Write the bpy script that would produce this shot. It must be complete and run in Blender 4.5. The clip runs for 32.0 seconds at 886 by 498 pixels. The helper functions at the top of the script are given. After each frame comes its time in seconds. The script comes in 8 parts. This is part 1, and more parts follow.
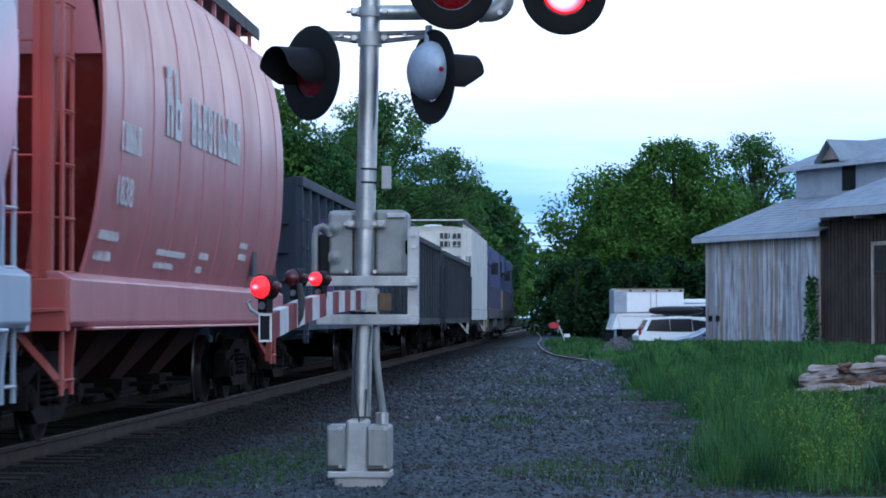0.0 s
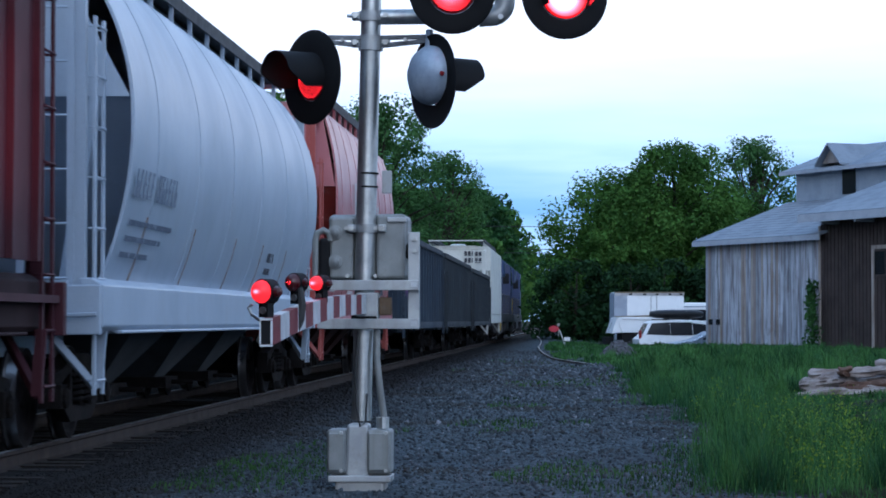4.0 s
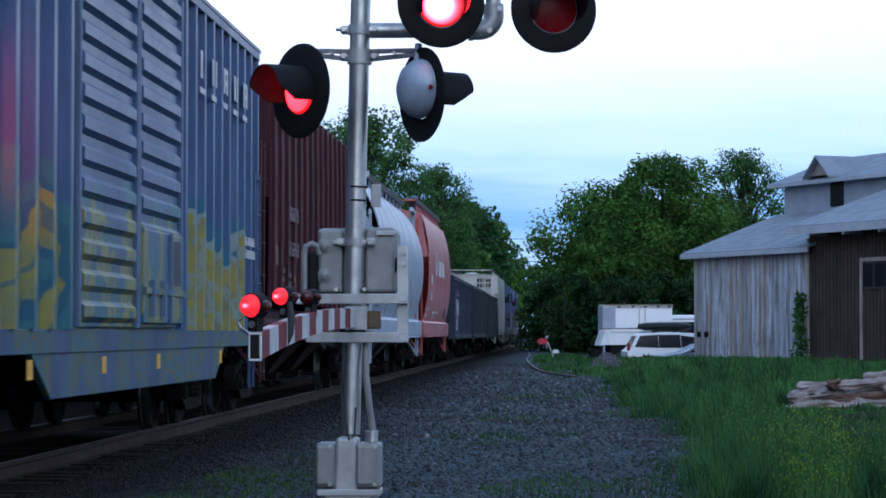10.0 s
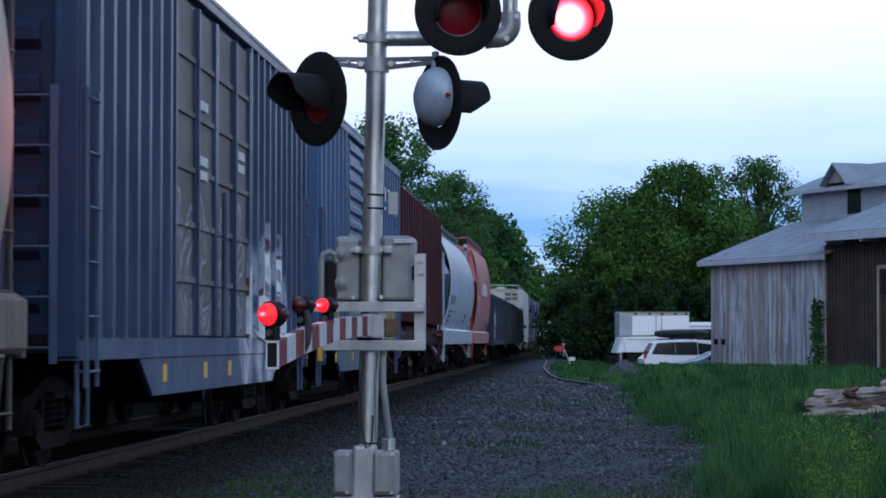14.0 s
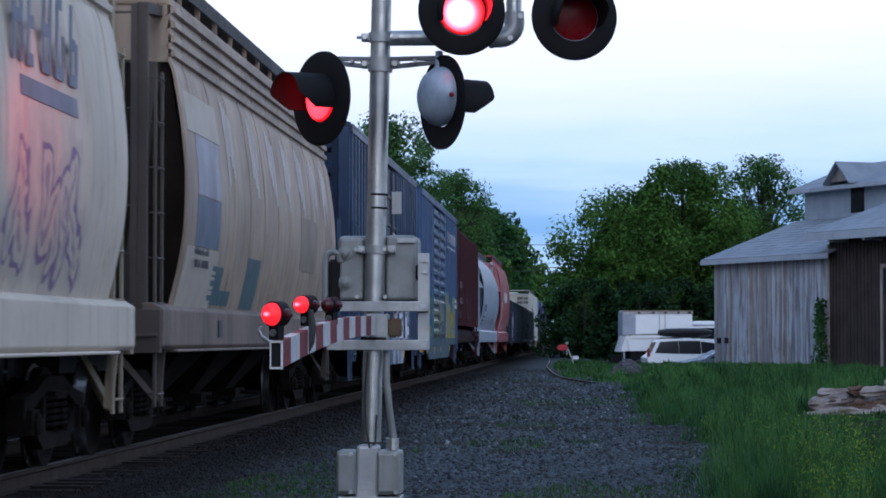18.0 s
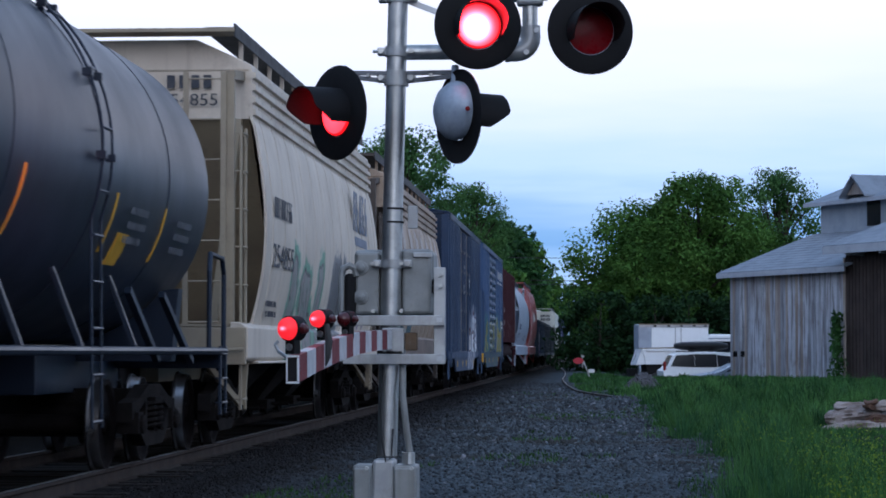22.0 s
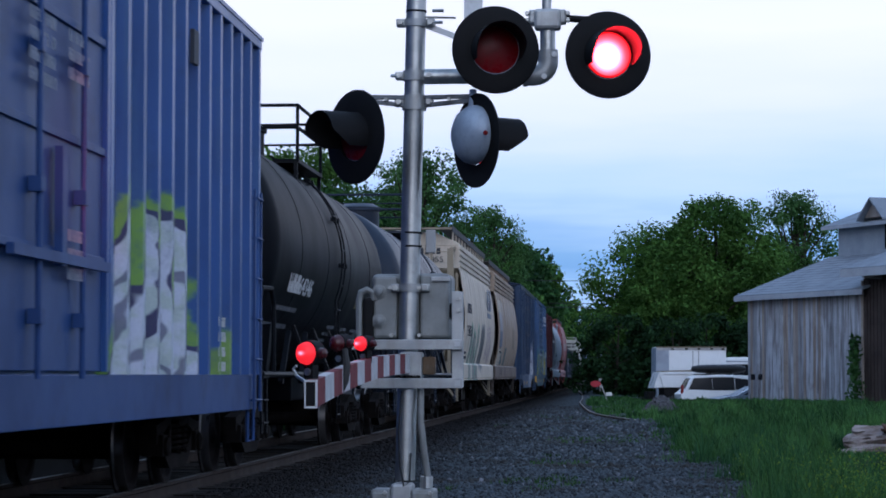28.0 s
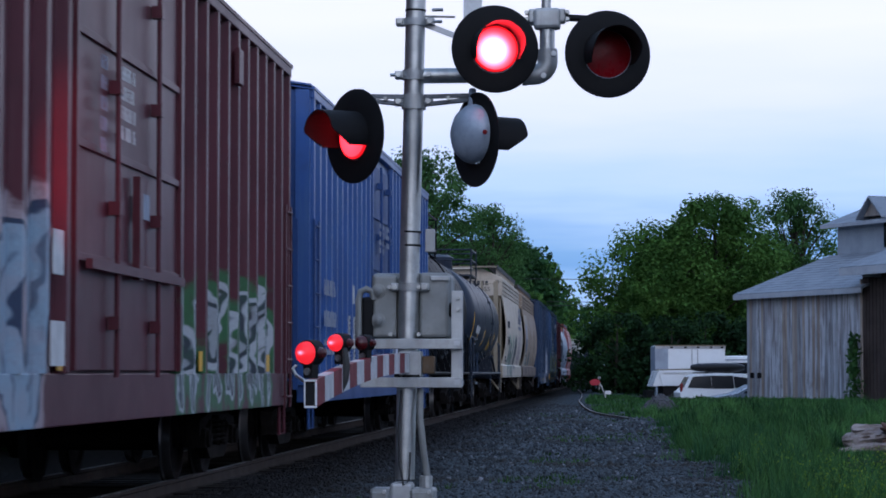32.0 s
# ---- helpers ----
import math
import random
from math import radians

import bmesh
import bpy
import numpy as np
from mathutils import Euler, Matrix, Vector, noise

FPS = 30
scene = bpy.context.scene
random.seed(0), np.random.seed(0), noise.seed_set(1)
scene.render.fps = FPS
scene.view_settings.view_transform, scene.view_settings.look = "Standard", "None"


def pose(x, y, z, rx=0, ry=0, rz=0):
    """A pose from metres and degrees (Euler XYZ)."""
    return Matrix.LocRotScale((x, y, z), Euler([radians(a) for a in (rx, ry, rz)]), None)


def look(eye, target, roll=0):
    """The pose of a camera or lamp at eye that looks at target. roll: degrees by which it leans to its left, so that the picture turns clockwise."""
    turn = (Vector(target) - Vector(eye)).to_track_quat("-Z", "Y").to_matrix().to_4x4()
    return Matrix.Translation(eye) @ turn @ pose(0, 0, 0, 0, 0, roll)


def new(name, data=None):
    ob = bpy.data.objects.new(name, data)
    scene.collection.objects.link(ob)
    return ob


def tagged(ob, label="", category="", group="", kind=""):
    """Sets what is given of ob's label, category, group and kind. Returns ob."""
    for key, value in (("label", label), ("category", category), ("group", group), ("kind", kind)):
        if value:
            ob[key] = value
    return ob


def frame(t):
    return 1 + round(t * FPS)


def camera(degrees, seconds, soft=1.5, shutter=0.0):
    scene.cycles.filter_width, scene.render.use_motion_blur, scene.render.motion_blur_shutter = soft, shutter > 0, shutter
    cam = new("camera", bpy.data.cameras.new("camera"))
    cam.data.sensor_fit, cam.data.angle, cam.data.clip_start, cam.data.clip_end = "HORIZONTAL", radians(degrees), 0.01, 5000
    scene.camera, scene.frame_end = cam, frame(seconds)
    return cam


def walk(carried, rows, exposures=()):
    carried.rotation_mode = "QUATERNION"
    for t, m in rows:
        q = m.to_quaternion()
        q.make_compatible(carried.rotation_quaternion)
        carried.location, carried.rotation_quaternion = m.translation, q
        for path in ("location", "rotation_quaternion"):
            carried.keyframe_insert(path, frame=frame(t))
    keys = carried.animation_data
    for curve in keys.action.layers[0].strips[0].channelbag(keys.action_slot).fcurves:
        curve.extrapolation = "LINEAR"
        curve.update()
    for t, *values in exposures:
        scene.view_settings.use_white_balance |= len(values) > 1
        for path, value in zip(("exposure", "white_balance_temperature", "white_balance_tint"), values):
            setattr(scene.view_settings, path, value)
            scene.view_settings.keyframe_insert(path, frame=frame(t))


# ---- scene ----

# World: x to the right of the track, y along the track, z up from the rail tops.
cam = camera(20.5, 32.0, soft=1.75, shutter=0.5)
walk(cam, [(t, pose(-0.020 * t / 30, 0, 1.06 + 0.040 * t / 30, 90 + up, 0, left)) for t, left, up in (  # seconds, turn to the left, tilt up
    (0, 3.155, 1.596),
    (0.5, 3.304, 1.494),
    (1, 3.106, 1.387),
    (1.5, 3.219, 1.553),
    (2, 3.118, 1.411),
    (2.5, 3.043, 1.776),
    (3, 3.082, 1.849),
    (3.5, 3.011, 1.831),
    (4, 3.160, 1.676),
    (4.5, 3.273, 1.829),
    (6.5, 3.349, 1.978),
    (7, 3.051, 2.004),
    (7.5, 3.125, 2.117),
    (8, 3.137, 2.213),
    (8.5, 3.246, 2.141),
    (9, 2.983, 2.061),
    (9.5, 2.978, 1.954),
    (10, 2.886, 1.962),
    (10.5, 3.143, 1.961),
    (11, 3.086, 1.929),
    (11.5, 3.050, 1.994),
    (12, 3.312, 2.301),
    (12.5, 3.290, 2.375),
    (13, 3.416, 2.448),
    (13.5, 3.249, 2.148),
    (14, 3.275, 2.129),
    (14.5, 3.257, 2.067),
    (16.5, 3.369, 2.247),
    (17, 3.429, 2.193),
    (17.5, 3.179, 2.232),
    (18, 3.350, 2.099),
    (18.5, 3.375, 2.137),
    (19, 3.397, 2.180),
    (19.5, 3.418, 2.012),
    (20, 3.474, 2.121),
    (20.5, 3.666, 2.269),
    (21, 3.696, 2.304),
    (21.5, 3.717, 2.404),
    (22, 3.717, 2.407),
    (22.5, 3.931, 2.213),
    (23, 4.114, 2.361),
    (23.5, 3.798, 2.703),
    (24, 4.042, 2.738),
    (24.5, 4.198, 2.935),
    (25, 4.210, 3.030),
    (25.5, 4.237, 2.814),
    (27.5, 4.186, 2.999),
    (28, 4.120, 2.940),
    (28.5, 4.019, 2.996),
    (29, 3.844, 2.837),
    (29.5, 4.154, 2.849),
    (30, 4.109, 3.037),
    (30.5, 4.065, 2.899),
    (31, 4.020, 2.938),
    (31.5, 4.033, 2.968),
    (32, 4.098, 2.901),
)], exposures=((0, 0.36, 5750, 9), (4, 0.14, 5740, 9), (9, 0.03, 5800, 11), (14, -0.10, 5980, 13), (19, -0.13, 6130, 14), (24, -0.20, 5960, 14), (28, -0.28, 5920, 14), (32, -0.32, 5930, 16)))

# ---- light: an overcast evening sky, a weak wide sun behind the clouds ----
world = bpy.data.worlds.new("world")
scene.world = world
world.use_nodes = True
_n, _l = world.node_tree.nodes, world.node_tree.links
_n.clear()
_out = _n.new("ShaderNodeOutputWorld")
_bg = _n.new("ShaderNodeBackground")
_sky = _n.new("ShaderNodeTexSky")
_sky.sky_type, _sky.sun_disc = "NISHITA", False
_sky.sun_elevation, _sky.sun_rotation = radians(27), radians(189)
_tc = _n.new("ShaderNodeTexCoord")
_map = _n.new("ShaderNodeMapping")
_map.inputs["Scale"].default_value = (2.2, 2.2, 16.0)
_cl = _n.new("ShaderNodeTexNoise")
_cl.inputs["Scale"].default_value, _cl.inputs["Detail"].default_value = 1.6, 5.0
_sep = _n.new("ShaderNodeSeparateXYZ")
_add = _n.new("ShaderNodeMath")
_add.operation = "MULTIPLY_ADD"
_add.inputs[1].default_value = 0.075
_ramp = _n.new("ShaderNodeValToRGB")
_e = _ramp.color_ramp.elements
_e[0].position, _e[0].color = 0.008, (0.46, 0.68, 1.0, 1)
_e[1].position, _e[1].color = 0.60, (0.58, 0.86, 1.30, 1)
for _p, _c in ((0.070, (0.50, 0.77, 1.18, 1)), (0.082, (0.44, 0.73, 1.14, 1)), (0.089, (0.25, 0.53, 0.98, 1)), (0.099, (0.30, 0.59, 1.02, 1)), (0.112, (0.68, 0.93, 1.3, 1)), (0.145, (1.06, 1.14, 1.36, 1)), (0.18, (1.26, 1.27, 1.38, 1)), (0.29, (1.0, 1.12, 1.36, 1))):
    _q = _e.new(_p)
    _q.color = _c
_mix = _n.new("ShaderNodeMix")
_mix.data_type, _mix.blend_type = "RGBA", "MIX"
_mix.inputs[0].default_value = 0.93
_sc = _n.new("ShaderNodeVectorMath")
_sc.operation = "SCALE"
_sc.inputs["Scale"].default_value = 0.10
_l.new(_tc.outputs["Generated"], _map.inputs["Vector"])
_l.new(_map.outputs["Vector"], _cl.inputs["Vector"])
_l.new(_tc.outputs["Generated"], _sep.inputs[0])
_l.new(_cl.outputs[0], _add.inputs[0])
_l.new(_sep.outputs["Z"], _add.inputs[2])
_l.new(_add.outputs[0], _ramp.inputs[0])
_l.new(_sky.outputs[0], _sc.inputs[0])
_l.new(_sc.outputs[0], _mix.inputs[6])
_l.new(_ramp.outputs[0], _mix.inputs[7])
_l.new(_mix.outputs[2], _bg.inputs["Color"])
_l.new(_bg.outputs[0], _out.inputs[0])
_bg.inputs["Strength"].default_value = 1.0

sun_data = bpy.data.lights.new("sun", "SUN")
sun_data.energy, sun_data.angle, sun_data.color = 0.8, radians(40), (0.97, 0.98, 1.0)
sun = new("sun", sun_data)
sun.matrix_world = look((14, -60, 46), (0, 30, 0))

# ---- materials ----
def nodes_of(name):
    m = bpy.data.materials.new(name)
    m.use_nodes = True
    nt = m.node_tree
    return m, nt, nt.nodes["Principled BSDF"]


def add_node(nt, kind, **values):
    n = nt.nodes.new(kind)
    for key, value in values.items():
        n.inputs[key].default_value = value
    return n


def math_node(nt, op, a, b=None, clamp=False):
    n = nt.nodes.new("ShaderNodeMath")
    n.operation, n.use_clamp = op, clamp
    for i, v in enumerate((a, b)):
        if v is None:
            continue
        if isinstance(v, (int, float)):
            n.inputs[i].default_value = v
        else:
            nt.links.new(v, n.inputs[i])
    return n.outputs[0]


def mix_node(nt, fac, a, b, mode="MIX"):
    n = nt.nodes.new("ShaderNodeMix")
    n.data_type, n.blend_type = "RGBA", mode
    for i, v in ((0, fac), (6, a), (7, b)):
        if isinstance(v, (int, float)):
            n.inputs[i].default_value = v
        elif isinstance(v, tuple):
            n.inputs[i].default_value = (*v, 1)
        else:
            nt.links.new(v, n.inputs[i])
    return n.outputs[2]


def noise_node(nt, vec, scale, detail=4.0, stretch=None, rough=0.55):
    if stretch:
        mp = nt.nodes.new("ShaderNodeMapping")
        mp.inputs["Scale"].default_value = stretch
        nt.links.new(vec, mp.inputs["Vector"])
        vec = mp.outputs["Vector"]
    n = add_node(nt, "ShaderNodeTexNoise", Scale=scale, Detail=detail, Roughness=rough)
    nt.links.new(vec, n.inputs["Vector"])
    return n.outputs[0]


def ramp_node(nt, v, a, b):
    n = nt.nodes.new("ShaderNodeMapRange")
    n.interpolation_type = "SMOOTHSTEP"
    n.inputs["From Min"].default_value, n.inputs["From Max"].default_value = a, b
    nt.links.new(v, n.inputs["Value"])
    return n.outputs[0]


def bump_to(nt, bsdf, height, strength=0.2, distance=0.02):
    b = nt.nodes.new("ShaderNodeBump")
    b.inputs["Strength"].default_value, b.inputs["Distance"].default_value = strength, distance
    nt.links.new(height, b.inputs["Height"])
    nt.links.new(b.outputs[0], bsdf.inputs["Normal"])


def surface(name, col, col2=None, scale=2.0, rough=0.6, metal=0.0, bump=0.15, dirt=None, dirt_amount=0.4, streak=None, fine=40.0, graffiti=(), spec=0.5, vary=0.0, streak_at=(0.48, 0.72)):
    """A worn surface: two tones of broad noise, streaks that run down, grime, fine relief, and sprayed paint where given."""
    m, nt, bsdf = nodes_of(name)
    vec = nt.nodes.new("ShaderNodeTexCoord").outputs["Object"]
    broad = noise_node(nt, vec, scale, 6.0)
    c = mix_node(nt, ramp_node(nt, broad, 0.35, 0.68), col, col2 or tuple(k * 0.75 for k in col))
    if streak:
        s = noise_node(nt, vec, 1.0, 5.0, (7.0, 7.0, 0.55))
        c = mix_node(nt, math_node(nt, "MULTIPLY", ramp_node(nt, s, *streak_at), 0.75), c, streak)
    for g in graffiti:
        c = spray(nt, vec, c, *g)
    if dirt:
        d = noise_node(nt, vec, scale * 3.1, 8.0, None, 0.7)
        c = mix_node(nt, math_node(nt, "MULTIPLY", ramp_node(nt, d, 0.5, 0.75), dirt_amount), c, dirt)
    if vary:
        one = nt.nodes.new("ShaderNodeObjectInfo").outputs["Random"]
        c = mix_node(nt, math_node(nt, "MULTIPLY", ramp_node(nt, one, 0.35, 0.95), vary), c, tuple(k * 0.25 for k in col))
    f = noise_node(nt, vec, fine, 3.0)
    c = mix_node(nt, math_node(nt, "MULTIPLY", f, 0.35), c, tuple(k * 0.6 for k in col))
    nt.links.new(c, bsdf.inputs["Base Color"])
    r = math_node(nt, "MULTIPLY_ADD", broad, 0.3)
    r.node.inputs[2].default_value = rough - 0.15
    nt.links.new(r, bsdf.inputs["Roughness"])
    bsdf.inputs["Metallic"].default_value = metal
    bsdf.inputs["Specular IOR Level"].default_value = min(spec, 0.12) if rough >= 0.8 else spec
    if bump:
        bump_to(nt, bsdf, math_node(nt, "ADD", f, math_node(nt, "MULTIPLY", broad, 2.0)), bump, 0.01)
    return m


def vector_node(nt, op, a, b=None):
    n = nt.nodes.new("ShaderNodeVectorMath")
    n.operation = op
    for i, v in enumerate((a, b)):
        if v is None:
            continue
        if isinstance(v, tuple):
            n.inputs[i].default_value = v
        else:
            nt.links.new(v, n.inputs[i])
    return n


def spray(nt, vec, under, y, z, hy, hz, fill, line, rim, seed=0.0, count=None, width=None):
    """Sprayed bubble strokes round (y, z) on a car's side: thick crossing strokes with dark outlines on a ragged coloured rim."""
    rnd = random.Random(int(seed * 100) + 17)
    flat = vector_node(nt, "MULTIPLY", vec, (0.0, 1.0, 1.0)).outputs[0]
    wob = nt.nodes.new("ShaderNodeTexNoise")
    wob.inputs["Scale"].default_value, wob.inputs["Detail"].default_value = 2.4, 2.0
    nt.links.new(vector_node(nt, "ADD", flat, (seed * 7.3, 0, 0)).outputs[0], wob.inputs["Vector"])
    off = vector_node(nt, "SUBTRACT", wob.outputs["Color"], (0.5, 0.5, 0.5)).outputs[0]
    off = vector_node(nt, "MULTIPLY", off, (0.0, 0.55, 0.42)).outputs[0]
    p = vector_node(nt, "ADD", flat, off).outputs[0]
    n = count or max(2, round(2 * hy / 0.8))
    w = 2 * hy / n
    best = None
    for i in range(n):
        left = y - hy + i * w
        xs = [left + w * rnd.uniform(0.05, 0.95) for _ in range(4)]
        zs = [z - hz * rnd.uniform(0.75, 1.0), z + hz * rnd.uniform(0.5, 1.0), z - hz * rnd.uniform(0.0, 0.6), z + hz * rnd.uniform(0.6, 1.0)]
        if rnd.random() < 0.5:
            zs = [2 * z - q for q in zs]
        for (ya, za), (yb, zb) in zip(zip(xs, zs), zip(xs[1:], zs[1:])):
            rel = vector_node(nt, "SUBTRACT", p, (0.0, ya, za)).outputs[0]
            d = (0.0, yb - ya, zb - za)
            k = math_node(nt, "DIVIDE", vector_node(nt, "DOT_PRODUCT", rel, d).outputs["Value"], (yb - ya) ** 2 + (zb - za) ** 2 + 1e-4, True)
            sc = vector_node(nt, "SCALE", d)
            nt.links.new(k, sc.inputs["Scale"])
            dist = vector_node(nt, "LENGTH", vector_node(nt, "SUBTRACT", rel, sc.outputs[0]).outputs[0]).outputs["Value"]
            best = dist if best is None else math_node(nt, "MINIMUM", best, dist)
    fat = width or min(0.20, w * 0.24)
    speck = noise_node(nt, flat, 5.0, 3.0)
    c = mix_node(nt, math_node(nt, "MULTIPLY", ramp_node(nt, math_node(nt, "ADD", best, math_node(nt, "MULTIPLY", math_node(nt, "SUBTRACT", speck, 0.5), 0.35)), fat + 0.22, fat + 0.12), 0.92), under, rim)
    c = mix_node(nt, ramp_node(nt, best, fat + 0.055, fat + 0.035), c, line)
    inner = mix_node(nt, ramp_node(nt, speck, 0.4, 0.62), fill, tuple(k * 0.7 + 0.3 * r for k, r in zip(fill, rim)))
    c = mix_node(nt, ramp_node(nt, best, fat, fat - 0.02), c, inner)
    return mix_node(nt, math_node(nt, "MULTIPLY", ramp_node(nt, best, 0.035, 0.015), 0.7), c, line)


def glow(name, col, strength):
    m, nt, bsdf = nodes_of(name)
    bsdf.inputs["Base Color"].default_value = (*col, 1)
    bsdf.inputs["Emission Color"].default_value = (*col, 1)
    bsdf.inputs["Emission Strength"].default_value = strength
    return m


def leafage(name, col, col2, trans=0.25, clump=0.5, deep=0.6):
    m, nt, bsdf = nodes_of(name)
    geo = nt.nodes.new("ShaderNodeNewGeometry").outputs["Random Per Island"]
    vec = nt.nodes.new("ShaderNodeTexCoord").outputs["Object"]
    c = mix_node(nt, geo, col, col2)
    c = mix_node(nt, ramp_node(nt, noise_node(nt, vec, clump, 3.0), 0.4, 0.65), c, tuple(k * deep for k in col))
    nt.links.new(c, bsdf.inputs["Base Color"])
    bsdf.inputs["Roughness"].default_value = 0.7
    bsdf.inputs["Specular IOR Level"].default_value = 0.1
    tr = nt.nodes.new("ShaderNodeBsdfTranslucent")
    nt.links.new(c, tr.inputs["Color"])
    mx = nt.nodes.new("ShaderNodeMixShader")
    mx.inputs[0].default_value = trans
    nt.links.new(bsdf.outputs[0], mx.inputs[1])
    nt.links.new(tr.outputs[0], mx.inputs[2])
    nt.links.new(mx.outputs[0], nt.nodes["Material Output"].inputs["Surface"])
    return m


def bulb_glow(name, core, spread, rim, off=0.012, wide=1.0):
    """A lit lens: hottest in its middle, falling off to deep red."""
    m, nt, bsdf = nodes_of(name)
    vec = nt.nodes.new("ShaderNodeTexCoord").outputs["Object"]
    flat = vector_node(nt, "MULTIPLY", vector_node(nt, "ADD", vec, (off, 0.0, off)).outputs[0], (1.0, 0.0, wide)).outputs[0]
    r = math_node(nt, "DIVIDE", vector_node(nt, "LENGTH", flat).outputs["Value"], spread)
    fall = math_node(nt, "POWER", 2.718, math_node(nt, "MULTIPLY", math_node(nt, "MULTIPLY", r, r), -1.0))
    strength = math_node(nt, "ADD", math_node(nt, "MULTIPLY", fall, core), rim)
    bsdf.inputs["Base Color"].default_value = (0.2, 0.004, 0.006, 1)
    bsdf.inputs["Emission Color"].default_value = (1.0, 0.02, 0.03, 1)
    nt.links.new(strength, bsdf.inputs["Emission Strength"])
    return m


GALV = surface("galvanised_steel", (0.52, 0.53, 0.52), (0.36, 0.37, 0.37), 6.0, 0.40, 0.92, 0.08, (0.20, 0.18, 0.15), 0.45, (0.22, 0.22, 0.22), 90)
ALU = surface("aluminium_paint", (0.43, 0.44, 0.44), (0.31, 0.32, 0.33), 5.0, 0.48, 0.55, 0.06, (0.20, 0.17, 0.13), 0.4, (0.24, 0.23, 0.21), 90)
CASE = surface("weathered_grey_casing", (0.27, 0.28, 0.275), (0.19, 0.20, 0.20), 4.0, 0.55, 0.35, 0.08, (0.13, 0.115, 0.09), 0.5, (0.15, 0.145, 0.13), 90)
WHITE_STEEL = surface("white_painted_steel", (0.72, 0.72, 0.72), (0.6, 0.6, 0.6), 5.0, 0.5, 0.0, 0.06, (0.35, 0.3, 0.25), 0.4)
BLACK_MATT = surface("matt_black_paint", (0.006, 0.006, 0.007), (0.009, 0.009, 0.010), 7.0, 0.7, 0.0, 0.08, spec=0.18)
RUBBER = surface("black_rubber", (0.02, 0.02, 0.02), (0.03, 0.03, 0.03), 9.0, 0.7, 0.0, 0.1)
RED_TAPE = surface("red_reflective_tape", (0.16, 0.008, 0.016), (0.12, 0.008, 0.014), 9.0, 0.55, 0.0, 0.05, (0.07, 0.03, 0.03), 0.4, spec=0.15)
WHITE_TAPE = surface("white_reflective_tape", (0.50, 0.51, 0.52), (0.38, 0.39, 0.40), 9.0, 0.45, 0.0, 0.05, (0.3, 0.27, 0.22), 0.4)
CONCRETE = surface("concrete", (0.34, 0.33, 0.31), (0.26, 0.25, 0.24), 4.0, 0.9, 0.0, 0.3, (0.14, 0.13, 0.11), 0.5)
LIT = glow("lit_red_lens", (1.0, 0.008, 0.012), 1.6)
SIDE_LIT = bulb_glow("lit_red_side_lens", 6.0, 0.09, 4.5)
HOT = bulb_glow("lit_bulb_core", 320.0, 0.058, 1.8)
TIP = bulb_glow("lit_gate_lamp", 34.0, 0.013, 1.1, 0.0, 1.8)
DARK_LENS = surface("unlit_red_lens", (0.17, 0.004, 0.008), (0.13, 0.004, 0.006), 20.0, 0.3, 0.0, 0.05, spec=0.12)
GATE_LENS = surface("unlit_dark_red_lens", (0.06, 0.004, 0.006), (0.05, 0.004, 0.005), 20.0, 0.3, 0.0, 0.05)
RAIL = surface("rail_steel", (0.045, 0.033, 0.028), (0.032, 0.025, 0.022), 3.0, 0.8, 0.0, 0.15, (0.10, 0.05, 0.03), 0.6)
RAIL_TOP = surface("polished_rail_head", (0.40, 0.39, 0.38), (0.3, 0.29, 0.28), 3.0, 0.35, 0.8, 0.03)
TIE = surface("weathered_timber_tie", (0.035, 0.029, 0.025), (0.022, 0.018, 0.016), 5.0, 0.9, 0.0, 0.4)
TRUCK_IRON = surface("grimy_cast_iron", (0.017, 0.014, 0.013), (0.010, 0.009, 0.009), 5.0, 0.9, 0.0, 0.3, (0.030, 0.021, 0.017), 0.6, spec=0.06)
WHEEL_IRON = surface("wheel_steel", (0.015, 0.012, 0.012), (0.010, 0.008, 0.008), 5.0, 0.85, 0.0, 0.2, spec=0.08)
TREAD = surface("polished_wheel_tread", (0.25, 0.24, 0.24), (0.2, 0.19, 0.19), 5.0, 0.3, 0.9, 0.03)
# bay finish: grime, and the shade under the car put into its colour
BAY_DARK = surface("darkened_bay_grime", (0.022, 0.018, 0.017), (0.014, 0.012, 0.012), 2.0, 0.9, 0.0, 0.25, (0.032, 0.026, 0.022), 0.5, spec=0.06)
WALK_STEEL = surface("dark_steel_grating", (0.045, 0.045, 0.05), (0.03, 0.03, 0.034), 6.0, 0.7, 0.3, 0.1)
BARK = surface("tree_bark", (0.05, 0.042, 0.034), (0.03, 0.026, 0.022), 4.0, 0.95, 0.0, 0.6)


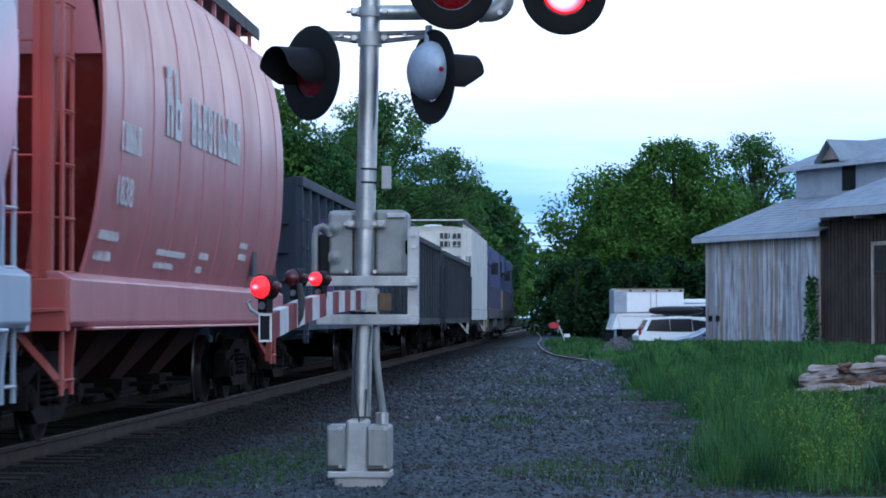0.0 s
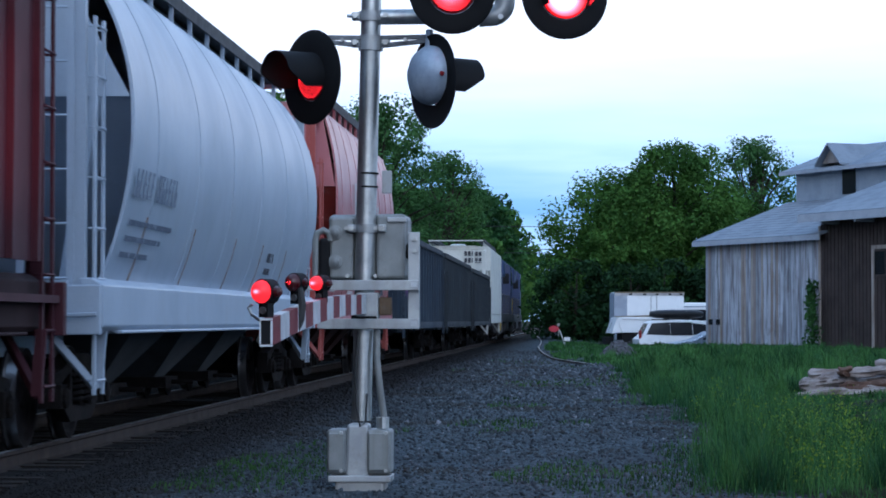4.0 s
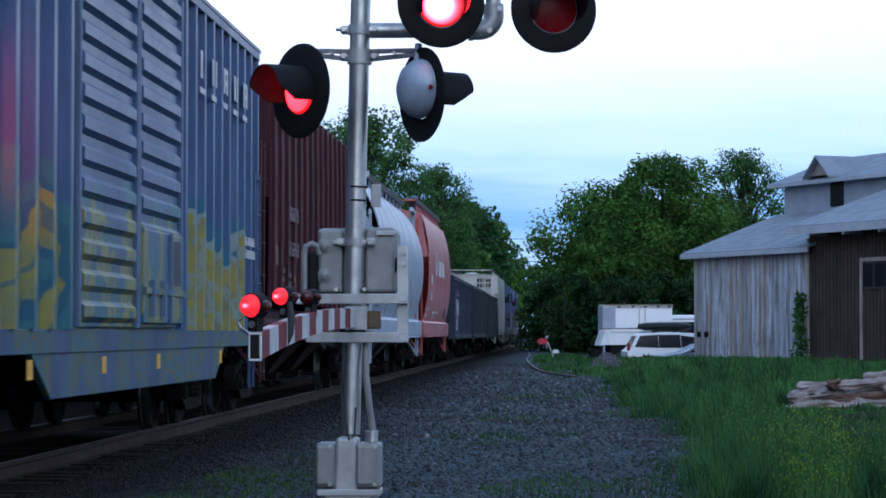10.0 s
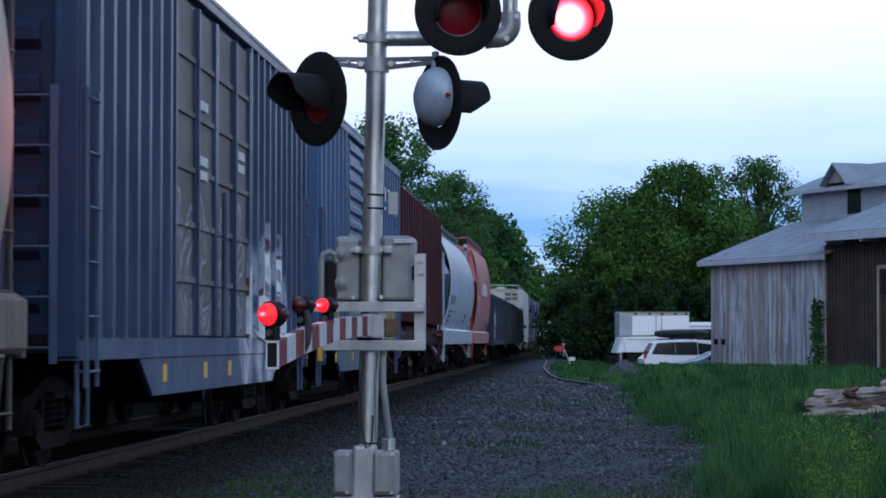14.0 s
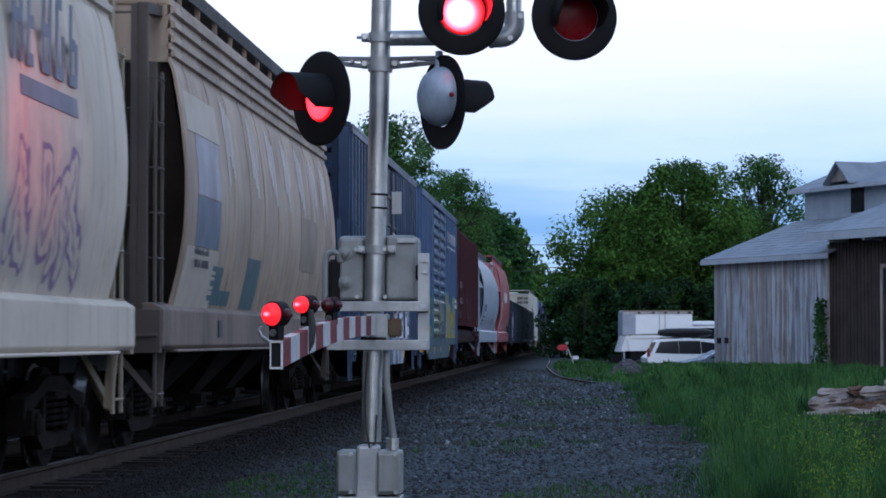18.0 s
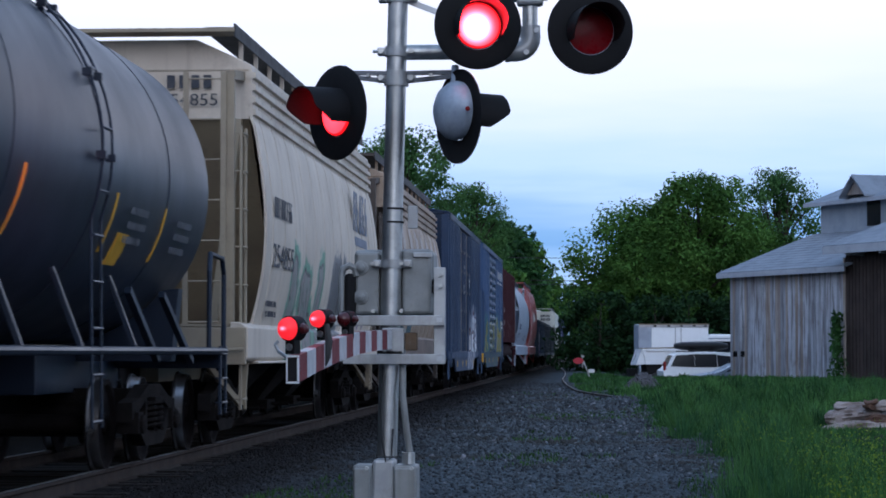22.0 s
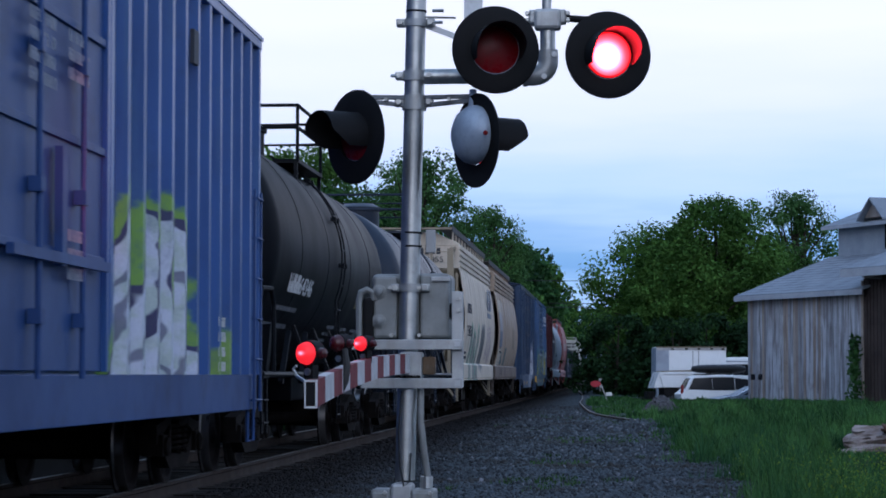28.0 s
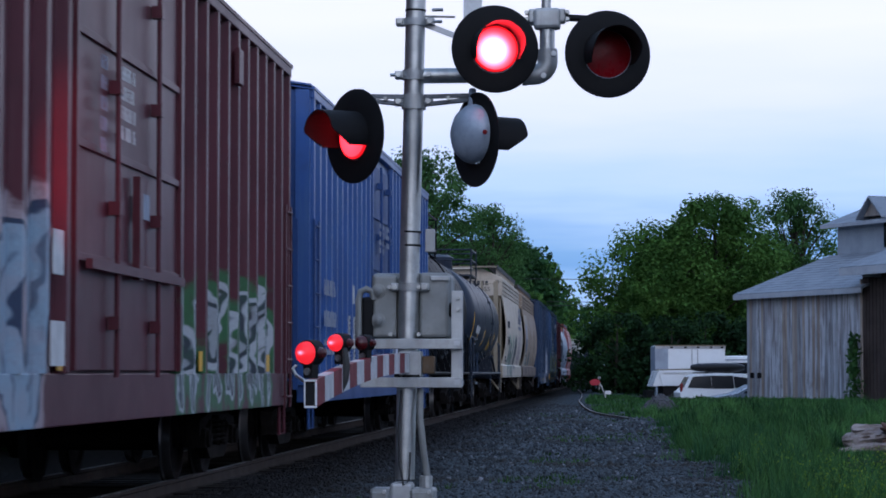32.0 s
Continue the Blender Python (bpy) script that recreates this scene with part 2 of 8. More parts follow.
# ---- mesh tools ----
class Shape:
    """Collects vertices and faces for one part."""

    def __init__(self):
        self.v, self.f = [], []

    def add(self, verts, faces):
        k = len(self.v)
        self.v += [tuple(p) for p in verts]
        self.f += [tuple(i + k for i in q) for q in faces]
        return self

    def box(self, x0, x1, y0, y1, z0, z1):
        return self.add([(x, y, z) for z in (z0, z1) for y in (y0, y1) for x in (x0, x1)],
                        [(0, 2, 3, 1), (4, 5, 7, 6), (0, 1, 5, 4), (2, 6, 7, 3), (0, 4, 6, 2), (1, 3, 7, 5)])

    def beam(self, a, b, w, h, up=(0, 0, 1)):
        """A bar of width w and height h from a to b."""
        a, b = Vector(a), Vector(b)
        d = (b - a).normalized()
        s = d.cross(Vector(up))
        s = (s if s.length > 1e-4 else Vector((1, 0, 0))).normalized()
        u = s.cross(d)
        ring = [(-w / 2, -h / 2), (w / 2, -h / 2), (w / 2, h / 2), (-w / 2, h / 2)]
        vs = [p + s * i + u * j for p in (a, b) for i, j in ring]
        return self.add(vs, [(3, 2, 1, 0), (4, 5, 6, 7)] + [(i, (i + 1) % 4, (i + 1) % 4 + 4, i + 4) for i in range(4)])

    def tube(self, path, r, n=8, cap=True):
        path = [Vector(p) for p in path]
        rs = r if isinstance(r, (list, tuple)) else [r] * len(path)
        vs, side = [], None
        for i, p in enumerate(path):
            d = (path[min(i + 1, len(path) - 1)] - path[max(i - 1, 0)]).normalized()
            if side is None:
                side = d.cross(Vector((0, 0, 1)) if abs(d.z) < 0.9 else Vector((1, 0, 0))).normalized()
            side = (side - d * side.dot(d)).normalized()
            up = d.cross(side)
            vs += [p + (side * math.cos(k * math.tau / n) + up * math.sin(k * math.tau / n)) * rs[i] for k in range(n)]
        fs = [(i * n + k, i * n + (k + 1) % n, (i + 1) * n + (k + 1) % n, (i + 1) * n + k) for i in range(len(path) - 1) for k in range(n)]
        if cap:
            fs += [tuple(range(n))[::-1], tuple(range((len(path) - 1) * n, len(path) * n))]
        return self.add(vs, fs)

    def lathe(self, prof, n=24, m=None):
        """prof: (radius, height) pairs turned round the local z axis, then moved by m."""
        vs = [Vector((r * math.cos(k * math.tau / n), r * math.sin(k * math.tau / n), z)) for r, z in prof for k in range(n)]
        if m is not None:
            vs = [m @ p for p in vs]
        fs = [(i * n + k, i * n + (k + 1) % n, (i + 1) * n + (k + 1) % n, (i + 1) * n + k) for i in range(len(prof) - 1) for k in range(n)]
        fs += [tuple(range(n))[::-1], tuple(range((len(prof) - 1) * n, len(prof) * n))]
        return self.add(vs, fs)

    def prism(self, outline, y0, y1, axis="y"):
        """A flat outline of (a, b) pairs thickened along an axis: y: (x, z); x: (y, z); z: (x, y)."""
        put = {"y": lambda a, b, t: (a, t, b), "x": lambda a, b, t: (t, a, b), "z": lambda a, b, t: (a, b, t)}[axis]
        n = len(outline)
        vs = [put(a, b, t) for t in (y0, y1) for a, b in outline]
        return self.add(vs, [tuple(range(n)), tuple(range(2 * n - 1, n - 1, -1))] + [(i, i + n, (i + 1) % n + n, (i + 1) % n) for i in range(n)])

    def sheet(self, prof, y0, y1, thick, steps=1):
        """A bent sheet: profile of (x, z) pairs drawn along y, with thickness inwards (towards -x)."""
        ys = [y0 + (y1 - y0) * i / steps for i in range(steps + 1)]
        n = len(prof)
        inner = [(x - thick, z) for x, z in prof]
        k = []
        for y in ys:
            k += [(x, y, z) for x, z in prof] + [(x, y, z) for x, z in inner]
        fs = []
        for s in range(steps):
            a, b = s * 2 * n, (s + 1) * 2 * n
            for i in range(n - 1):
                fs += [(a + i, b + i, b + i + 1, a + i + 1), (a + n + i, a + n + i + 1, b + n + i + 1, b + n + i)]
            fs += [(a, a + n, b + n, b), (a + n - 1, b + n - 1, b + 2 * n - 1, a + 2 * n - 1)]
        e = steps * 2 * n
        for i in range(n - 1):
            fs += [(i, i + 1, n + i + 1, n + i), (e + i, e + n + i, e + n + i + 1, e + i + 1)]
        return self.add(k, fs)

    def mirrored(self):
        """The same again on the other side (x to -x)."""
        k = len(self.v)
        self.v += [(-x, y, z) for x, y, z in self.v]
        self.f += [tuple(i + k for i in reversed(q)) for q in self.f]
        return self


def mesh_of(name, shape, material, smooth=0.0):
    me = bpy.data.meshes.new(name)
    me.from_pydata(shape.v, [], shape.f)
    me.materials.append(material)
    bm = bmesh.new()
    bm.from_mesh(me)
    bmesh.ops.recalc_face_normals(bm, faces=bm.faces)
    bm.to_mesh(me)
    bm.free()
    if smooth:
        me.polygons.foreach_set("use_smooth", [True] * len(me.polygons))
        me.set_sharp_from_angle(angle=radians(smooth))
    return me


def part(name, shape, material, parent=None, label="", smooth=0.0, bevel=0.0):
    data = shape if isinstance(shape, bpy.types.Mesh) else mesh_of(name, shape, material, smooth)
    ob = new(name, data)
    ob.parent = parent
    if label:
        ob["label"] = label
    if bevel:
        b = ob.modifiers.new("bevel", "BEVEL")
        b.width, b.segments, b.limit_method = bevel, 2, "ANGLE"
    return ob


def thing(name, label, category, group="", kind="", at=None):
    ob = tagged(new(name), label, category, group, kind)
    ob.empty_display_size = 0.2
    if at is not None:
        ob.matrix_basis = at if isinstance(at, Matrix) else Matrix.Translation(at)
    return ob


def letters(name, text, height, material, parent, m, label="", deep=0.004, width=None):
    """Characters of a height in metres; their baseline starts at the pose m, x along the writing."""
    cu = bpy.data.curves.new("letters", "FONT")
    cu.body, cu.size, cu.extrude = text, height / 0.7, deep / 2
    cu.resolution_u = 3
    tmp = bpy.data.objects.new("letters", cu)
    me = bpy.data.meshes.new_from_object(tmp)
    bpy.data.objects.remove(tmp)
    w = max(v.co.x for v in me.vertices) or 1.0
    sx = width / w if width else 1.0
    me.transform(m @ Matrix.Diagonal((sx, 1, 1, 1)))
    me.materials.clear()
    me.materials.append(material)
    ob = new(name, me)
    ob.parent = parent
    ob["kind"] = "stuff"
    if label:
        ob["label"] = label
    return ob


# ---- the train ----
TRACK = -5.41
ROLLING = []  # (thing, place along the track at the start)
WHEELSETS = []


def run(t):
    """How far the train has gone after t seconds; it gathers way slowly."""
    return 4.70 * t + 0.01625 * t * t


def freight(name, label, category, back, front):
    ob = thing(name, label, category, "cars of the freight train", at=(TRACK, (back + front) / 2, 0))
    ROLLING.append((ob, (back + front) / 2))
    return ob


def wheelset_mesh():
    s = Shape()
    prof = [(0.07, -0.80), (0.10, -0.78), (0.10, -0.76), (0.34, -0.745), (0.37, -0.79), (0.42, -0.79), (0.425, -0.70), (0.455, -0.685), (0.455, -0.665), (0.37, -0.66), (0.34, -0.70),
            (0.11, -0.68), (0.09, -0.6), (0.085, 0.6), (0.11, 0.68), (0.34, 0.70), (0.37, 0.66), (0.455, 0.665), (0.455, 0.685), (0.425, 0.70), (0.42, 0.79), (0.37, 0.79), (0.34, 0.745), (0.10, 0.76), (0.10, 0.78), (0.07, 0.80)]
    s.lathe(prof, 28, pose(0, 0, 0, 0, 90, 0))
    me = mesh_of("wheelset", s, WHEEL_IRON, 35)
    me.materials.append(TREAD)
    for p in me.polygons:
        r = math.hypot(p.center.y, p.center.z)
        if r > 0.40 and 0.69 < abs(p.center.x) < 0.80:
            p.material_index = 1
    return me


def side_frame(s, x):
    """One cast side frame of a truck at the offset x."""
    top = [(-1.12, 0.44), (-1.12, 0.62), (-0.75, 0.66), (-0.32, 0.78), (0.32, 0.78), (0.75, 0.66), (1.12, 0.62), (1.12, 0.44), (0.98, 0.56), (0.78, 0.54), (0.34, 0.66), (-0.34, 0.66), (-0.78, 0.54), (-0.98, 0.56)]
    s.prism(top, x - 0.07, x + 0.07, "x")
    low = [(-0.98, 0.56), (-0.78, 0.54), (-0.42, 0.34), (0.42, 0.34), (0.78, 0.54), (0.98, 0.56), (0.76, 0.36), (0.44, 0.20), (-0.44, 0.20), (-0.76, 0.36)]
    s.prism(low, x - 0.07, x + 0.07, "x")
    for y in (-0.40, 0.32):
        s.box(x - 0.06, x + 0.06, y, y + 0.08, 0.33, 0.67)
    for y in (-0.889, 0.889):
        s.box(x - 0.09, x + 0.11, y - 0.13, y + 0.13, 0.33, 0.53)
        s.lathe([(0.09, 0), (0.09, 0.04), (0.05, 0.06)], 10, pose(x + 0.10, y, 0.42, 0, 90, 0))


def spring_mesh():
    s = Shape()
    pts = [(0.085 * math.cos(a * 0.7), 0.085 * math.sin(a * 0.7), 0.345 + 0.265 * a / 45) for a in range(46)]
    s.tube(pts, 0.02, 5)
    return mesh_of("spring", s, TRUCK_IRON, 40)


def truck_mesh():
    s = Shape()
    side_frame(s, 1.0)
    side_frame(s, -1.0)
    s.box(-1.12, 1.12, -0.22, 0.22, 0.60, 0.66)
    s.box(-0.85, 0.85, -0.2, 0.2, 0.40, 0.74)
    s.beam((-0.75, -0.55, 0.36), (0.75, -0.55, 0.36), 0.08, 0.14)
    s.beam((-0.75, 0.55, 0.36), (0.75, 0.55, 0.36), 0.08, 0.14)
    return mesh_of("truck", s, TRUCK_IRON)


WHEEL_ME, SPRING_ME, TRUCK_ME = wheelset_mesh(), spring_mesh(), truck_mesh()


def trucks(car, reach):
    for y in (-reach, reach):
        tk = part("truck", TRUCK_ME, None, car, "grimy cast-iron truck")
        tk.location = (0, y, 0)
        for dy in (-0.889, 0.889):
            w = part("wheelset", WHEEL_ME, None, tk)
            w.location = (0, dy, 0.42)
            WHEELSETS.append((w, dy))
        for dy in (-0.17, 0.17):
            sp = part("spring", SPRING_ME, None, tk)
            sp.location = (1.03, dy, 0)


def couplers(car, half, mat=None):
    for e in (-1, 1):
        s = Shape().box(-0.14, 0.14, e * half - e * 1.3, e * half, 0.72, 1.0)
        s.box(-0.11, 0.11, e * (half - 0.1), e * (half + 0.42), 0.78, 0.96)
        s.box(-0.16, 0.20, e * (half + 0.3), e * (half + 0.58), 0.74, 1.02)
        part("coupler", s, TRUCK_IRON, car)
        h = Shape().tube([(0.35, e * half, 0.8), (0.37, e * (half + 0.2), 0.55), (0.3, e * (half + 0.45), 0.45), (0.2, e * (half + 0.6), 0.5)], 0.025, 6)
        part("air_hose", h, RUBBER, car)


def ladder(car, x, y, z0, z1, width, mat, n=None, along="y", out=0.07):
    """A ladder on a side (along y) or an end (along x)."""
    s = Shape()
    n = n or int((z1 - z0) / 0.40)
    for k in (-width / 2, width / 2):
        if along == "y":
            s.box(x + out - 0.012, x + out + 0.012, y + k - 0.03, y + k + 0.03, z0, z1)
        else:
            s.box(x + k - 0.03, x + k + 0.03, y - 0.012, y + 0.012, z0, z1)
    for i in range(n):
        z = z0 + 0.12 + (z1 - z0 - 0.2) * i / max(n - 1, 1)
        if along == "y":
            s.tube([(x, y - width / 2, z), (x + out + 0.02, y - width / 2, z), (x + out + 0.02, y + width / 2, z), (x, y + width / 2, z)], 0.011, 5)
        else:
            s.tube([(x - width / 2, y, z), (x + width / 2, y, z)], 0.011, 5)
    return part("ladder", s, mat, car)


def stirrup(car, x, y, mat, z=1.0):
    s = Shape()
    s.tube([(x, y - 0.2, z), (x, y - 0.19, 0.42), (x, y + 0.19, 0.42), (x, y + 0.2, z)], 0.02, 5)
    part("sill_step", s, mat, car)


def bars(name, car, x, y, z, w, h, mat, n=1, gap=0.05, seed=1, tilt=0.0, label="", chars=True):
    """Lines of unreadable writing: short plain bars. y is where the line starts, z its foot."""
    rnd = random.Random(seed)
    s = Shape()
    for i in range(n):
        zz = z - i * (h + gap)
        k = 0.0
        while k < w - 0.02:
            step = h * rnd.uniform(0.70, 0.82) if chars else w * rnd.uniform(0.2, 0.5)
            e = min(k + step, w)
            n0 = len(s.v)
            if chars:
                w_, st = 0.50 * h, 0.15 * h
                s.box(-0.003, 0.003, k, k + st, 0, h)
                if rnd.random() < 0.75:
                    s.box(-0.003, 0.003, k + w_ - st, k + w_, 0, h * rnd.choice((1.0, 0.55)))
                for zz_ in rnd.sample((0.0, 0.44 * h, h - st), 2):
                    s.box(-0.003, 0.003, k + st, k + w_ - st, zz_, zz_ + st)
            else:
                s.box(-0.003, 0.003, k, k + (e - k) * 0.85, 0, h)
            for q in range(n0, len(s.v)):
                a = s.v[q]
                s.v[q] = (a[0] - a[2] * math.sin(tilt) - (z - zz) * -math.sin(tilt) + x, a[1] + y, zz + a[2] * math.cos(tilt))
            k = e + (h * 0.6 if chars and rnd.random() < 0.18 and h < 0.15 else 0)
    ob = part(name, s, mat, car, label)
    ob["kind"] = "stuff"
    return ob


def at_side(prof, z):
    """Half width and lean of a side profile at a height."""
    for (x0, z0), (x1, z1) in zip(prof, prof[1:]):
        if z0 <= z <= z1:
            k = (z - z0) / (z1 - z0)
            return x0 + (x1 - x0) * k, math.atan2(x0 - x1, z1 - z0)
    return prof[-1][0], 0.0


def smooth_profile(pts, n=5):
    """A rounder profile through the given points (Catmull-Rom)."""
    out = []
    for i in range(len(pts) - 1):
        p0, p1, p2, p3 = pts[max(i - 1, 0)], pts[i], pts[i + 1], pts[min(i + 2, len(pts) - 1)]
        for k in range(n):
            t = k / n
            out.append(tuple(0.5 * (2 * b + (c - a) * t + (2 * a - 5 * b + 4 * c - d) * t * t + (3 * b - a - 3 * c + d) * t ** 3) for a, b, c, d in zip(p0, p1, p2, p3)))
    return out + [pts[-1]]


def hopper(label, back, front, prof, mat, mat_low=None, roof_z=4.55, fascia=False, ribs=0, seams=0, bays=3, frame_mat=None, walkway=True, bay_mat=None, end_panel=3.35, walk_at=None, sill_x=1.50):
    """A covered hopper: bent side sheets open at the ends, slope sheets, bays, sills, roof with hatches and a running board."""
    car = freight("covered_hopper", label, "hopper car", back, front)
    half = (front - back) / 2 - 1.5
    fm = frame_mat or mat
    low = mat_low or mat
    for sgn in (1, -1):
        s = Shape().sheet(prof, -half, half, 0.03, 1)
        if sgn < 0:
            s.v = [(-x, y, z) for x, y, z in s.v]
        part("side_sheet", s, mat, car, smooth=50)
        if ribs:
            for i in range(ribs):
                y = -half + 0.12 + (2 * half - 0.24) * i / (ribs - 1)
                r = Shape().sheet([(x + 0.05, z) for x, z in prof], y - 0.05, y + 0.05, 0.055, 1)
                if sgn < 0:
                    r.v = [(-a, b, c) for a, b, c in r.v]
                part("rib", r, mat, car)
        if seams:
            for i in range(seams if sgn > 0 else 0):
                y = -half + 2 * half * (i + 0.5) / seams
                part("weld_seam", Shape().sheet([(x + 0.007, z) for x, z in prof], y - 0.014, y + 0.014, 0.012, 1), mat, car)
        sill = Shape().prism([(sill_x - 0.20, 1.0), (sill_x - 0.04, 0.98), (sill_x, 1.02), (sill_x, 1.36), (sill_x - 0.10, 1.42), (sill_x - 0.20, 1.42)], -half - 0.85, half + 0.85)
        sill.box(sill_x - 0.22, sill_x + 0.02, -half - 0.1, half + 0.1, 0.955, 0.985)
        if sgn < 0:
            sill.v = [(-a, b, c) for a, b, c in sill.v]
        part("side_sill", sill, low, car, bevel=0.012)
        if fascia:
            for z in (3.78, 3.92, 4.06, 4.2):
                f = Shape().prism([(prof[-1][0] - 0.05, z), (prof[-1][0] + 0.045, z + 0.02), (prof[-1][0] + 0.045, z + 0.08), (prof[-1][0] - 0.05, z + 0.1)], -half, half)
                if sgn < 0:
                    f.v = [(-a, b, c) for a, b, c in f.v]
                part("top_chord", f, mat, car)
    tx, tz = prof[-1]
    roof = Shape().prism([(-tx, tz - 0.02), (-tx, tz + 0.05), (-tx * 0.55, roof_z), (tx * 0.55, roof_z), (tx, tz + 0.05), (tx, tz - 0.02)], -half, half)
    part("roof", roof, mat, car, bevel=0.02)
    for e in (-1, 1):
        yo, yi = e * half, e * (half - 0.08)
        xe = at_side(prof, end_panel)[0] - 0.04
        up = [(-xe, end_panel), (-tx + 0.03, tz), (tx - 0.03, tz), (xe, end_panel)]
        part("end_panel", Shape().prism(up, min(yo, yi) - e * 0.02, max(yo, yi) - e * 0.02), mat, car)
        lo = at_side(prof, 1.5)[0] - 0.05
        slope = Shape().add([(-xe, yi, end_panel), (xe, yi, end_panel), (lo, e * (half - 2.4), 1.3), (-lo, e * (half - 2.4), 1.3),
                             (-xe, yi - e * 0.05, end_panel), (xe, yi - e * 0.05, end_panel), (lo, e * (half - 2.45), 1.3), (-lo, e * (half - 2.45), 1.3)],
                            [(0, 1, 2, 3), (7, 6, 5, 4), (0, 4, 5, 1), (1, 5, 6, 2), (2, 6, 7, 3), (3, 7, 4, 0)])
        part("slope_sheet", slope, fm, car)
        sill = Shape().box(-1.48, 1.48, min(e * (half + 0.78), e * (half + 0.90)), max(e * (half + 0.78), e * (half + 0.90)), 0.95, 1.36)
        part("end_sill", sill, fm, car, bevel=0.01)
        deck = Shape().box(-1.45, 1.45, min(e * (half - 1.6), e * (half + 0.8)), max(e * (half - 1.6), e * (half + 0.8)), 1.20, 1.26)
        deck.box(-0.35, 0.35, min(e * (half - 3.0), e * half), max(e * (half - 3.0), e * half), 0.75, 1.2)
        part("end_deck", deck, fm, car)
        for x in (-1.28, 1.28):
            post = Shape().beam((x, e * (half + 0.72), 1.3), (x, e * (half + 0.72), tz - 0.1), 0.09, 0.09, up=(1, 0, 0))
            post.beam((x, e * (half + 0.72), tz - 0.15), (x, e * (half - 0.05), tz - 0.08), 0.10, 0.10)
            part("corner_post", post, fm, car)
            strut = Shape().beam((x * 0.75, e * (half - 0.1), 1.3), (x * 0.98, e * (half - 0.05), end_panel), 0.09, 0.09)
            part("strut", strut, fm, car)
            ladder(car, x - (0.28 if x > 0 else -0.28), e * (half + 0.80), 1.3, 4.2, 0.42, fm, 7, "x")
        ladder(car, 1.34, e * (half + 0.55), 0.45, 3.6, 0.36, fm, 8, "y", 0.06)
        part("foot_brace", Shape().beam((1.40, e * (half + 0.38), 1.0), (1.36, e * (half + 0.38), 0.5), 0.05, 0.08).beam((1.0, e * (half + 0.8), 1.0), (1.36, e * (half + 0.45), 0.5), 0.06, 0.06), fm, car)
        part("cross_platform", Shape().box(-1.2, 1.2, min(e * (half + 0.4), e * (half + 0.9)), max(e * (half + 0.4), e * (half + 0.9)), 1.37, 1.40), fm, car)
        part("cut_lever", Shape().tube([(1.46, e * (half + 0.95), 1.12), (0.9, e * (half + 0.97), 1.10), (0.3, e * (half + 0.98), 1.0)], 0.018, 5), fm, car)
    h = half - 2.5
    for i in range(bays):
        yc = -h + 2 * h * (i + 0.5) / bays
        w = h / bays - 0.06
        b = Shape()
        tops = [(-1.36, yc - w, 1.35), (1.36, yc - w, 1.35), (1.36, yc + w, 1.35), (-1.36, yc + w, 1.35)]
        bots = [(-0.55, yc - 0.35, 0.42), (0.55, yc - 0.35, 0.42), (0.55, yc + 0.35, 0.42), (-0.55, yc + 0.35, 0.42)]
        b.add(tops + bots, [(0, 1, 2, 3), (7, 6, 5, 4)] + [(k, k + 4, (k + 1) % 4 + 4, (k + 1) % 4) for k in range(4)])
        part("hopper_bay", b, bay_mat or BAY_DARK, car, "sloping discharge bay, darkened for grime and shade")
        g = Shape().box(-0.7, 0.7, yc - 0.42, yc + 0.42, 0.30, 0.42)
        g.tube([(-0.9, yc, 0.36), (0.95, yc, 0.36)], 0.03, 6)
        part("outlet_gate", g, TRUCK_IRON, car)
    if walkway:
        wx, wz = walk_at if walk_at else (1.06, roof_z + 0.20)
        for sg in (-1, 1):
            part("running_board", Shape().box(sg * wx - 0.17, sg * wx + 0.17, -half - 0.4, half + 0.4, wz, wz + 0.05).box(sg * wx + sg * 0.17 - 0.01, sg * wx + sg * 0.17 + 0.01, -half - 0.4, half + 0.4, wz - 0.06, wz + 0.09), WALK_STEEL, car, "dark steel grating walkway")
            for i in range(12):
                y = -half + 0.3 + (2 * half - 0.6) * i / 11
                part("walkway_support", Shape().beam((sg * (wx + 0.14), y, wz - (0.42 if walk_at is None else 0.3)), (sg * (wx + 0.14), y, wz), 0.05, 0.03, up=(0, 1, 0)), mat, car)
        for e in (-1, 1):
            part("end_walk", Shape().box(-wx - 0.17, wx + 0.17, e * (half + 0.2) - 0.22, e * (half + 0.2) + 0.22, wz - 0.002, wz + 0.04), fm, car)
        for i in range(5):
            y = -half + 2 * half * (i + 0.5) / 5
            part("hatch", Shape().lathe([(0.36, 0), (0.38, 0.08), (0.3, 0.13), (0.02, 0.15)], 16, pose(0.0, y, roof_z - 0.02)), mat, car)
    trucks(car, half - 0.35)
    couplers(car, half + 0.9)
    return car, half


def hat_ribs(car, half, z0, z1, x, mat, ys, w=0.16, deep=0.085):
    for y in ys:
        s = Shape().prism([(x, y - w / 2), (x + deep, y - w / 4), (x + deep, y + w / 4), (x, y + w / 2)], z0, z1, "z")
        part("side_post", s, mat, car)


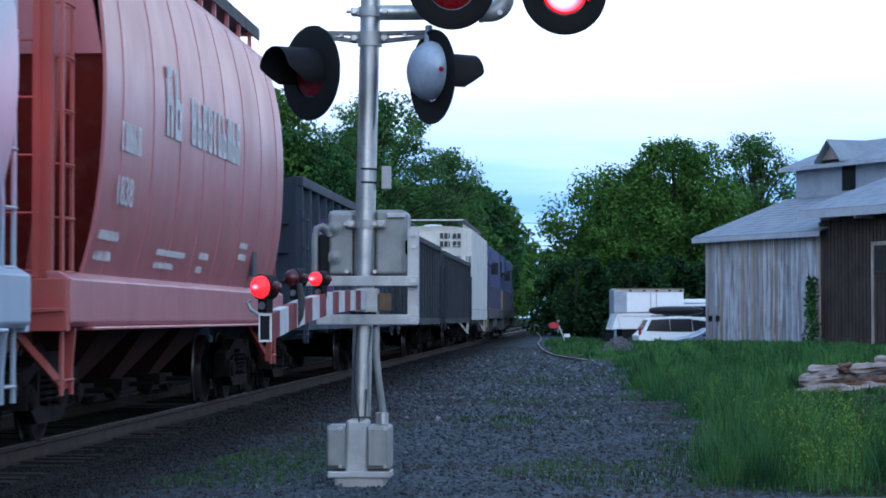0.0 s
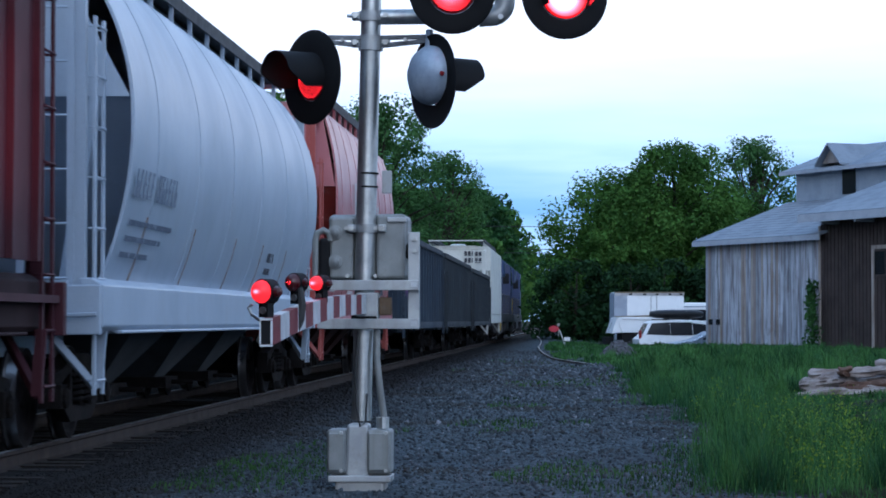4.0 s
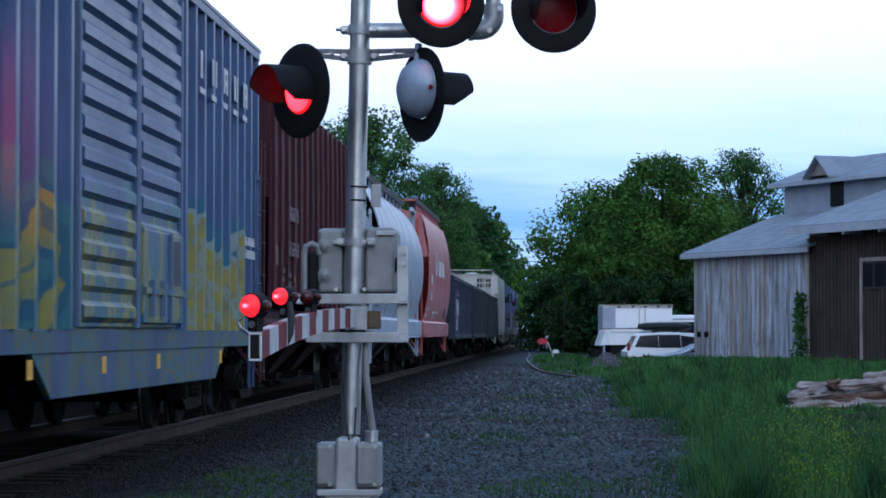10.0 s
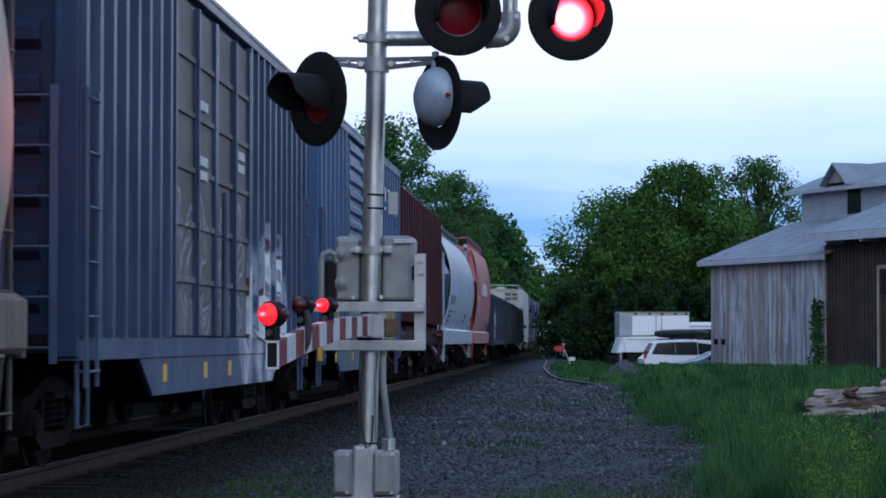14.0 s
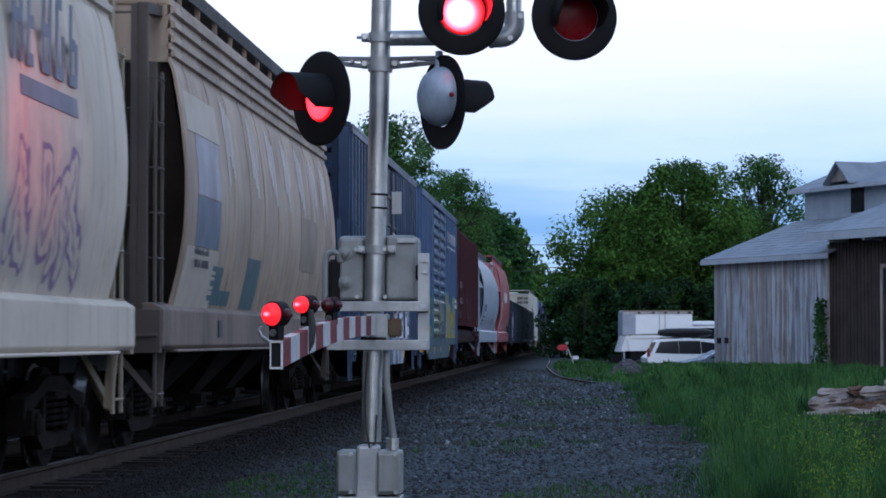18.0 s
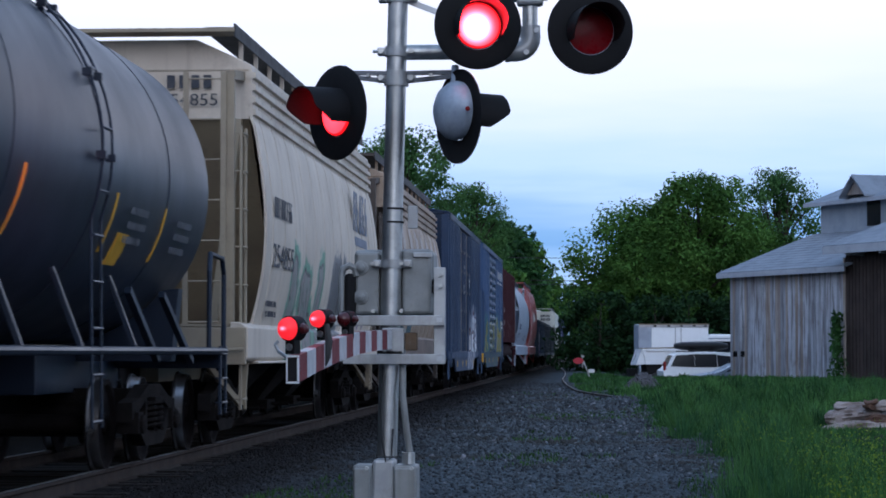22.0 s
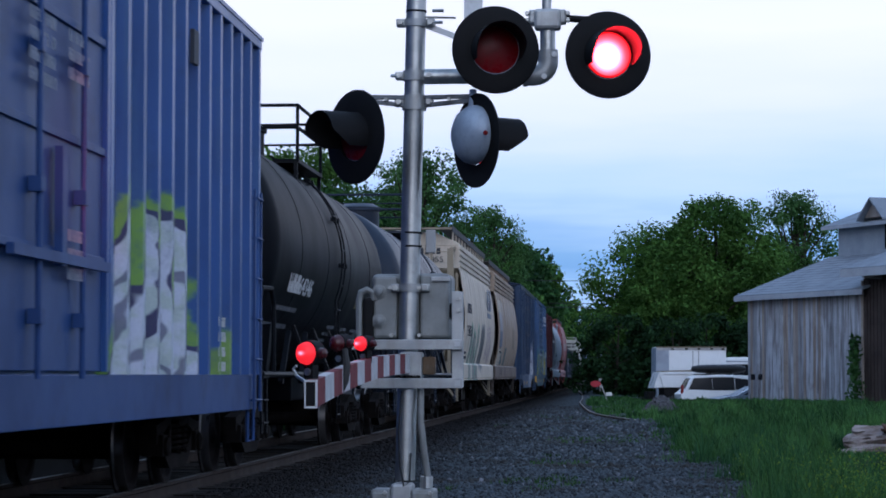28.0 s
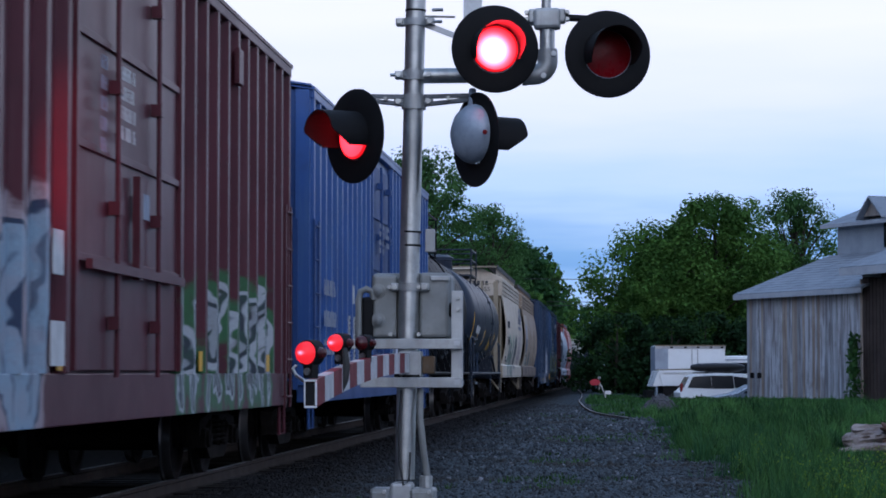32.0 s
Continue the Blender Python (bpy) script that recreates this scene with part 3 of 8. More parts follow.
def boxcar(label, back, front, mat, frame_mat, post_gap, doors, roof_mat=None, sill_drop=0.0, eave=4.5, x=1.56, post_w=0.22, low=0.92, end_mat=None):
    """A box car: side sheets with outside posts, sills, roof, corrugated ends, ladders. doors: stretches of y with no posts."""
    car = freight("box_car", label, "box car", back, front)
    half = (front - back) / 2 - 0.9
    for sgn in (1, -1):
        part("side_wall", Shape().box(min(sgn * x, sgn * (x - 0.05)), max(sgn * x, sgn * (x - 0.05)), -half, half, 1.08, eave), mat, car)
    n = int(2 * half / post_gap)
    ys = [-half + 0.1 + (2 * half - 0.2) * i / n for i in range(n + 1)]
    hat_ribs(car, half, 1.10, eave - 0.06, x, mat, [y for y in ys if not any(a < y < b for a, b in doors)], post_w)
    part("top_chord", Shape().box(x - 0.04, x + 0.09, -half, half, eave - 0.10, eave + 0.02).box(-x - 0.09, -x + 0.04, -half, half, eave - 0.10, eave + 0.02), mat, car, bevel=0.01)
    roof = Shape().prism([(-x - 0.1, eave), (0, eave + 0.24), (x + 0.1, eave), (x + 0.1, eave + 0.04), (0, eave + 0.29), (-x - 0.1, eave + 0.04)], -half - 0.04, half + 0.04)
    part("roof", roof, roof_mat or mat, car)
    rr = Shape()
    for i in range(13):
        y = -half + 2 * half * i / 12
        rr.prism([(-x - 0.06, eave + 0.02), (0, eave + 0.27), (x + 0.06, eave + 0.02), (x + 0.06, eave + 0.07), (0, eave + 0.34), (-x - 0.06, eave + 0.07)], y - 0.04, y + 0.04)
    part("roof_rib", rr, roof_mat or mat, car)
    sill = Shape().box(x - 0.12, x + 0.05, -half, half, low, 1.10)
    if sill_drop:
        a = half * 0.56
        sill.prism([(-a - 0.7, low + 0.01), (a + 0.7, low + 0.01), (a, low + 0.01 - sill_drop), (-a, low + 0.01 - sill_drop)], x - 0.02, x + 0.035, "x")
    part("side_sill", sill, frame_mat, car, bevel=0.008)
    part("far_sill", Shape().box(-x - 0.05, -x + 0.12, -half, half, 0.85, 1.10), frame_mat, car)
    part("floor_frame", Shape().box(-x + 0.12, x - 0.12, -half, half, 0.98, 1.12).box(-0.3, 0.3, -half, half, 0.66, 1.0), TRUCK_IRON, car)
    for e in (-1, 1):
        w = Shape().box(-x + 0.05, x - 0.05, min(e * half, e * (half - 0.06)), max(e * half, e * (half - 0.06)), 1.1, eave + 0.02)
        w.prism([(-x + 0.05, eave), (0, eave + 0.24), (x - 0.05, eave)], min(e * half, e * (half - 0.06)), max(e * half, e * (half - 0.06)))
        # end_mat: a darker paint that stands in for the shade between cars
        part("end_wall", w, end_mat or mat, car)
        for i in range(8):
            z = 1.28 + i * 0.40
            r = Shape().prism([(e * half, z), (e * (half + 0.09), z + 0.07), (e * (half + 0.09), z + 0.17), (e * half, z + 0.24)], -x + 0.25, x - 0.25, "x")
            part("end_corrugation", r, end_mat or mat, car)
        cp = Shape().box(x - 0.14, x + 0.04, min(e * (half - 0.1), e * (half + 0.05)), max(e * (half - 0.1), e * (half + 0.05)), 0.95, eave)
        part("corner_post", cp, mat, car, bevel=0.01)
        rv = Shape()
        for i in range(26):
            rv.box(x + 0.04, x + 0.052, e * (half - 0.02) - 0.012, e * (half - 0.02) + 0.012, 1.1 + i * 0.128, 1.125 + i * 0.128)
        part("rivet_row", rv, mat, car)
        ladder(car, x, e * (half - 0.26), 0.72, 3.0, 0.42, frame_mat, 6, "y", 0.09)
        ladder(car, x - 0.32, e * (half + 0.14), 0.9, 3.0, 0.4, frame_mat, 6, "x")
        stirrup(car, x + 0.02, e * (half - 0.26), frame_mat, 0.95)
        part("crossover_step", Shape().box(-1.0, 1.0, min(e * half, e * (half + 0.3)), max(e * half, e * (half + 0.3)), 1.12, 1.16), TRUCK_IRON, car)
    trucks(car, half - 1.6)
    couplers(car, half + 0.35)
    return car, half


def plug_door(car, y0, y1, mat, frame_mat, x=1.56, z0=1.12, z1=4.32, rows=8, style="corrugated"):
    door = part("door", Shape().box(x + 0.01, x + 0.06, y0, y1, z0, z1), mat, car, bevel=0.008)
    n = rows
    for i in range(n):
        z = z0 + (z1 - z0) * (i + 0.5) / n
        if style == "corrugated":
            hz = (z1 - z0) / n * 0.36
            part("door_corrugation", Shape().prism([(x + 0.06, z - hz), (x + 0.105, z - hz * 0.5), (x + 0.105, z + hz * 0.5), (x + 0.06, z + hz)], y0 + 0.12, y1 - 0.12), mat, door)
        elif i < n - 1:
            z = z0 + (z1 - z0) * (i + 1) / n
            part("door_rail", Shape().box(x + 0.06, x + 0.085, y0 + 0.02, y1 - 0.02, z - 0.03, z + 0.03), mat, door, bevel=0.006)
    for y in (y0, y1):
        part("door_stile", Shape().box(x + 0.06, x + 0.10, y - 0.04, y + 0.04, z0, z1), frame_mat, door)
    return door


def door_gear(door, y0, y1, mat, x=1.56, z0=1.12, z1=4.32):
    """Locking bars and handle of a plug door."""
    for k in (0.3, 0.7):
        y = y0 + (y1 - y0) * k
        part("locking_bar", Shape().tube([(x + 0.13, y, z0 - 0.05), (x + 0.13, y, z1)], 0.022, 6), mat, door)
        for z in (z0 + 0.35, z0 + 1.2, z0 + 2.1, z1 - 0.3):
            part("bracket", Shape().box(x + 0.07, x + 0.16, y - 0.06, y + 0.06, z - 0.05, z + 0.05), mat, door)
    ym = (y0 + y1) / 2
    part("locking_wheel", Shape().box(x + 0.09, x + 0.15, ym - 0.06, ym + 0.06, z0 + 0.7, z0 + 1.5), mat, door)
    part("handle", Shape().beam((x + 0.14, y0 + 0.2, z0 + 0.75), (x + 0.14, y1 - 0.2, z0 + 0.75), 0.05, 0.07), mat, door)


def tank_car(label, back, front, mat, radius=1.50, zc=2.66, ladder_at=1.3):
    car = freight("tank_car", label, "tank car", back, front)
    half = (front - back) / 2 - 1.35
    prof = [(0.02, -half - 0.02)]
    for i in range(1, 9):
        a = i / 8 * math.pi / 2
        prof.append((radius * math.sin(a) ** 0.9, -half + 0.55 * (1 - math.cos(a))))
    prof += [(radius, half - 0.55)] + [(r, -z) for r, z in reversed(prof[:-1])]
    s = Shape().lathe(prof, 56, pose(0, 0, zc, -90, 0, 0))
    part("tank", s, mat, car, smooth=40)
    for y in (-half * 0.62, -half * 0.2, half * 0.2, half * 0.62):
        part("weld_seam", Shape().lathe([(radius - 0.01, y - 0.02), (radius + 0.006, y - 0.02), (radius + 0.006, y + 0.02), (radius - 0.01, y + 0.02)], 56, pose(0, 0, zc, -90, 0, 0)), mat, car, smooth=40)
    # manway with its platform and rail
    part("manway", Shape().lathe([(0.42, 0), (0.42, 0.42), (0.46, 0.44), (0.46, 0.5), (0.3, 0.58), (0.02, 0.6)], 20, pose(0, 0, zc + radius - 0.1)), mat, car, smooth=40)
    part("valve", Shape().lathe([(0.14, 0), (0.14, 0.34), (0.18, 0.36), (0.02, 0.42)], 12, pose(0.1, 0.9, zc + radius - 0.05)), mat, car, smooth=40)
    zt = zc + radius - 0.2
    for x0 in (-1.08, 0.72):
        part("platform", Shape().box(x0, x0 + 0.36, -1.3, 1.3, zt, zt + 0.05), mat, car)
    for xs in (-1.06, 1.06):
        for ys in (-1.28, 1.28):
            part("rail_post", Shape().tube([(xs, ys, zt), (xs, ys, zt + 0.78)], 0.026, 6), mat, car)
            part("platform_bracket", Shape().beam((xs * 0.98, ys, zt), (xs * 0.98, ys, zc + radius * 0.68), 0.05, 0.05), mat, car)
    for z in (0.48, 0.78):
        part("guard_rail", Shape().tube([(1.06, -1.28, zt + z), (1.06, 1.28, zt + z), (-1.06, 1.28, zt + z), (-1.06, -1.28, zt + z), (1.06, -1.28, zt + z)], 0.026, 6), mat, car)
    # ladder beside the platform, down the tank's flank to a step
    for dy in (ladder_at - 0.18, ladder_at + 0.18):
        arc = [((radius + 0.07) * math.cos(radians(a)), dy, zc + (radius + 0.07) * math.sin(radians(a))) for a in range(-20, 76, 6)]
        part("ladder_stile", Shape().tube([(arc[0][0] + 0.02, dy, 0.5)] + arc, 0.013, 6), mat, car)
        for a in (0, 25, 50):
            q = arc[(a + 20) // 6]
            part("stile_clip", Shape().box(q[0] - 0.05, q[0] + 0.03, dy - 0.03, dy + 0.03, q[2] - 0.03, q[2] + 0.03), mat, car)
    for i in range(10):
        if i < 5:
            xx, zz = (radius + 0.07) * math.cos(radians(20)) + 0.02, 0.55 + i * 0.36
        else:
            a = radians(-12 + (i - 5) * 18)
            xx, zz = (radius + 0.07) * math.cos(a), zc + (radius + 0.07) * math.sin(a)
        part("rung", Shape().tube([(xx, ladder_at - 0.18, zz), (xx, ladder_at + 0.18, zz)], 0.014, 5), mat, car)
    # frame: stub sills, bolsters, hand rail round the car
    for e in (-1, 1):
        part("stub_sill", Shape().box(-0.32, 0.32, min(e * (half - 2.9), e * (half + 0.85)), max(e * (half - 2.9), e * (half + 0.85)), 0.70, 1.12), mat, car, bevel=0.01)
        sad = [(-1.25, 1.0), (-1.32, 1.7)] + [((radius + 0.02) * math.sin(a), zc - (radius + 0.02) * math.cos(a)) for a in [radians(d) for d in range(-50, 51, 10)]] + [(1.32, 1.7), (1.25, 1.0)]
        part("saddle", Shape().prism(sad, e * (half - 1.1) - 0.12, e * (half - 1.1) + 0.12), mat, car)
        part("end_platform", Shape().box(-1.45, 1.45, min(e * (half + 0.28), e * (half + 0.8)), max(e * (half + 0.28), e * (half + 0.8)), 1.06, 1.12), mat, car)
        part("end_sill", Shape().box(-1.48, 1.48, min(e * (half + 0.74), e * (half + 0.8)), max(e * (half + 0.74), e * (half + 0.8)), 0.92, 1.14), mat, car)
        rail = Shape().tube([(1.45, e * (half + 0.78), 1.1), (1.45, e * (half + 0.78), 1.9), (1.45, e * (half + 0.66), 2.06), (1.45, e * (half - 0.1), 2.08), (1.46, e * (half - 0.22), 1.9), (1.46, e * (half - 0.24), 1.1)], 0.028, 6)
        part("grab_rail", rail, mat, car)
        ladder(car, 1.42, e * (half + 0.6), 0.45, 1.15, 0.36, mat, 3, "y", 0.05)
        part("brace", Shape().beam((1.42, e * (half - 1.1), 1.0), (radius * 0.9, e * (half - 2.3), 1.62), 0.06, 0.06), mat, car)
        part("brace", Shape().beam((1.42, e * (half - 2.9), 1.02), (radius * 0.9, e * (half - 3.9), 1.62), 0.06, 0.06), mat, car)
    part("side_rail", Shape().tube([(1.47, -half - 0.75, 1.10), (1.47, half + 0.75, 1.10)], 0.035, 8), mat, car)
    part("side_rail", Shape().tube([(-1.47, -half - 0.75, 1.10), (-1.47, half + 0.75, 1.10)], 0.035, 8), mat, car)
    for y in (-half * 0.45, -half * 0.15, half * 0.12, half * 0.42):
        part("rail_bracket", Shape().beam((1.47, y, 1.10), (radius * 0.82, y, zc - radius * 0.62), 0.05, 0.04), mat, car)
    part("bottom_outlet", Shape().lathe([(0.2, 0.55), (0.2, 0.85), (0.32, 0.9), (0.32, zc - radius + 0.1)], 14), mat, car)
    trucks(car, half - 1.1)
    couplers(car, half + 0.8)
    return car, half


def on_tank(radius, zc, z):
    """Half width and lean of a tank at a height."""
    k = (z - zc) / radius
    return radius * math.sqrt(max(0.0, 1 - k * k)), math.asin(k)


def stripe_on_tank(car, y, z0, z1, mat, w=0.05, radius=1.50, zc=2.66, label=""):
    prof = []
    for i in range(9):
        z = z0 + (z1 - z0) * i / 8
        x, _ = on_tank(radius, zc, z)
        prof.append((x + 0.008, z))
    part("reflective_strip", Shape().sheet(prof, y - w / 2, y + w / 2, 0.012, 1), mat, car, label)


def gondola(label, back, front, mat, top=2.75, seed=0):
    car = freight("gondola_car", label, "gondola car", back, front)
    half = (front - back) / 2 - 0.6
    x = 1.50
    for sgn in (1, -1):
        part("side_wall", Shape().box(min(sgn * x, sgn * (x - 0.04)), max(sgn * x, sgn * (x - 0.04)), -half, half, 1.0, top), mat, car)
    for i in range(16):
        y = -half + 0.08 + (2 * half - 0.16) * i / 15
        part("side_post", Shape().prism([(x, y - 0.09), (x + 0.09, y - 0.04), (x + 0.09, y + 0.04), (x, y + 0.09)], 1.0, top - 0.1, "z"), mat, car)
    part("top_chord", Shape().box(x - 0.05, x + 0.1, -half, half, top - 0.12, top + 0.02).box(-x - 0.1, -x + 0.05, -half, half, top - 0.12, top + 0.02), mat, car, bevel=0.012)
    part("side_sill", Shape().box(x - 0.06, x + 0.1, -half, half, 0.88, 1.04), mat, car)
    part("floor", Shape().box(-x + 0.04, x - 0.04, -half, half, 1.0, 1.08).box(-0.3, 0.3, -half, half, 0.66, 1.0), mat, car)
    for e in (-1, 1):
        part("end_wall", Shape().box(-x + 0.04, x - 0.04, min(e * half, e * (half - 0.05)), max(e * half, e * (half - 0.05)), 1.0, top), mat, car)
        for i in range(4):
            part("end_rib", Shape().box(-x + 0.1, x - 0.1, min(e * half, e * (half + 0.07)), max(e * half, e * (half + 0.07)), 1.15 + i * 0.4, 1.27 + i * 0.4), mat, car)
        ladder(car, x + 0.02, e * (half - 0.24), 0.7, 2.5, 0.4, mat, 5, "y", 0.1)
    trucks(car, half - 1.5)
    couplers(car, half + 0.2)
    return car, half


# ---- the cars, from the engine back ----
INK = surface("faded_white_stencil", (0.62, 0.62, 0.62), (0.5, 0.5, 0.5), 6.0, 0.7, 0.0, 0.0, (0.3, 0.3, 0.3), 0.3)
DIM_INK = surface("dusty_grey_stencil", (0.26, 0.29, 0.36), (0.2, 0.23, 0.3), 6.0, 0.7, 0.0, 0.0)
FADED_INK = surface("rubbed_off_stencil", (0.17, 0.13, 0.14), (0.11, 0.075, 0.085), 6.0, 0.7, 0.0, 0.0)
TANK_INK = surface("dim_grey_tank_stencil", (0.12, 0.13, 0.15), (0.08, 0.09, 0.105), 6.0, 0.7, 0.0, 0.0)
DARK_INK = surface("dark_stencil", (0.03, 0.035, 0.05), (0.05, 0.05, 0.06), 6.0, 0.7, 0.0, 0.0)
SLATE_INK = surface("worn_slate_stencil", (0.10, 0.13, 0.18), (0.16, 0.19, 0.25), 6.0, 0.7, 0.0, 0.0)
YELLOW = surface("yellow_reflector", (0.75, 0.40, 0.02), (0.65, 0.33, 0.02), 6.0, 0.5, 0.0, 0.0, (0.4, 0.25, 0.05), 0.3)
RED_CAR = surface("faded_red_car_paint", (0.40, 0.065, 0.05), (0.30, 0.05, 0.042), 0.9, 0.55, 0.0, 0.08, (0.28, 0.10, 0.08), 0.4, (0.42, 0.14, 0.12))
RED_FADED = surface("chalky_pinkish_red_car_paint", (0.42, 0.12, 0.13), (0.36, 0.095, 0.105), 0.9, 0.36, 0.0, 0.05, (0.27, 0.09, 0.09), 0.35, (0.44, 0.17, 0.18), spec=0.75)
GREY_CAR = surface("pale_grey_car_paint", (0.36, 0.42, 0.50), (0.30, 0.36, 0.44), 0.8, 0.42, 0.0, 0.06, (0.26, 0.25, 0.24), 0.25, (0.32, 0.37, 0.44), spec=0.6)
MAROON = surface("dull_maroon_car_paint", (0.066, 0.020, 0.027), (0.050, 0.016, 0.022), 0.9, 0.6, 0.0, 0.1, (0.028, 0.012, 0.015), 0.5, (0.070, 0.024, 0.031), spec=0.12)
TAN = surface("grimy_tan_car_paint", (0.40, 0.295, 0.215), (0.28, 0.205, 0.155), 0.8, 0.55, 0.0, 0.1, (0.13, 0.085, 0.06), 0.6, (0.16, 0.11, 0.08), streak_at=(0.44, 0.70))
TAN_SILL = surface("grimy_brown_sill_paint", (0.17, 0.12, 0.095), (0.11, 0.08, 0.065), 1.1, 0.7, 0.0, 0.1, (0.06, 0.042, 0.035), 0.65, (0.24, 0.175, 0.14))
CREAM = surface("weathered_cream_car_paint", (0.63, 0.54, 0.44), (0.54, 0.46, 0.375), 0.8, 0.6, 0.0, 0.08, (0.22, 0.17, 0.13), 0.35, (0.42, 0.35, 0.28),
                graffiti=((-2.7, 1.5, 1.75, 0.66, (0.24, 0.21, 0.22), (0.018, 0.03, 0.04), (0.03, 0.26, 0.17), 1.0, 3, 0.22), (0.75, 1.9, 0.75, 0.42, (0.022, 0.04, 0.065), (0.012, 0.02, 0.03), (0.06, 0.085, 0.12), 2.0, 4, 0.10),
                          (4.1, 2.0, 1.3, 0.36, (0.52, 0.44, 0.36), (0.13, 0.07, 0.20), (0.47, 0.40, 0.34), 3.0, 3, 0.12)))
CREAM_FRAME = surface("grimy_cream_frame", (0.33, 0.27, 0.185), (0.25, 0.2, 0.145), 1.2, 0.65, 0.0, 0.1, (0.15, 0.11, 0.08), 0.55)
TAN_FRAME = surface("grimy_brown_frame", (0.08, 0.06, 0.05), (0.055, 0.043, 0.036), 1.2, 0.7, 0.0, 0.12, (0.05, 0.04, 0.035), 0.5)
WHITE_CAR = surface("dirty_white_car_paint", (0.62, 0.62, 0.57), (0.52, 0.52, 0.48), 0.8, 0.55, 0.0, 0.06, (0.3, 0.28, 0.22), 0.4)
BLUE_A = surface("faded_blue_car_paint", (0.040, 0.088, 0.195), (0.030, 0.066, 0.15), 0.9, 0.40, 0.0, 0.1, (0.04, 0.05, 0.075), 0.5, (0.08, 0.13, 0.23), spec=0.35,
                 graffiti=((4.1, 1.55, 2.2, 0.62, (0.28, 0.23, 0.02), (0.22, 0.28, 0.25), (0.012, 0.11, 0.16), 0.0, 6, 0.15), (-2.4, 1.50, 3.9, 0.62, (0.27, 0.235, 0.03), (0.012, 0.09, 0.13), (0.03, 0.14, 0.15), 4.0, 9, 0.15)))
BLUE_A_FRAME = surface("faded_blue_frame", (0.085, 0.14, 0.23), (0.06, 0.10, 0.17), 1.2, 0.6, 0.0, 0.1, (0.06, 0.06, 0.07), 0.5)
BLUE_A_SILL = surface("sprayed_blue_sill_paint", (0.055, 0.095, 0.17), (0.04, 0.07, 0.125), 1.2, 0.6, 0.0, 0.1, (0.04, 0.042, 0.05), 0.4, spec=0.25,
                      graffiti=((0.6, 0.85, 6.2, 0.3, (0.05, 0.13, 0.15), (0.13, 0.12, 0.03), (0.04, 0.10, 0.15), 14.0, 8, 0.12),))
BLUE_B = surface("dull_blue_car_paint", (0.019, 0.043, 0.096), (0.014, 0.032, 0.072), 0.9, 0.40, 0.0, 0.1, (0.04, 0.048, 0.065), 0.5, (0.065, 0.10, 0.17), spec=0.3,
                 graffiti=((3.25, 1.45, 1.85, 0.60, (0.80, 0.82, 0.86), (0.10, 0.04, 0.06), (0.30, 0.34, 0.42), 6.0, 4, 0.21),))
BLUE_B_SILL = surface("sprayed_dull_blue_sill_paint", (0.06, 0.095, 0.16), (0.045, 0.068, 0.12), 1.2, 0.6, 0.0, 0.1, (0.07, 0.055, 0.055), 0.5, spec=0.25,
                      graffiti=((3.4, 0.85, 2.0, 0.26, (0.62, 0.64, 0.70), (0.20, 0.18, 0.22), (0.30, 0.32, 0.38), 31.0, 4, 0.12),))
# end-wall blue, darkened to paint the shade between coupled cars
SHADED_END_BLUE = surface("shaded_dark_blue_end_paint", (0.016, 0.030, 0.062), (0.011, 0.020, 0.042), 1.2, 0.6, 0.0, 0.1, (0.02, 0.02, 0.022), 0.5, spec=0.2)
DOOR_B = surface("brownish_grey_door_paint", (0.075, 0.064, 0.06), (0.055, 0.047, 0.046), 0.9, 0.6, 0.0, 0.1, (0.035, 0.03, 0.03), 0.5, (0.11, 0.09, 0.085),
                 graffiti=((-0.9, 2.0, 2.4, 0.42, (0.075, 0.064, 0.06), (0.30, 0.30, 0.31), (0.07, 0.06, 0.06), 8.0, 4, 0.14), (-0.9, 1.32, 2.4, 0.2, (0.30, 0.31, 0.32), (0.04, 0.04, 0.05), (0.12, 0.11, 0.11), 9.0, 6, 0.07)))
BLUE_C = surface("bright_blue_car_paint", (0.030, 0.095, 0.30), (0.023, 0.072, 0.23), 0.9, 0.38, 0.0, 0.1, (0.03, 0.06, 0.14), 0.45, (0.055, 0.12, 0.27), spec=0.35,
                 graffiti=((3.35, 1.55, 1.75, 0.74, (0.64, 0.66, 0.76), (0.05, 0.04, 0.09), (0.22, 0.40, 0.02), 12.0, 4, 0.25), (7.0, 1.0, 0.6, 0.15, (0.22, 0.36, 0.05), (0.2, 0.33, 0.05), (0.2, 0.33, 0.05), 3.0, 1, 0.3)))
BLUE_C_DOOR = surface("dark_blue_door_paint", (0.027, 0.070, 0.21), (0.021, 0.052, 0.16), 0.9, 0.5, 0.0, 0.1, (0.02, 0.025, 0.05), 0.5, spec=0.22)
BROWN_D = surface("red_brown_car_paint", (0.098, 0.022, 0.032), (0.074, 0.018, 0.026), 0.9, 0.42, 0.0, 0.1, (0.05, 0.022, 0.027), 0.5, (0.11, 0.038, 0.047), spec=0.22,
                  graffiti=((4.7, 1.35, 2.85, 0.56, (0.035, 0.055, 0.070), (0.46, 0.49, 0.52), (0.035, 0.15, 0.06), 21.0, 9, 0.085), (-3.9, 1.4, 1.1, 0.62, (0.28, 0.40, 0.50), (0.03, 0.06, 0.11), (0.42, 0.34, 0.36), 15.0, 3, 0.22)))
TANK_BLACK = surface("worn_blue_black_tank_paint", (0.016, 0.025, 0.044), (0.012, 0.018, 0.032), 0.8, 0.40, 0.0, 0.05, (0.022, 0.024, 0.030), 0.4, (0.021, 0.029, 0.044), spec=0.26)
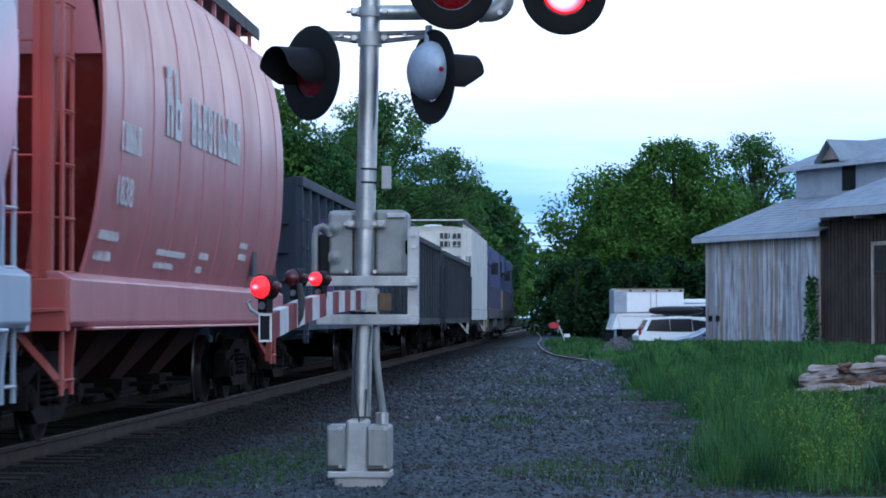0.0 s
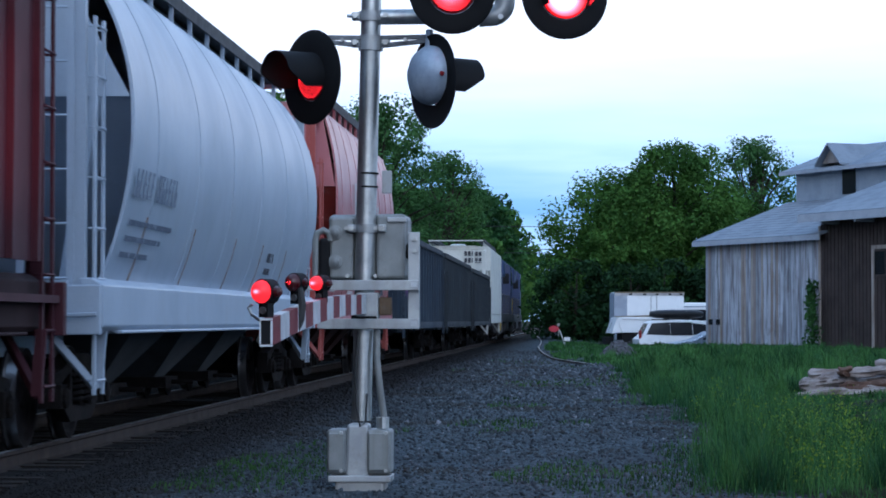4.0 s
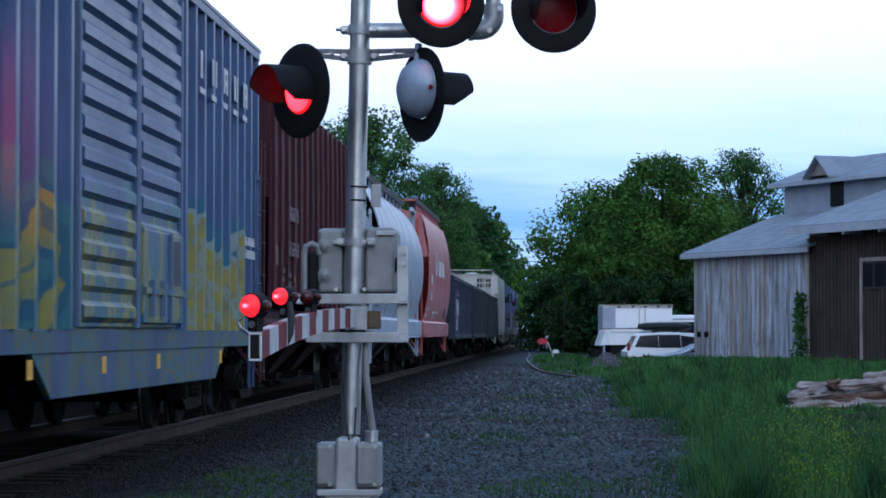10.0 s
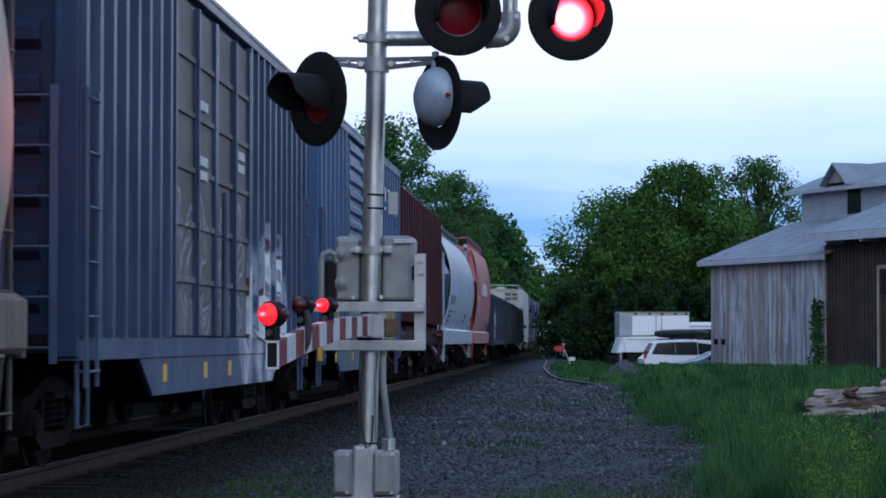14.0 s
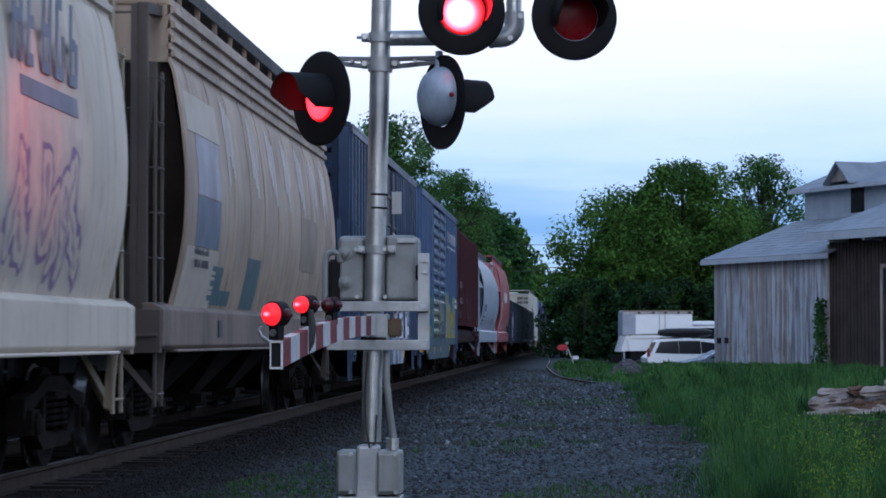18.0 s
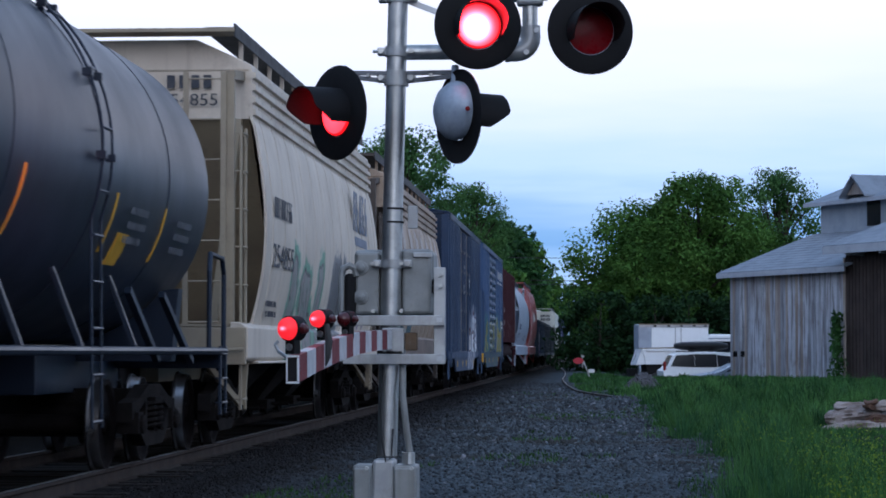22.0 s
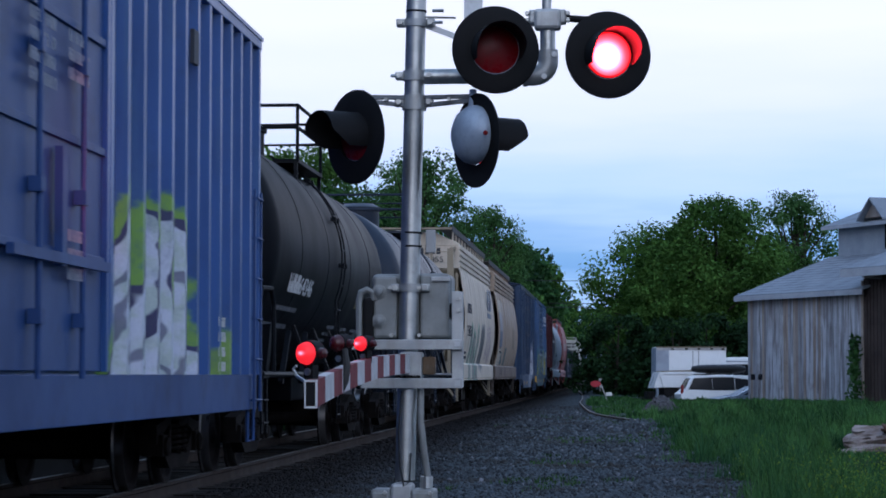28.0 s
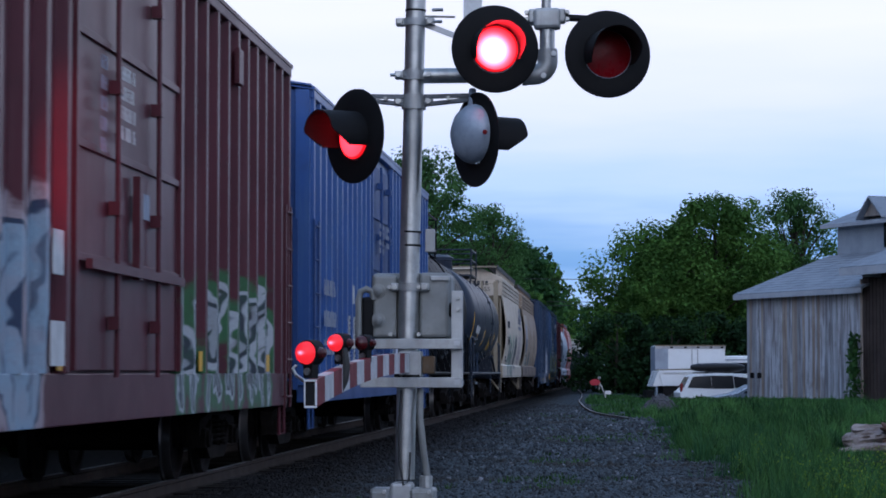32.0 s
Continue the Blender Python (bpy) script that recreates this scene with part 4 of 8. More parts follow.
TANK_DULL = surface("sooty_black_tank_paint", (0.0065, 0.0078, 0.011), (0.0048, 0.0056, 0.0078), 0.8, 0.5, 0.0, 0.05, (0.010, 0.010, 0.011), 0.4, (0.008, 0.009, 0.012), spec=0.07)
GON = surface("dark_grey_gondola_paint", (0.026, 0.034, 0.042), (0.018, 0.024, 0.030), 0.9, 0.65, 0.0, 0.12, (0.045, 0.035, 0.03), 0.5, (0.045, 0.05, 0.055), spec=0.2)
GON_B = surface("dark_blue_gondola_paint", (0.026, 0.04, 0.06), (0.02, 0.03, 0.045), 0.9, 0.65, 0.0, 0.12, (0.045, 0.04, 0.04), 0.5, (0.045, 0.055, 0.07), spec=0.2,
                graffiti=((-4.5, 1.75, 1.6, 0.5, (0.35, 0.38, 0.42), (0.03, 0.03, 0.05), (0.12, 0.06, 0.16), 9.0),))
OLIVE = surface("faded_olive_placard", (0.12, 0.11, 0.05), (0.2, 0.2, 0.15), 4.0, 0.7)
RUST_RUN = surface("rust_streak", (0.20, 0.11, 0.07), (0.28, 0.2, 0.15), 6.0, 0.8)
# darker copies of car paints for bays and sill: grime plus under-car shade
RED_DARKENED = surface("darkened_red_brown_paint", (0.050, 0.018, 0.016), (0.035, 0.014, 0.013), 0.9, 0.8, 0.0, 0.15, (0.025, 0.015, 0.014), 0.5)
GREY_DARKENED = surface("darkened_grey_paint", (0.075, 0.08, 0.085), (0.05, 0.053, 0.057), 0.9, 0.8, 0.0, 0.15, (0.03, 0.028, 0.026), 0.6)
MAROON_DARKENED = surface("darkened_maroon_paint", (0.036, 0.018, 0.020), (0.024, 0.013, 0.015), 0.9, 0.8, 0.0, 0.15, (0.016, 0.012, 0.012), 0.5)
LOCO_BLUE = surface("dark_blue_engine_paint", (0.035, 0.06, 0.16), (0.028, 0.045, 0.12), 0.8, 0.45, 0.0, 0.06, (0.05, 0.05, 0.06), 0.5)
LOCO_GREY = surface("grimy_grey_engine_paint", (0.06, 0.06, 0.065), (0.045, 0.045, 0.05), 0.8, 0.6, 0.0, 0.1, (0.05, 0.04, 0.04), 0.5)
LOCO_YELLOW = surface("engine_yellow_paint", (0.62, 0.40, 0.03), (0.52, 0.33, 0.03), 0.8, 0.5, 0.0, 0.05)
GLASS = surface("dark_window_glass", (0.010, 0.012, 0.016), (0.008, 0.010, 0.013), 3.0, 0.2, 0.0, 0.0, spec=0.25)
AMBER = glow("lit_amber_lamp", (1.0, 0.35, 0.06), 4.0)


def engine(back, front):
    car = freight("locomotive", "dark blue diesel locomotive with grimy grey frame and yellow handrails", "locomotive", back, front)
    h = (front - back) / 2 - 0.4
    part("frame", Shape().box(-1.5, 1.5, -h, h, 1.0, 1.45), LOCO_GREY, car, bevel=0.02)
    part("fuel_tank", Shape().prism([(-1.45, 1.0), (-1.45, 0.6), (-1.1, 0.3), (1.1, 0.3), (1.45, 0.6), (1.45, 1.0)], -2.6, 2.6), LOCO_GREY, car)
    part("hood", Shape().prism([(-0.95, 1.45), (-0.95, 3.9), (-0.75, 4.15), (0.75, 4.15), (0.95, 3.9), (0.95, 1.45)], -h + 1.2, h - 5.2), LOCO_BLUE, car, bevel=0.03)
    part("radiator", Shape().prism([(-1.5, 3.4), (-1.5, 4.2), (-1.0, 4.55), (1.0, 4.55), (1.5, 4.2), (1.5, 3.4)], -h + 1.2, -h + 5.0), LOCO_BLUE, car, bevel=0.03)
    cab = part("cab", Shape().prism([(-1.5, 1.45), (-1.5, 4.2), (-1.0, 4.6), (1.0, 4.6), (1.5, 4.2), (1.5, 1.45)], h - 5.2, h - 2.6), LOCO_BLUE, car, bevel=0.03)
    part("window", Shape().box(1.49, 1.52, h - 4.8, h - 3.9, 3.1, 3.85), GLASS, cab)
    part("window", Shape().box(1.49, 1.52, h - 3.7, h - 2.9, 3.1, 3.85), GLASS, cab)
    part("rear_window", Shape().box(1.05, 1.4, h - 5.22, h - 5.18, 3.2, 3.8), GLASS, cab)
    part("number_board", Shape().box(0.98, 1.01, -h + 1.6, -h + 2.4, 3.0, 3.35), WHITE_CAR, car)
    part("nose", Shape().box(-1.0, 1.0, h - 2.6, h - 0.9, 1.45, 2.9), LOCO_BLUE, car, bevel=0.06)
    for e in (-1, 1):
        part("step_well", Shape().box(-1.5, 1.5, min(e * h, e * (h - 0.5)), max(e * h, e * (h - 0.5)), 0.45, 1.45), LOCO_GREY, car)
        part("end_rail", Shape().tube([(1.35, e * h, 1.45), (1.35, e * h, 2.5), (-1.35, e * h, 2.5), (-1.35, e * h, 1.45)], 0.018, 6), LOCO_YELLOW, car)
        for x in (-1.42, 1.42):
            part("grab_rail", Shape().tube([(x, e * (h + 0.03), 0.6), (x, e * (h + 0.03), 2.45)], 0.018, 6), LOCO_YELLOW, car)
    part("marker_lamp", Shape().lathe([(0.11, 0), (0.11, 0.05), (0.02, 0.08)], 12, pose(0.8, -h - 0.01, 1.7, 90, 0, 0)), AMBER, car, "lit amber lamp")
    part("side_rail", Shape().tube([(1.45, -h + 0.3, 2.45), (1.45, h - 5.3, 2.45)], 0.022, 6), LOCO_GREY, car)
    for i in range(8):
        y = -h + 0.3 + (2 * h - 5.6) * i / 7
        part("rail_post", Shape().tube([(1.45, y, 1.45), (1.45, y, 2.45)], 0.02, 5), LOCO_GREY, car)
    for i in range(12):
        y = -h + 5.4 + i * 0.75
        part("hood_door", Shape().box(0.95, 0.975, y, y + 0.68, 1.6, 3.4), LOCO_BLUE, car)
    trucks(car, h - 2.9)
    couplers(car, h)
    return car


engine(128.5, 150.5)
engine(106.5, 128.5)

ROUND = smooth_profile([(1.30, 1.38), (1.44, 1.75), (1.56, 2.25), (1.60, 2.75), (1.56, 3.25), (1.40, 3.75), (1.12, 4.2), (0.80, 4.45)])
BULGE = smooth_profile([(1.42, 1.38), (1.50, 1.7), (1.57, 2.1), (1.59, 2.6), (1.55, 3.1), (1.47, 3.6), (1.42, 3.75)]) + [(1.41, 4.32)]
POTASH = smooth_profile([(1.40, 1.38), (1.50, 1.75), (1.57, 2.2), (1.60, 2.7), (1.60, 3.2), (1.55, 3.7), (1.45, 4.15), (1.38, 4.35)])
FLAT = [(1.52, 1.38), (1.53, 2.4), (1.53, 3.4), (1.52, 4.25)]

white, half = hopper("dirty white covered hopper car with dark stencilled marks", 88.3, 106.3, FLAT, WHITE_CAR, None, 4.4, ribs=0, seams=10, end_panel=3.3)
s = Shape()
for i in range(2):
    for k in range(5 + i):
        s.box(0.35 + k * 0.16, 0.47 + k * 0.16, -half - 0.035, -half - 0.025, 3.95 - i * 0.3, 4.15 - i * 0.3)
part("end_mark", s, DARK_INK, white)["kind"] = "stuff"

gondola("dark grey ribbed gondola car with rusty stains", 69.1, 87.8, GON, 2.95)
gondola("dark grey ribbed gondola car with a worn top edge", 50.8, 68.9, GON, 3.0)
gondola("dark blue ribbed gondola car with white sprayed marks", 33.2, 50.6, GON_B, 3.0)

potash, half = hopper("faded red covered hopper car with white lettering", 18.1, 33.0, POTASH, RED_FADED, seams=8, frame_mat=RED_CAR, bay_mat=RED_DARKENED, end_panel=3.2)
bars("emblem", potash, at_side(POTASH, 3.1)[0] + 0.012, -3.08, 2.74, 0.80, 0.66, INK, 1, label="faded white emblem of slanting bars", seed=3)
bars("company_mark", potash, at_side(POTASH, 2.9)[0] + 0.012, -1.62, 2.76, 3.4, 0.46, INK, 1, seed=5, label="faded white company lettering")
bars("car_mark", potash, at_side(POTASH, 2.5)[0] + 0.012, -5.25, 2.46, 0.82, 0.25, INK, 1, seed=8)
letters("car_number", "1838", 0.25, INK, potash, pose(at_side(POTASH, 2.05)[0] + 0.03, -5.45, 2.0, 90, 0, 90) @ pose(0, 0, 0, 4, 0, 0), width=0.78)
for y, z, w, h, sd in ((-5.75, 1.70, 0.85, 0.08, 11), (-5.75, 1.53, 0.7, 0.08, 12), (-2.9, 1.64, 1.6, 0.06, 13), (-2.9, 1.52, 1.1, 0.06, 16), (-0.4, 1.66, 0.6, 0.07, 14), (-0.4, 1.52, 0.4, 0.07, 17), (2.4, 1.85, 0.6, 0.07, 15), (2.4, 1.72, 0.6, 0.07, 18)):
    bars("stencil", potash, at_side(POTASH, z)[0] + 0.014, y, z, w, h, INK, 1, seed=sd, tilt=-0.22)
part("placard_holder", Shape().box(1.50, 1.53, 3.6, 3.9, 1.55, 1.85), DARK_INK, potash)

ahx, half = hopper("pale grey round-sided covered hopper car with dark stencils", 0.3, 18.0, ROUND, GREY_CAR, seams=6, bay_mat=GREY_DARKENED, end_panel=3.0, walk_at=(0.86, 4.52))
bars("car_mark", ahx, at_side(ROUND, 2.25)[0] + 0.014, -7.2, 2.14, 0.95, 0.25, SLATE_INK, 1, seed=21, tilt=-0.15)
bars("car_number", ahx, at_side(ROUND, 2.25)[0] + 0.014, -6.1, 2.14, 1.1, 0.25, SLATE_INK, 1, seed=22, tilt=-0.15)
for k in range(3):
    z = 1.92 - k * 0.14
    bars("stencil", ahx, at_side(ROUND, z)[0] + 0.016, -7.1, z - 0.02, 2.2 - 0.4 * k, 0.05, SLATE_INK, 1, seed=23 + k, tilt=-0.25)
bars("stencil", ahx, at_side(ROUND, 1.8)[0] + 0.014, 2.6, 1.8, 0.6, 0.12, DARK_INK, 1, seed=28, tilt=-0.25)
bars("stencil", ahx, at_side(ROUND, 1.65)[0] + 0.014, 2.6, 1.65, 0.6, 0.08, DARK_INK, 1, seed=29, tilt=-0.25)
for y in (-6.2, -3.4, -0.4, 2.0, 4.4):
    pr = [(at_side(ROUND, z)[0] + 0.006, z) for z in (1.42, 1.6, 1.8, 2.0)]
    part("rust_run", Shape().sheet(pr, y - 0.02, y + 0.02, 0.006, 1), RUST_RUN, ahx, "thin rusty streak")

maroon, half = hopper("dull maroon ribbed hopper car with stained sides", -17.5, 0.2, [(1.44, 1.50), (1.45, 2.5), (1.45, 3.5), (1.44, 4.40)], MAROON, MAROON_DARKENED, 4.52, bay_mat=MAROON_DARKENED, sill_x=1.34, ribs=19, walkway=False, end_panel=2.9)
bars("car_mark", maroon, 1.51, -5.65, 2.66, 1.15, 0.20, FADED_INK, 1, seed=31)
bars("car_number", maroon, 1.51, -5.7, 2.16, 1.15, 0.20, FADED_INK, 1, seed=33)
for y, z, n in ((-1.5, 2.3, 1), (-0.75, 2.2, 2), (-0.8, 1.85, 2), (1.2, 2.15, 2), (1.2, 1.8, 1), (-6.5, 1.9, 2), (-5.7, 1.85, 2)):
    bars("stencil", maroon, 1.51, y, z, 0.28, 0.07, FADED_INK, n, seed=int(60 + y * 3))
part("paint_patch", Shape().box(1.50, 1.506, -7.2, -7.0, 2.0, 2.25), RUST_RUN, maroon, "dull orange patch")
part("paint_patch", Shape().box(1.50, 1.506, -5.0, -4.85, 1.8, 1.9), RUST_RUN, maroon, "dull orange patch")
s = Shape()
for k, (x, z) in enumerate(((1.05, 3.75), (0.7, 3.4), (1.05, 3.4))):
    s.box(x, x + 0.18, -half - 0.045, -half - 0.035, z, z + 0.26)
part("end_mark", s, INK, maroon)["kind"] = "stuff"

b1, half = boxcar("faded blue ribbed box car with yellow sprayed graffiti", -34.9, -17.9, BLUE_A, BLUE_A_SILL, 0.62, ((-3.7, 1.7),), None, 0.35, end_mat=SHADED_END_BLUE)
d = plug_door(b1, -3.5, -0.95, BLUE_A, BLUE_A_FRAME, rows=13)
d2 = plug_door(b1, -0.85, 1.5, BLUE_A, BLUE_A_FRAME, rows=13)
pn = part("lower_panel", Shape().box(1.62, 1.685, -0.8, 1.42, 1.16, 2.0), BLUE_A, d2, bevel=0.01)
part("panel_square", Shape().box(1.685, 1.692, 0.72, 1.22, 1.52, 1.94), DARK_INK, pn, "dark square plate")
part("panel_rail", Shape().box(1.685, 1.71, -0.8, 1.42, 1.42, 1.48), BLUE_A, pn)
part("panel_stile", Shape().box(1.685, 1.715, 0.55, 0.63, 1.16, 2.0), BLUE_A_FRAME, pn)
for y in (-0.5, 0.1):
    part("latch", Shape().box(1.685, 1.73, y, y + 0.1, 1.22, 1.55), BLUE_A_FRAME, pn)
for y in (-5.0, -2.2, 0.5, 4.6):
    part("reflector", Shape().box(1.596, 1.602, y - 0.09, y + 0.09, 0.74, 0.88), YELLOW, b1)
for y, kind in ((2.72, 1), (3.55, 2), (4.4, 3), (5.25, 2), (6.05, 3)):
    s = Shape().box(1.652, 1.658, y, y + 0.12, 3.70, 3.98).box(1.652, 1.658, y - 0.05, y + 0.30, 3.54, 3.60)
    if kind > 1:
        s.box(1.652, 1.658, y + 0.22, y + 0.32, 3.70, 3.98)
    if kind > 2:
        s.box(1.652, 1.658, y + 0.12, y + 0.22, 3.92, 3.98).box(1.652, 1.658, y + 0.12, y + 0.22, 3.80, 3.85)
    part("company_mark", s, INK, b1, "white block mark")["kind"] = "stuff"
bars("stencil", b1, 1.655, 6.2, 2.1, 0.9, 0.10, INK, 2, seed=43)
part("corner_plate", Shape().box(1.60, 1.66, -7.6, -7.45, 0.78, 1.05), YELLOW, b1)

b2, half = boxcar("dull blue ribbed box car with brownish doors and white graffiti", -51.6, -34.9, BLUE_B, BLUE_B_SILL, 0.55, ((-3.5, 1.8),), None, 0.35, end_mat=SHADED_END_BLUE)
d = plug_door(b2, -3.35, -0.9, DOOR_B, BLUE_B, rows=6, style="panel")
part("door_post", Shape().box(1.62, 1.68, -2.15, -2.08, 1.12, 4.3), BLUE_B, d)
d = plug_door(b2, -0.8, 1.65, DOOR_B, BLUE_B, rows=6, style="panel")
part("door_post", Shape().box(1.62, 1.68, 0.4, 0.46, 1.12, 4.3), BLUE_B, d)
part("locking_bar", Shape().tube([(1.70, -0.6, 1.1), (1.70, -0.6, 2.6)], 0.03, 6), BLUE_B, d)
for y in (4.3, 0.5, -1.2, -3.6):
    part("reflector", Shape().box(1.596, 1.602, y - 0.10, y + 0.10, 0.70, 0.86), YELLOW, b2)
bars("stencil", b2, 1.65, 0.75, 3.05, 0.5, 0.09, INK, 2, seed=51, chars=False)
bars("stencil", b2, 1.65, -1.9, 3.35, 0.5, 0.09, INK, 1, seed=52, chars=False)
bars("stencil", b2, 1.65, -1.9, 2.8, 0.5, 0.09, INK, 2, seed=53, chars=False)

c1, half = hopper("grimy tan covered hopper car with patched paint", -68.1, -51.3, BULGE, TAN, TAN_SILL, 4.62, fascia=True, seams=11, frame_mat=TAN_FRAME, end_panel=3.75, walk_at=(1.10, 4.66))
PATCH_A = surface("slate_blue_patch_paint", (0.12, 0.15, 0.22), (0.09, 0.11, 0.16), 2.0, 0.55)
PATCH_B = surface("pale_tan_patch_paint", (0.46, 0.40, 0.33), (0.40, 0.34, 0.28), 2.0, 0.6)
BROWN_PATCH = surface("brown_patch_paint", (0.26, 0.195, 0.15), (0.20, 0.15, 0.115), 2.0, 0.6)
TEAL = surface("dark_teal_patch_paint", (0.05, 0.11, 0.13), (0.04, 0.08, 0.10), 2.0, 0.6)
PATCH_W = surface("pale_blue_patch_paint", (0.36, 0.36, 0.42), (0.26, 0.25, 0.29), 2.0, 0.6, 0.0, 0.0, (0.22, 0.17, 0.14), 0.6, (0.25, 0.20, 0.17))
WORN = surface("worn_pale_streak_paint", (0.46, 0.41, 0.39), (0.36, 0.30, 0.27), 2.0, 0.5, 0.0, 0.0, (0.25, 0.18, 0.13), 0.6, (0.28, 0.21, 0.16))


def paint_patch(car, prof, y0, y1, z0, z1, mat, label=""):
    n = 8
    pr = [(at_side(prof, z0 + (z1 - z0) * i / n)[0] + 0.008, z0 + (z1 - z0) * i / n) for i in range(n + 1)]
    part("paint_patch", Shape().sheet(pr, y0, y1, 0.01, 1), mat, car, label)


paint_patch(c1, BULGE, -6.75, -4.7, 1.4, 1.99, PATCH_B)
paint_patch(c1, BULGE, -6.75, -4.7, 3.11, 3.5, PATCH_B)
paint_patch(c1, BULGE, -6.3, -4.8, 2.0, 2.5, PATCH_A)
paint_patch(c1, BULGE, -6.3, -4.8, 2.51, 3.1, PATCH_W)
for y in (-4.2, -2.2, -0.6, 0.9, 2.4, 4.0, 5.4):
    for k in range(4):
        z0 = 2.72 + 0.11 * ((k * 7 + int(y * 3)) % 4)
        paint_patch(c1, BULGE, y + 0.15 * k, y + 0.15 * k + 0.13, z0, 3.62 - 0.05 * k, WORN)
paint_patch(c1, BULGE, -4.95, -4.2, 1.44, 1.84, TEAL)
paint_patch(c1, BULGE, -4.18, -3.4, 1.44, 1.60, TEAL)
paint_patch(c1, BULGE, 2.4, 4.3, 2.0, 2.72, BROWN_PATCH)
paint_patch(c1, BULGE, -2.5, -1.4, 1.42, 2.0, TEAL)
bars("stencil", c1, at_side(BULGE, 1.9)[0] + 0.02, -6.3, 1.92, 0.9, 0.08, DARK_INK, 2, seed=61)
part("reflector", Shape().box(1.505, 1.515, -4.4, -4.15, 1.1, 1.28), DARK_INK, c1)

c2, half = hopper("weathered cream covered hopper car with teal graffiti", -85.1, -68.2, BULGE, CREAM, None, 4.66, fascia=True, seams=13, frame_mat=CREAM_FRAME, end_panel=3.75, walk_at=(1.10, 4.70))
bars("company_mark", c2, at_side(BULGE, 2.75)[0] + 0.02, -6.35, 2.66, 1.5, 0.24, DARK_INK, 1, seed=71)
letters("car_number", "254855", 0.28, DARK_INK, c2, pose(at_side(BULGE, 2.1)[0] + 0.022, -6.4, 2.08, 90, 0, 90), width=1.9)
paint_patch(c2, BULGE, 3.1, 4.95, 2.74, 2.88, PATCH_A)
bars("emblem", c2, at_side(BULGE, 3.0)[0] + 0.02, 2.85, 2.96, 1.9, 0.60, PATCH_A, 1, seed=72, label="slate blue block emblem")
s = Shape()
for k in range(4):
    s.box(0.44 + k * 0.14, 0.53 + k * 0.14, -half - 0.035, -half - 0.025, 4.10, 4.25)
part("end_mark", s, DARK_INK, c2)["kind"] = "stuff"
letters("end_number", "254855", 0.14, DARK_INK, c2, pose(0.36, -half - 0.03, 3.90, 90, 0, 0), width=0.66)
bars("stencil", c2, at_side(BULGE, 1.6)[0] + 0.02, -6.4, 1.62, 0.9, 0.07, DARK_INK, 2, seed=73)

k1, half = tank_car("grimy black tank car with white stencils and yellow strips", -102.3, -85.3, TANK_BLACK)
x, lean = on_tank(1.50, 2.66, 2.3)
bars("car_mark", k1, x + 0.02, -6.05, 2.19, 0.85, 0.23, INK, 1, seed=81, tilt=-0.2)
letters("car_number", "70840", 0.22, INK, k1, pose(x + 0.0, -5.1, 2.19, 90, 0, 90) @ pose(0, 0, 0, 12, 0, 0), width=1.05)
for k in range(2):
    z = 2.08 - k * 0.14
    bars("stencil", k1, on_tank(1.50, 2.66, z)[0] + 0.03, -6.3 + 0.1 * k, z - 0.06, 2.2, 0.07, TANK_INK, 1, seed=82 + k, tilt=-0.3)
for y, z0, z1 in ((-7.0, 1.84, 2.75), (-4.15, 1.89, 2.38), (-1.0, 1.89, 2.38), (2.2, 1.9, 2.38), (4.4, 1.9, 2.38)):
    stripe_on_tank(k1, y, z0, z1, YELLOW)
for y in (-2.65, 2.7, 4.9):
    for k in range(3):
        z = 2.30 - k * 0.12
        bars("stencil", k1, on_tank(1.50, 2.66, z)[0] + 0.03, y, z - 0.06, 0.75, 0.06, TANK_INK, 1, seed=90 + k, tilt=-0.25)
s = Shape().sheet([(on_tank(1.50, 2.66, z)[0] + 0.01, z) for z in (1.82, 1.9, 2.0, 2.08)], 2.65, 3.1, 0.012, 1)
part("placard", s, YELLOW, k1)

k2, half = tank_car("dusty black tank car with white stencils", -118.2, -102.4, TANK_DULL, ladder_at=-0.2)
x, lean = on_tank(1.50, 2.66, 2.2)
bars("car_mark", k2, x + 0.02, -5.1, 2.09, 1.0, 0.23, INK, 1, seed=101, tilt=-0.25)
letters("car_number", "64346", 0.22, INK, k2, pose(x + 0.0, -4.0, 2.09, 90, 0, 90) @ pose(0, 0, 0, 15, 0, 0), width=1.2)
for k in range(2):
    z = 1.93 - k * 0.2
    bars("stencil", k2, on_tank(1.50, 2.66, z)[0] + 0.03, -5.7, z - 0.06, 2.1, 0.06, TANK_INK, 1, seed=102 + k, tilt=-0.35)
for y, z, w, n in ((0.35, 1.80, 0.9, 3), (2.0, 1.80, 0.8, 2), (3.3, 1.80, 1.0, 4), (4.7, 2.2, 0.4, 2)):
    for k in range(n):
        zz = z - k * 0.09
        bars("stencil", k2, on_tank(1.50, 2.66, zz)[0] + 0.03, y, zz - 0.05, w, 0.05, TANK_INK, 1, seed=110 + k, tilt=-0.4)
s = Shape().sheet([(on_tank(1.50, 2.66, z)[0] + 0.01, z) for z in (2.09, 2.16, 2.22, 2.28, 2.34)], 2.7, 3.4, 0.012, 1)
part("placard", s, OLIVE, k2, "faded olive placard")
s = Shape().sheet([(on_tank(1.50, 2.66, z)[0] + 0.01, z) for z in (1.54, 1.62, 1.70, 1.78)], 4.45, 5.0, 0.012, 1)
part("placard", s, TANK_INK, k2, "pale grey placard")

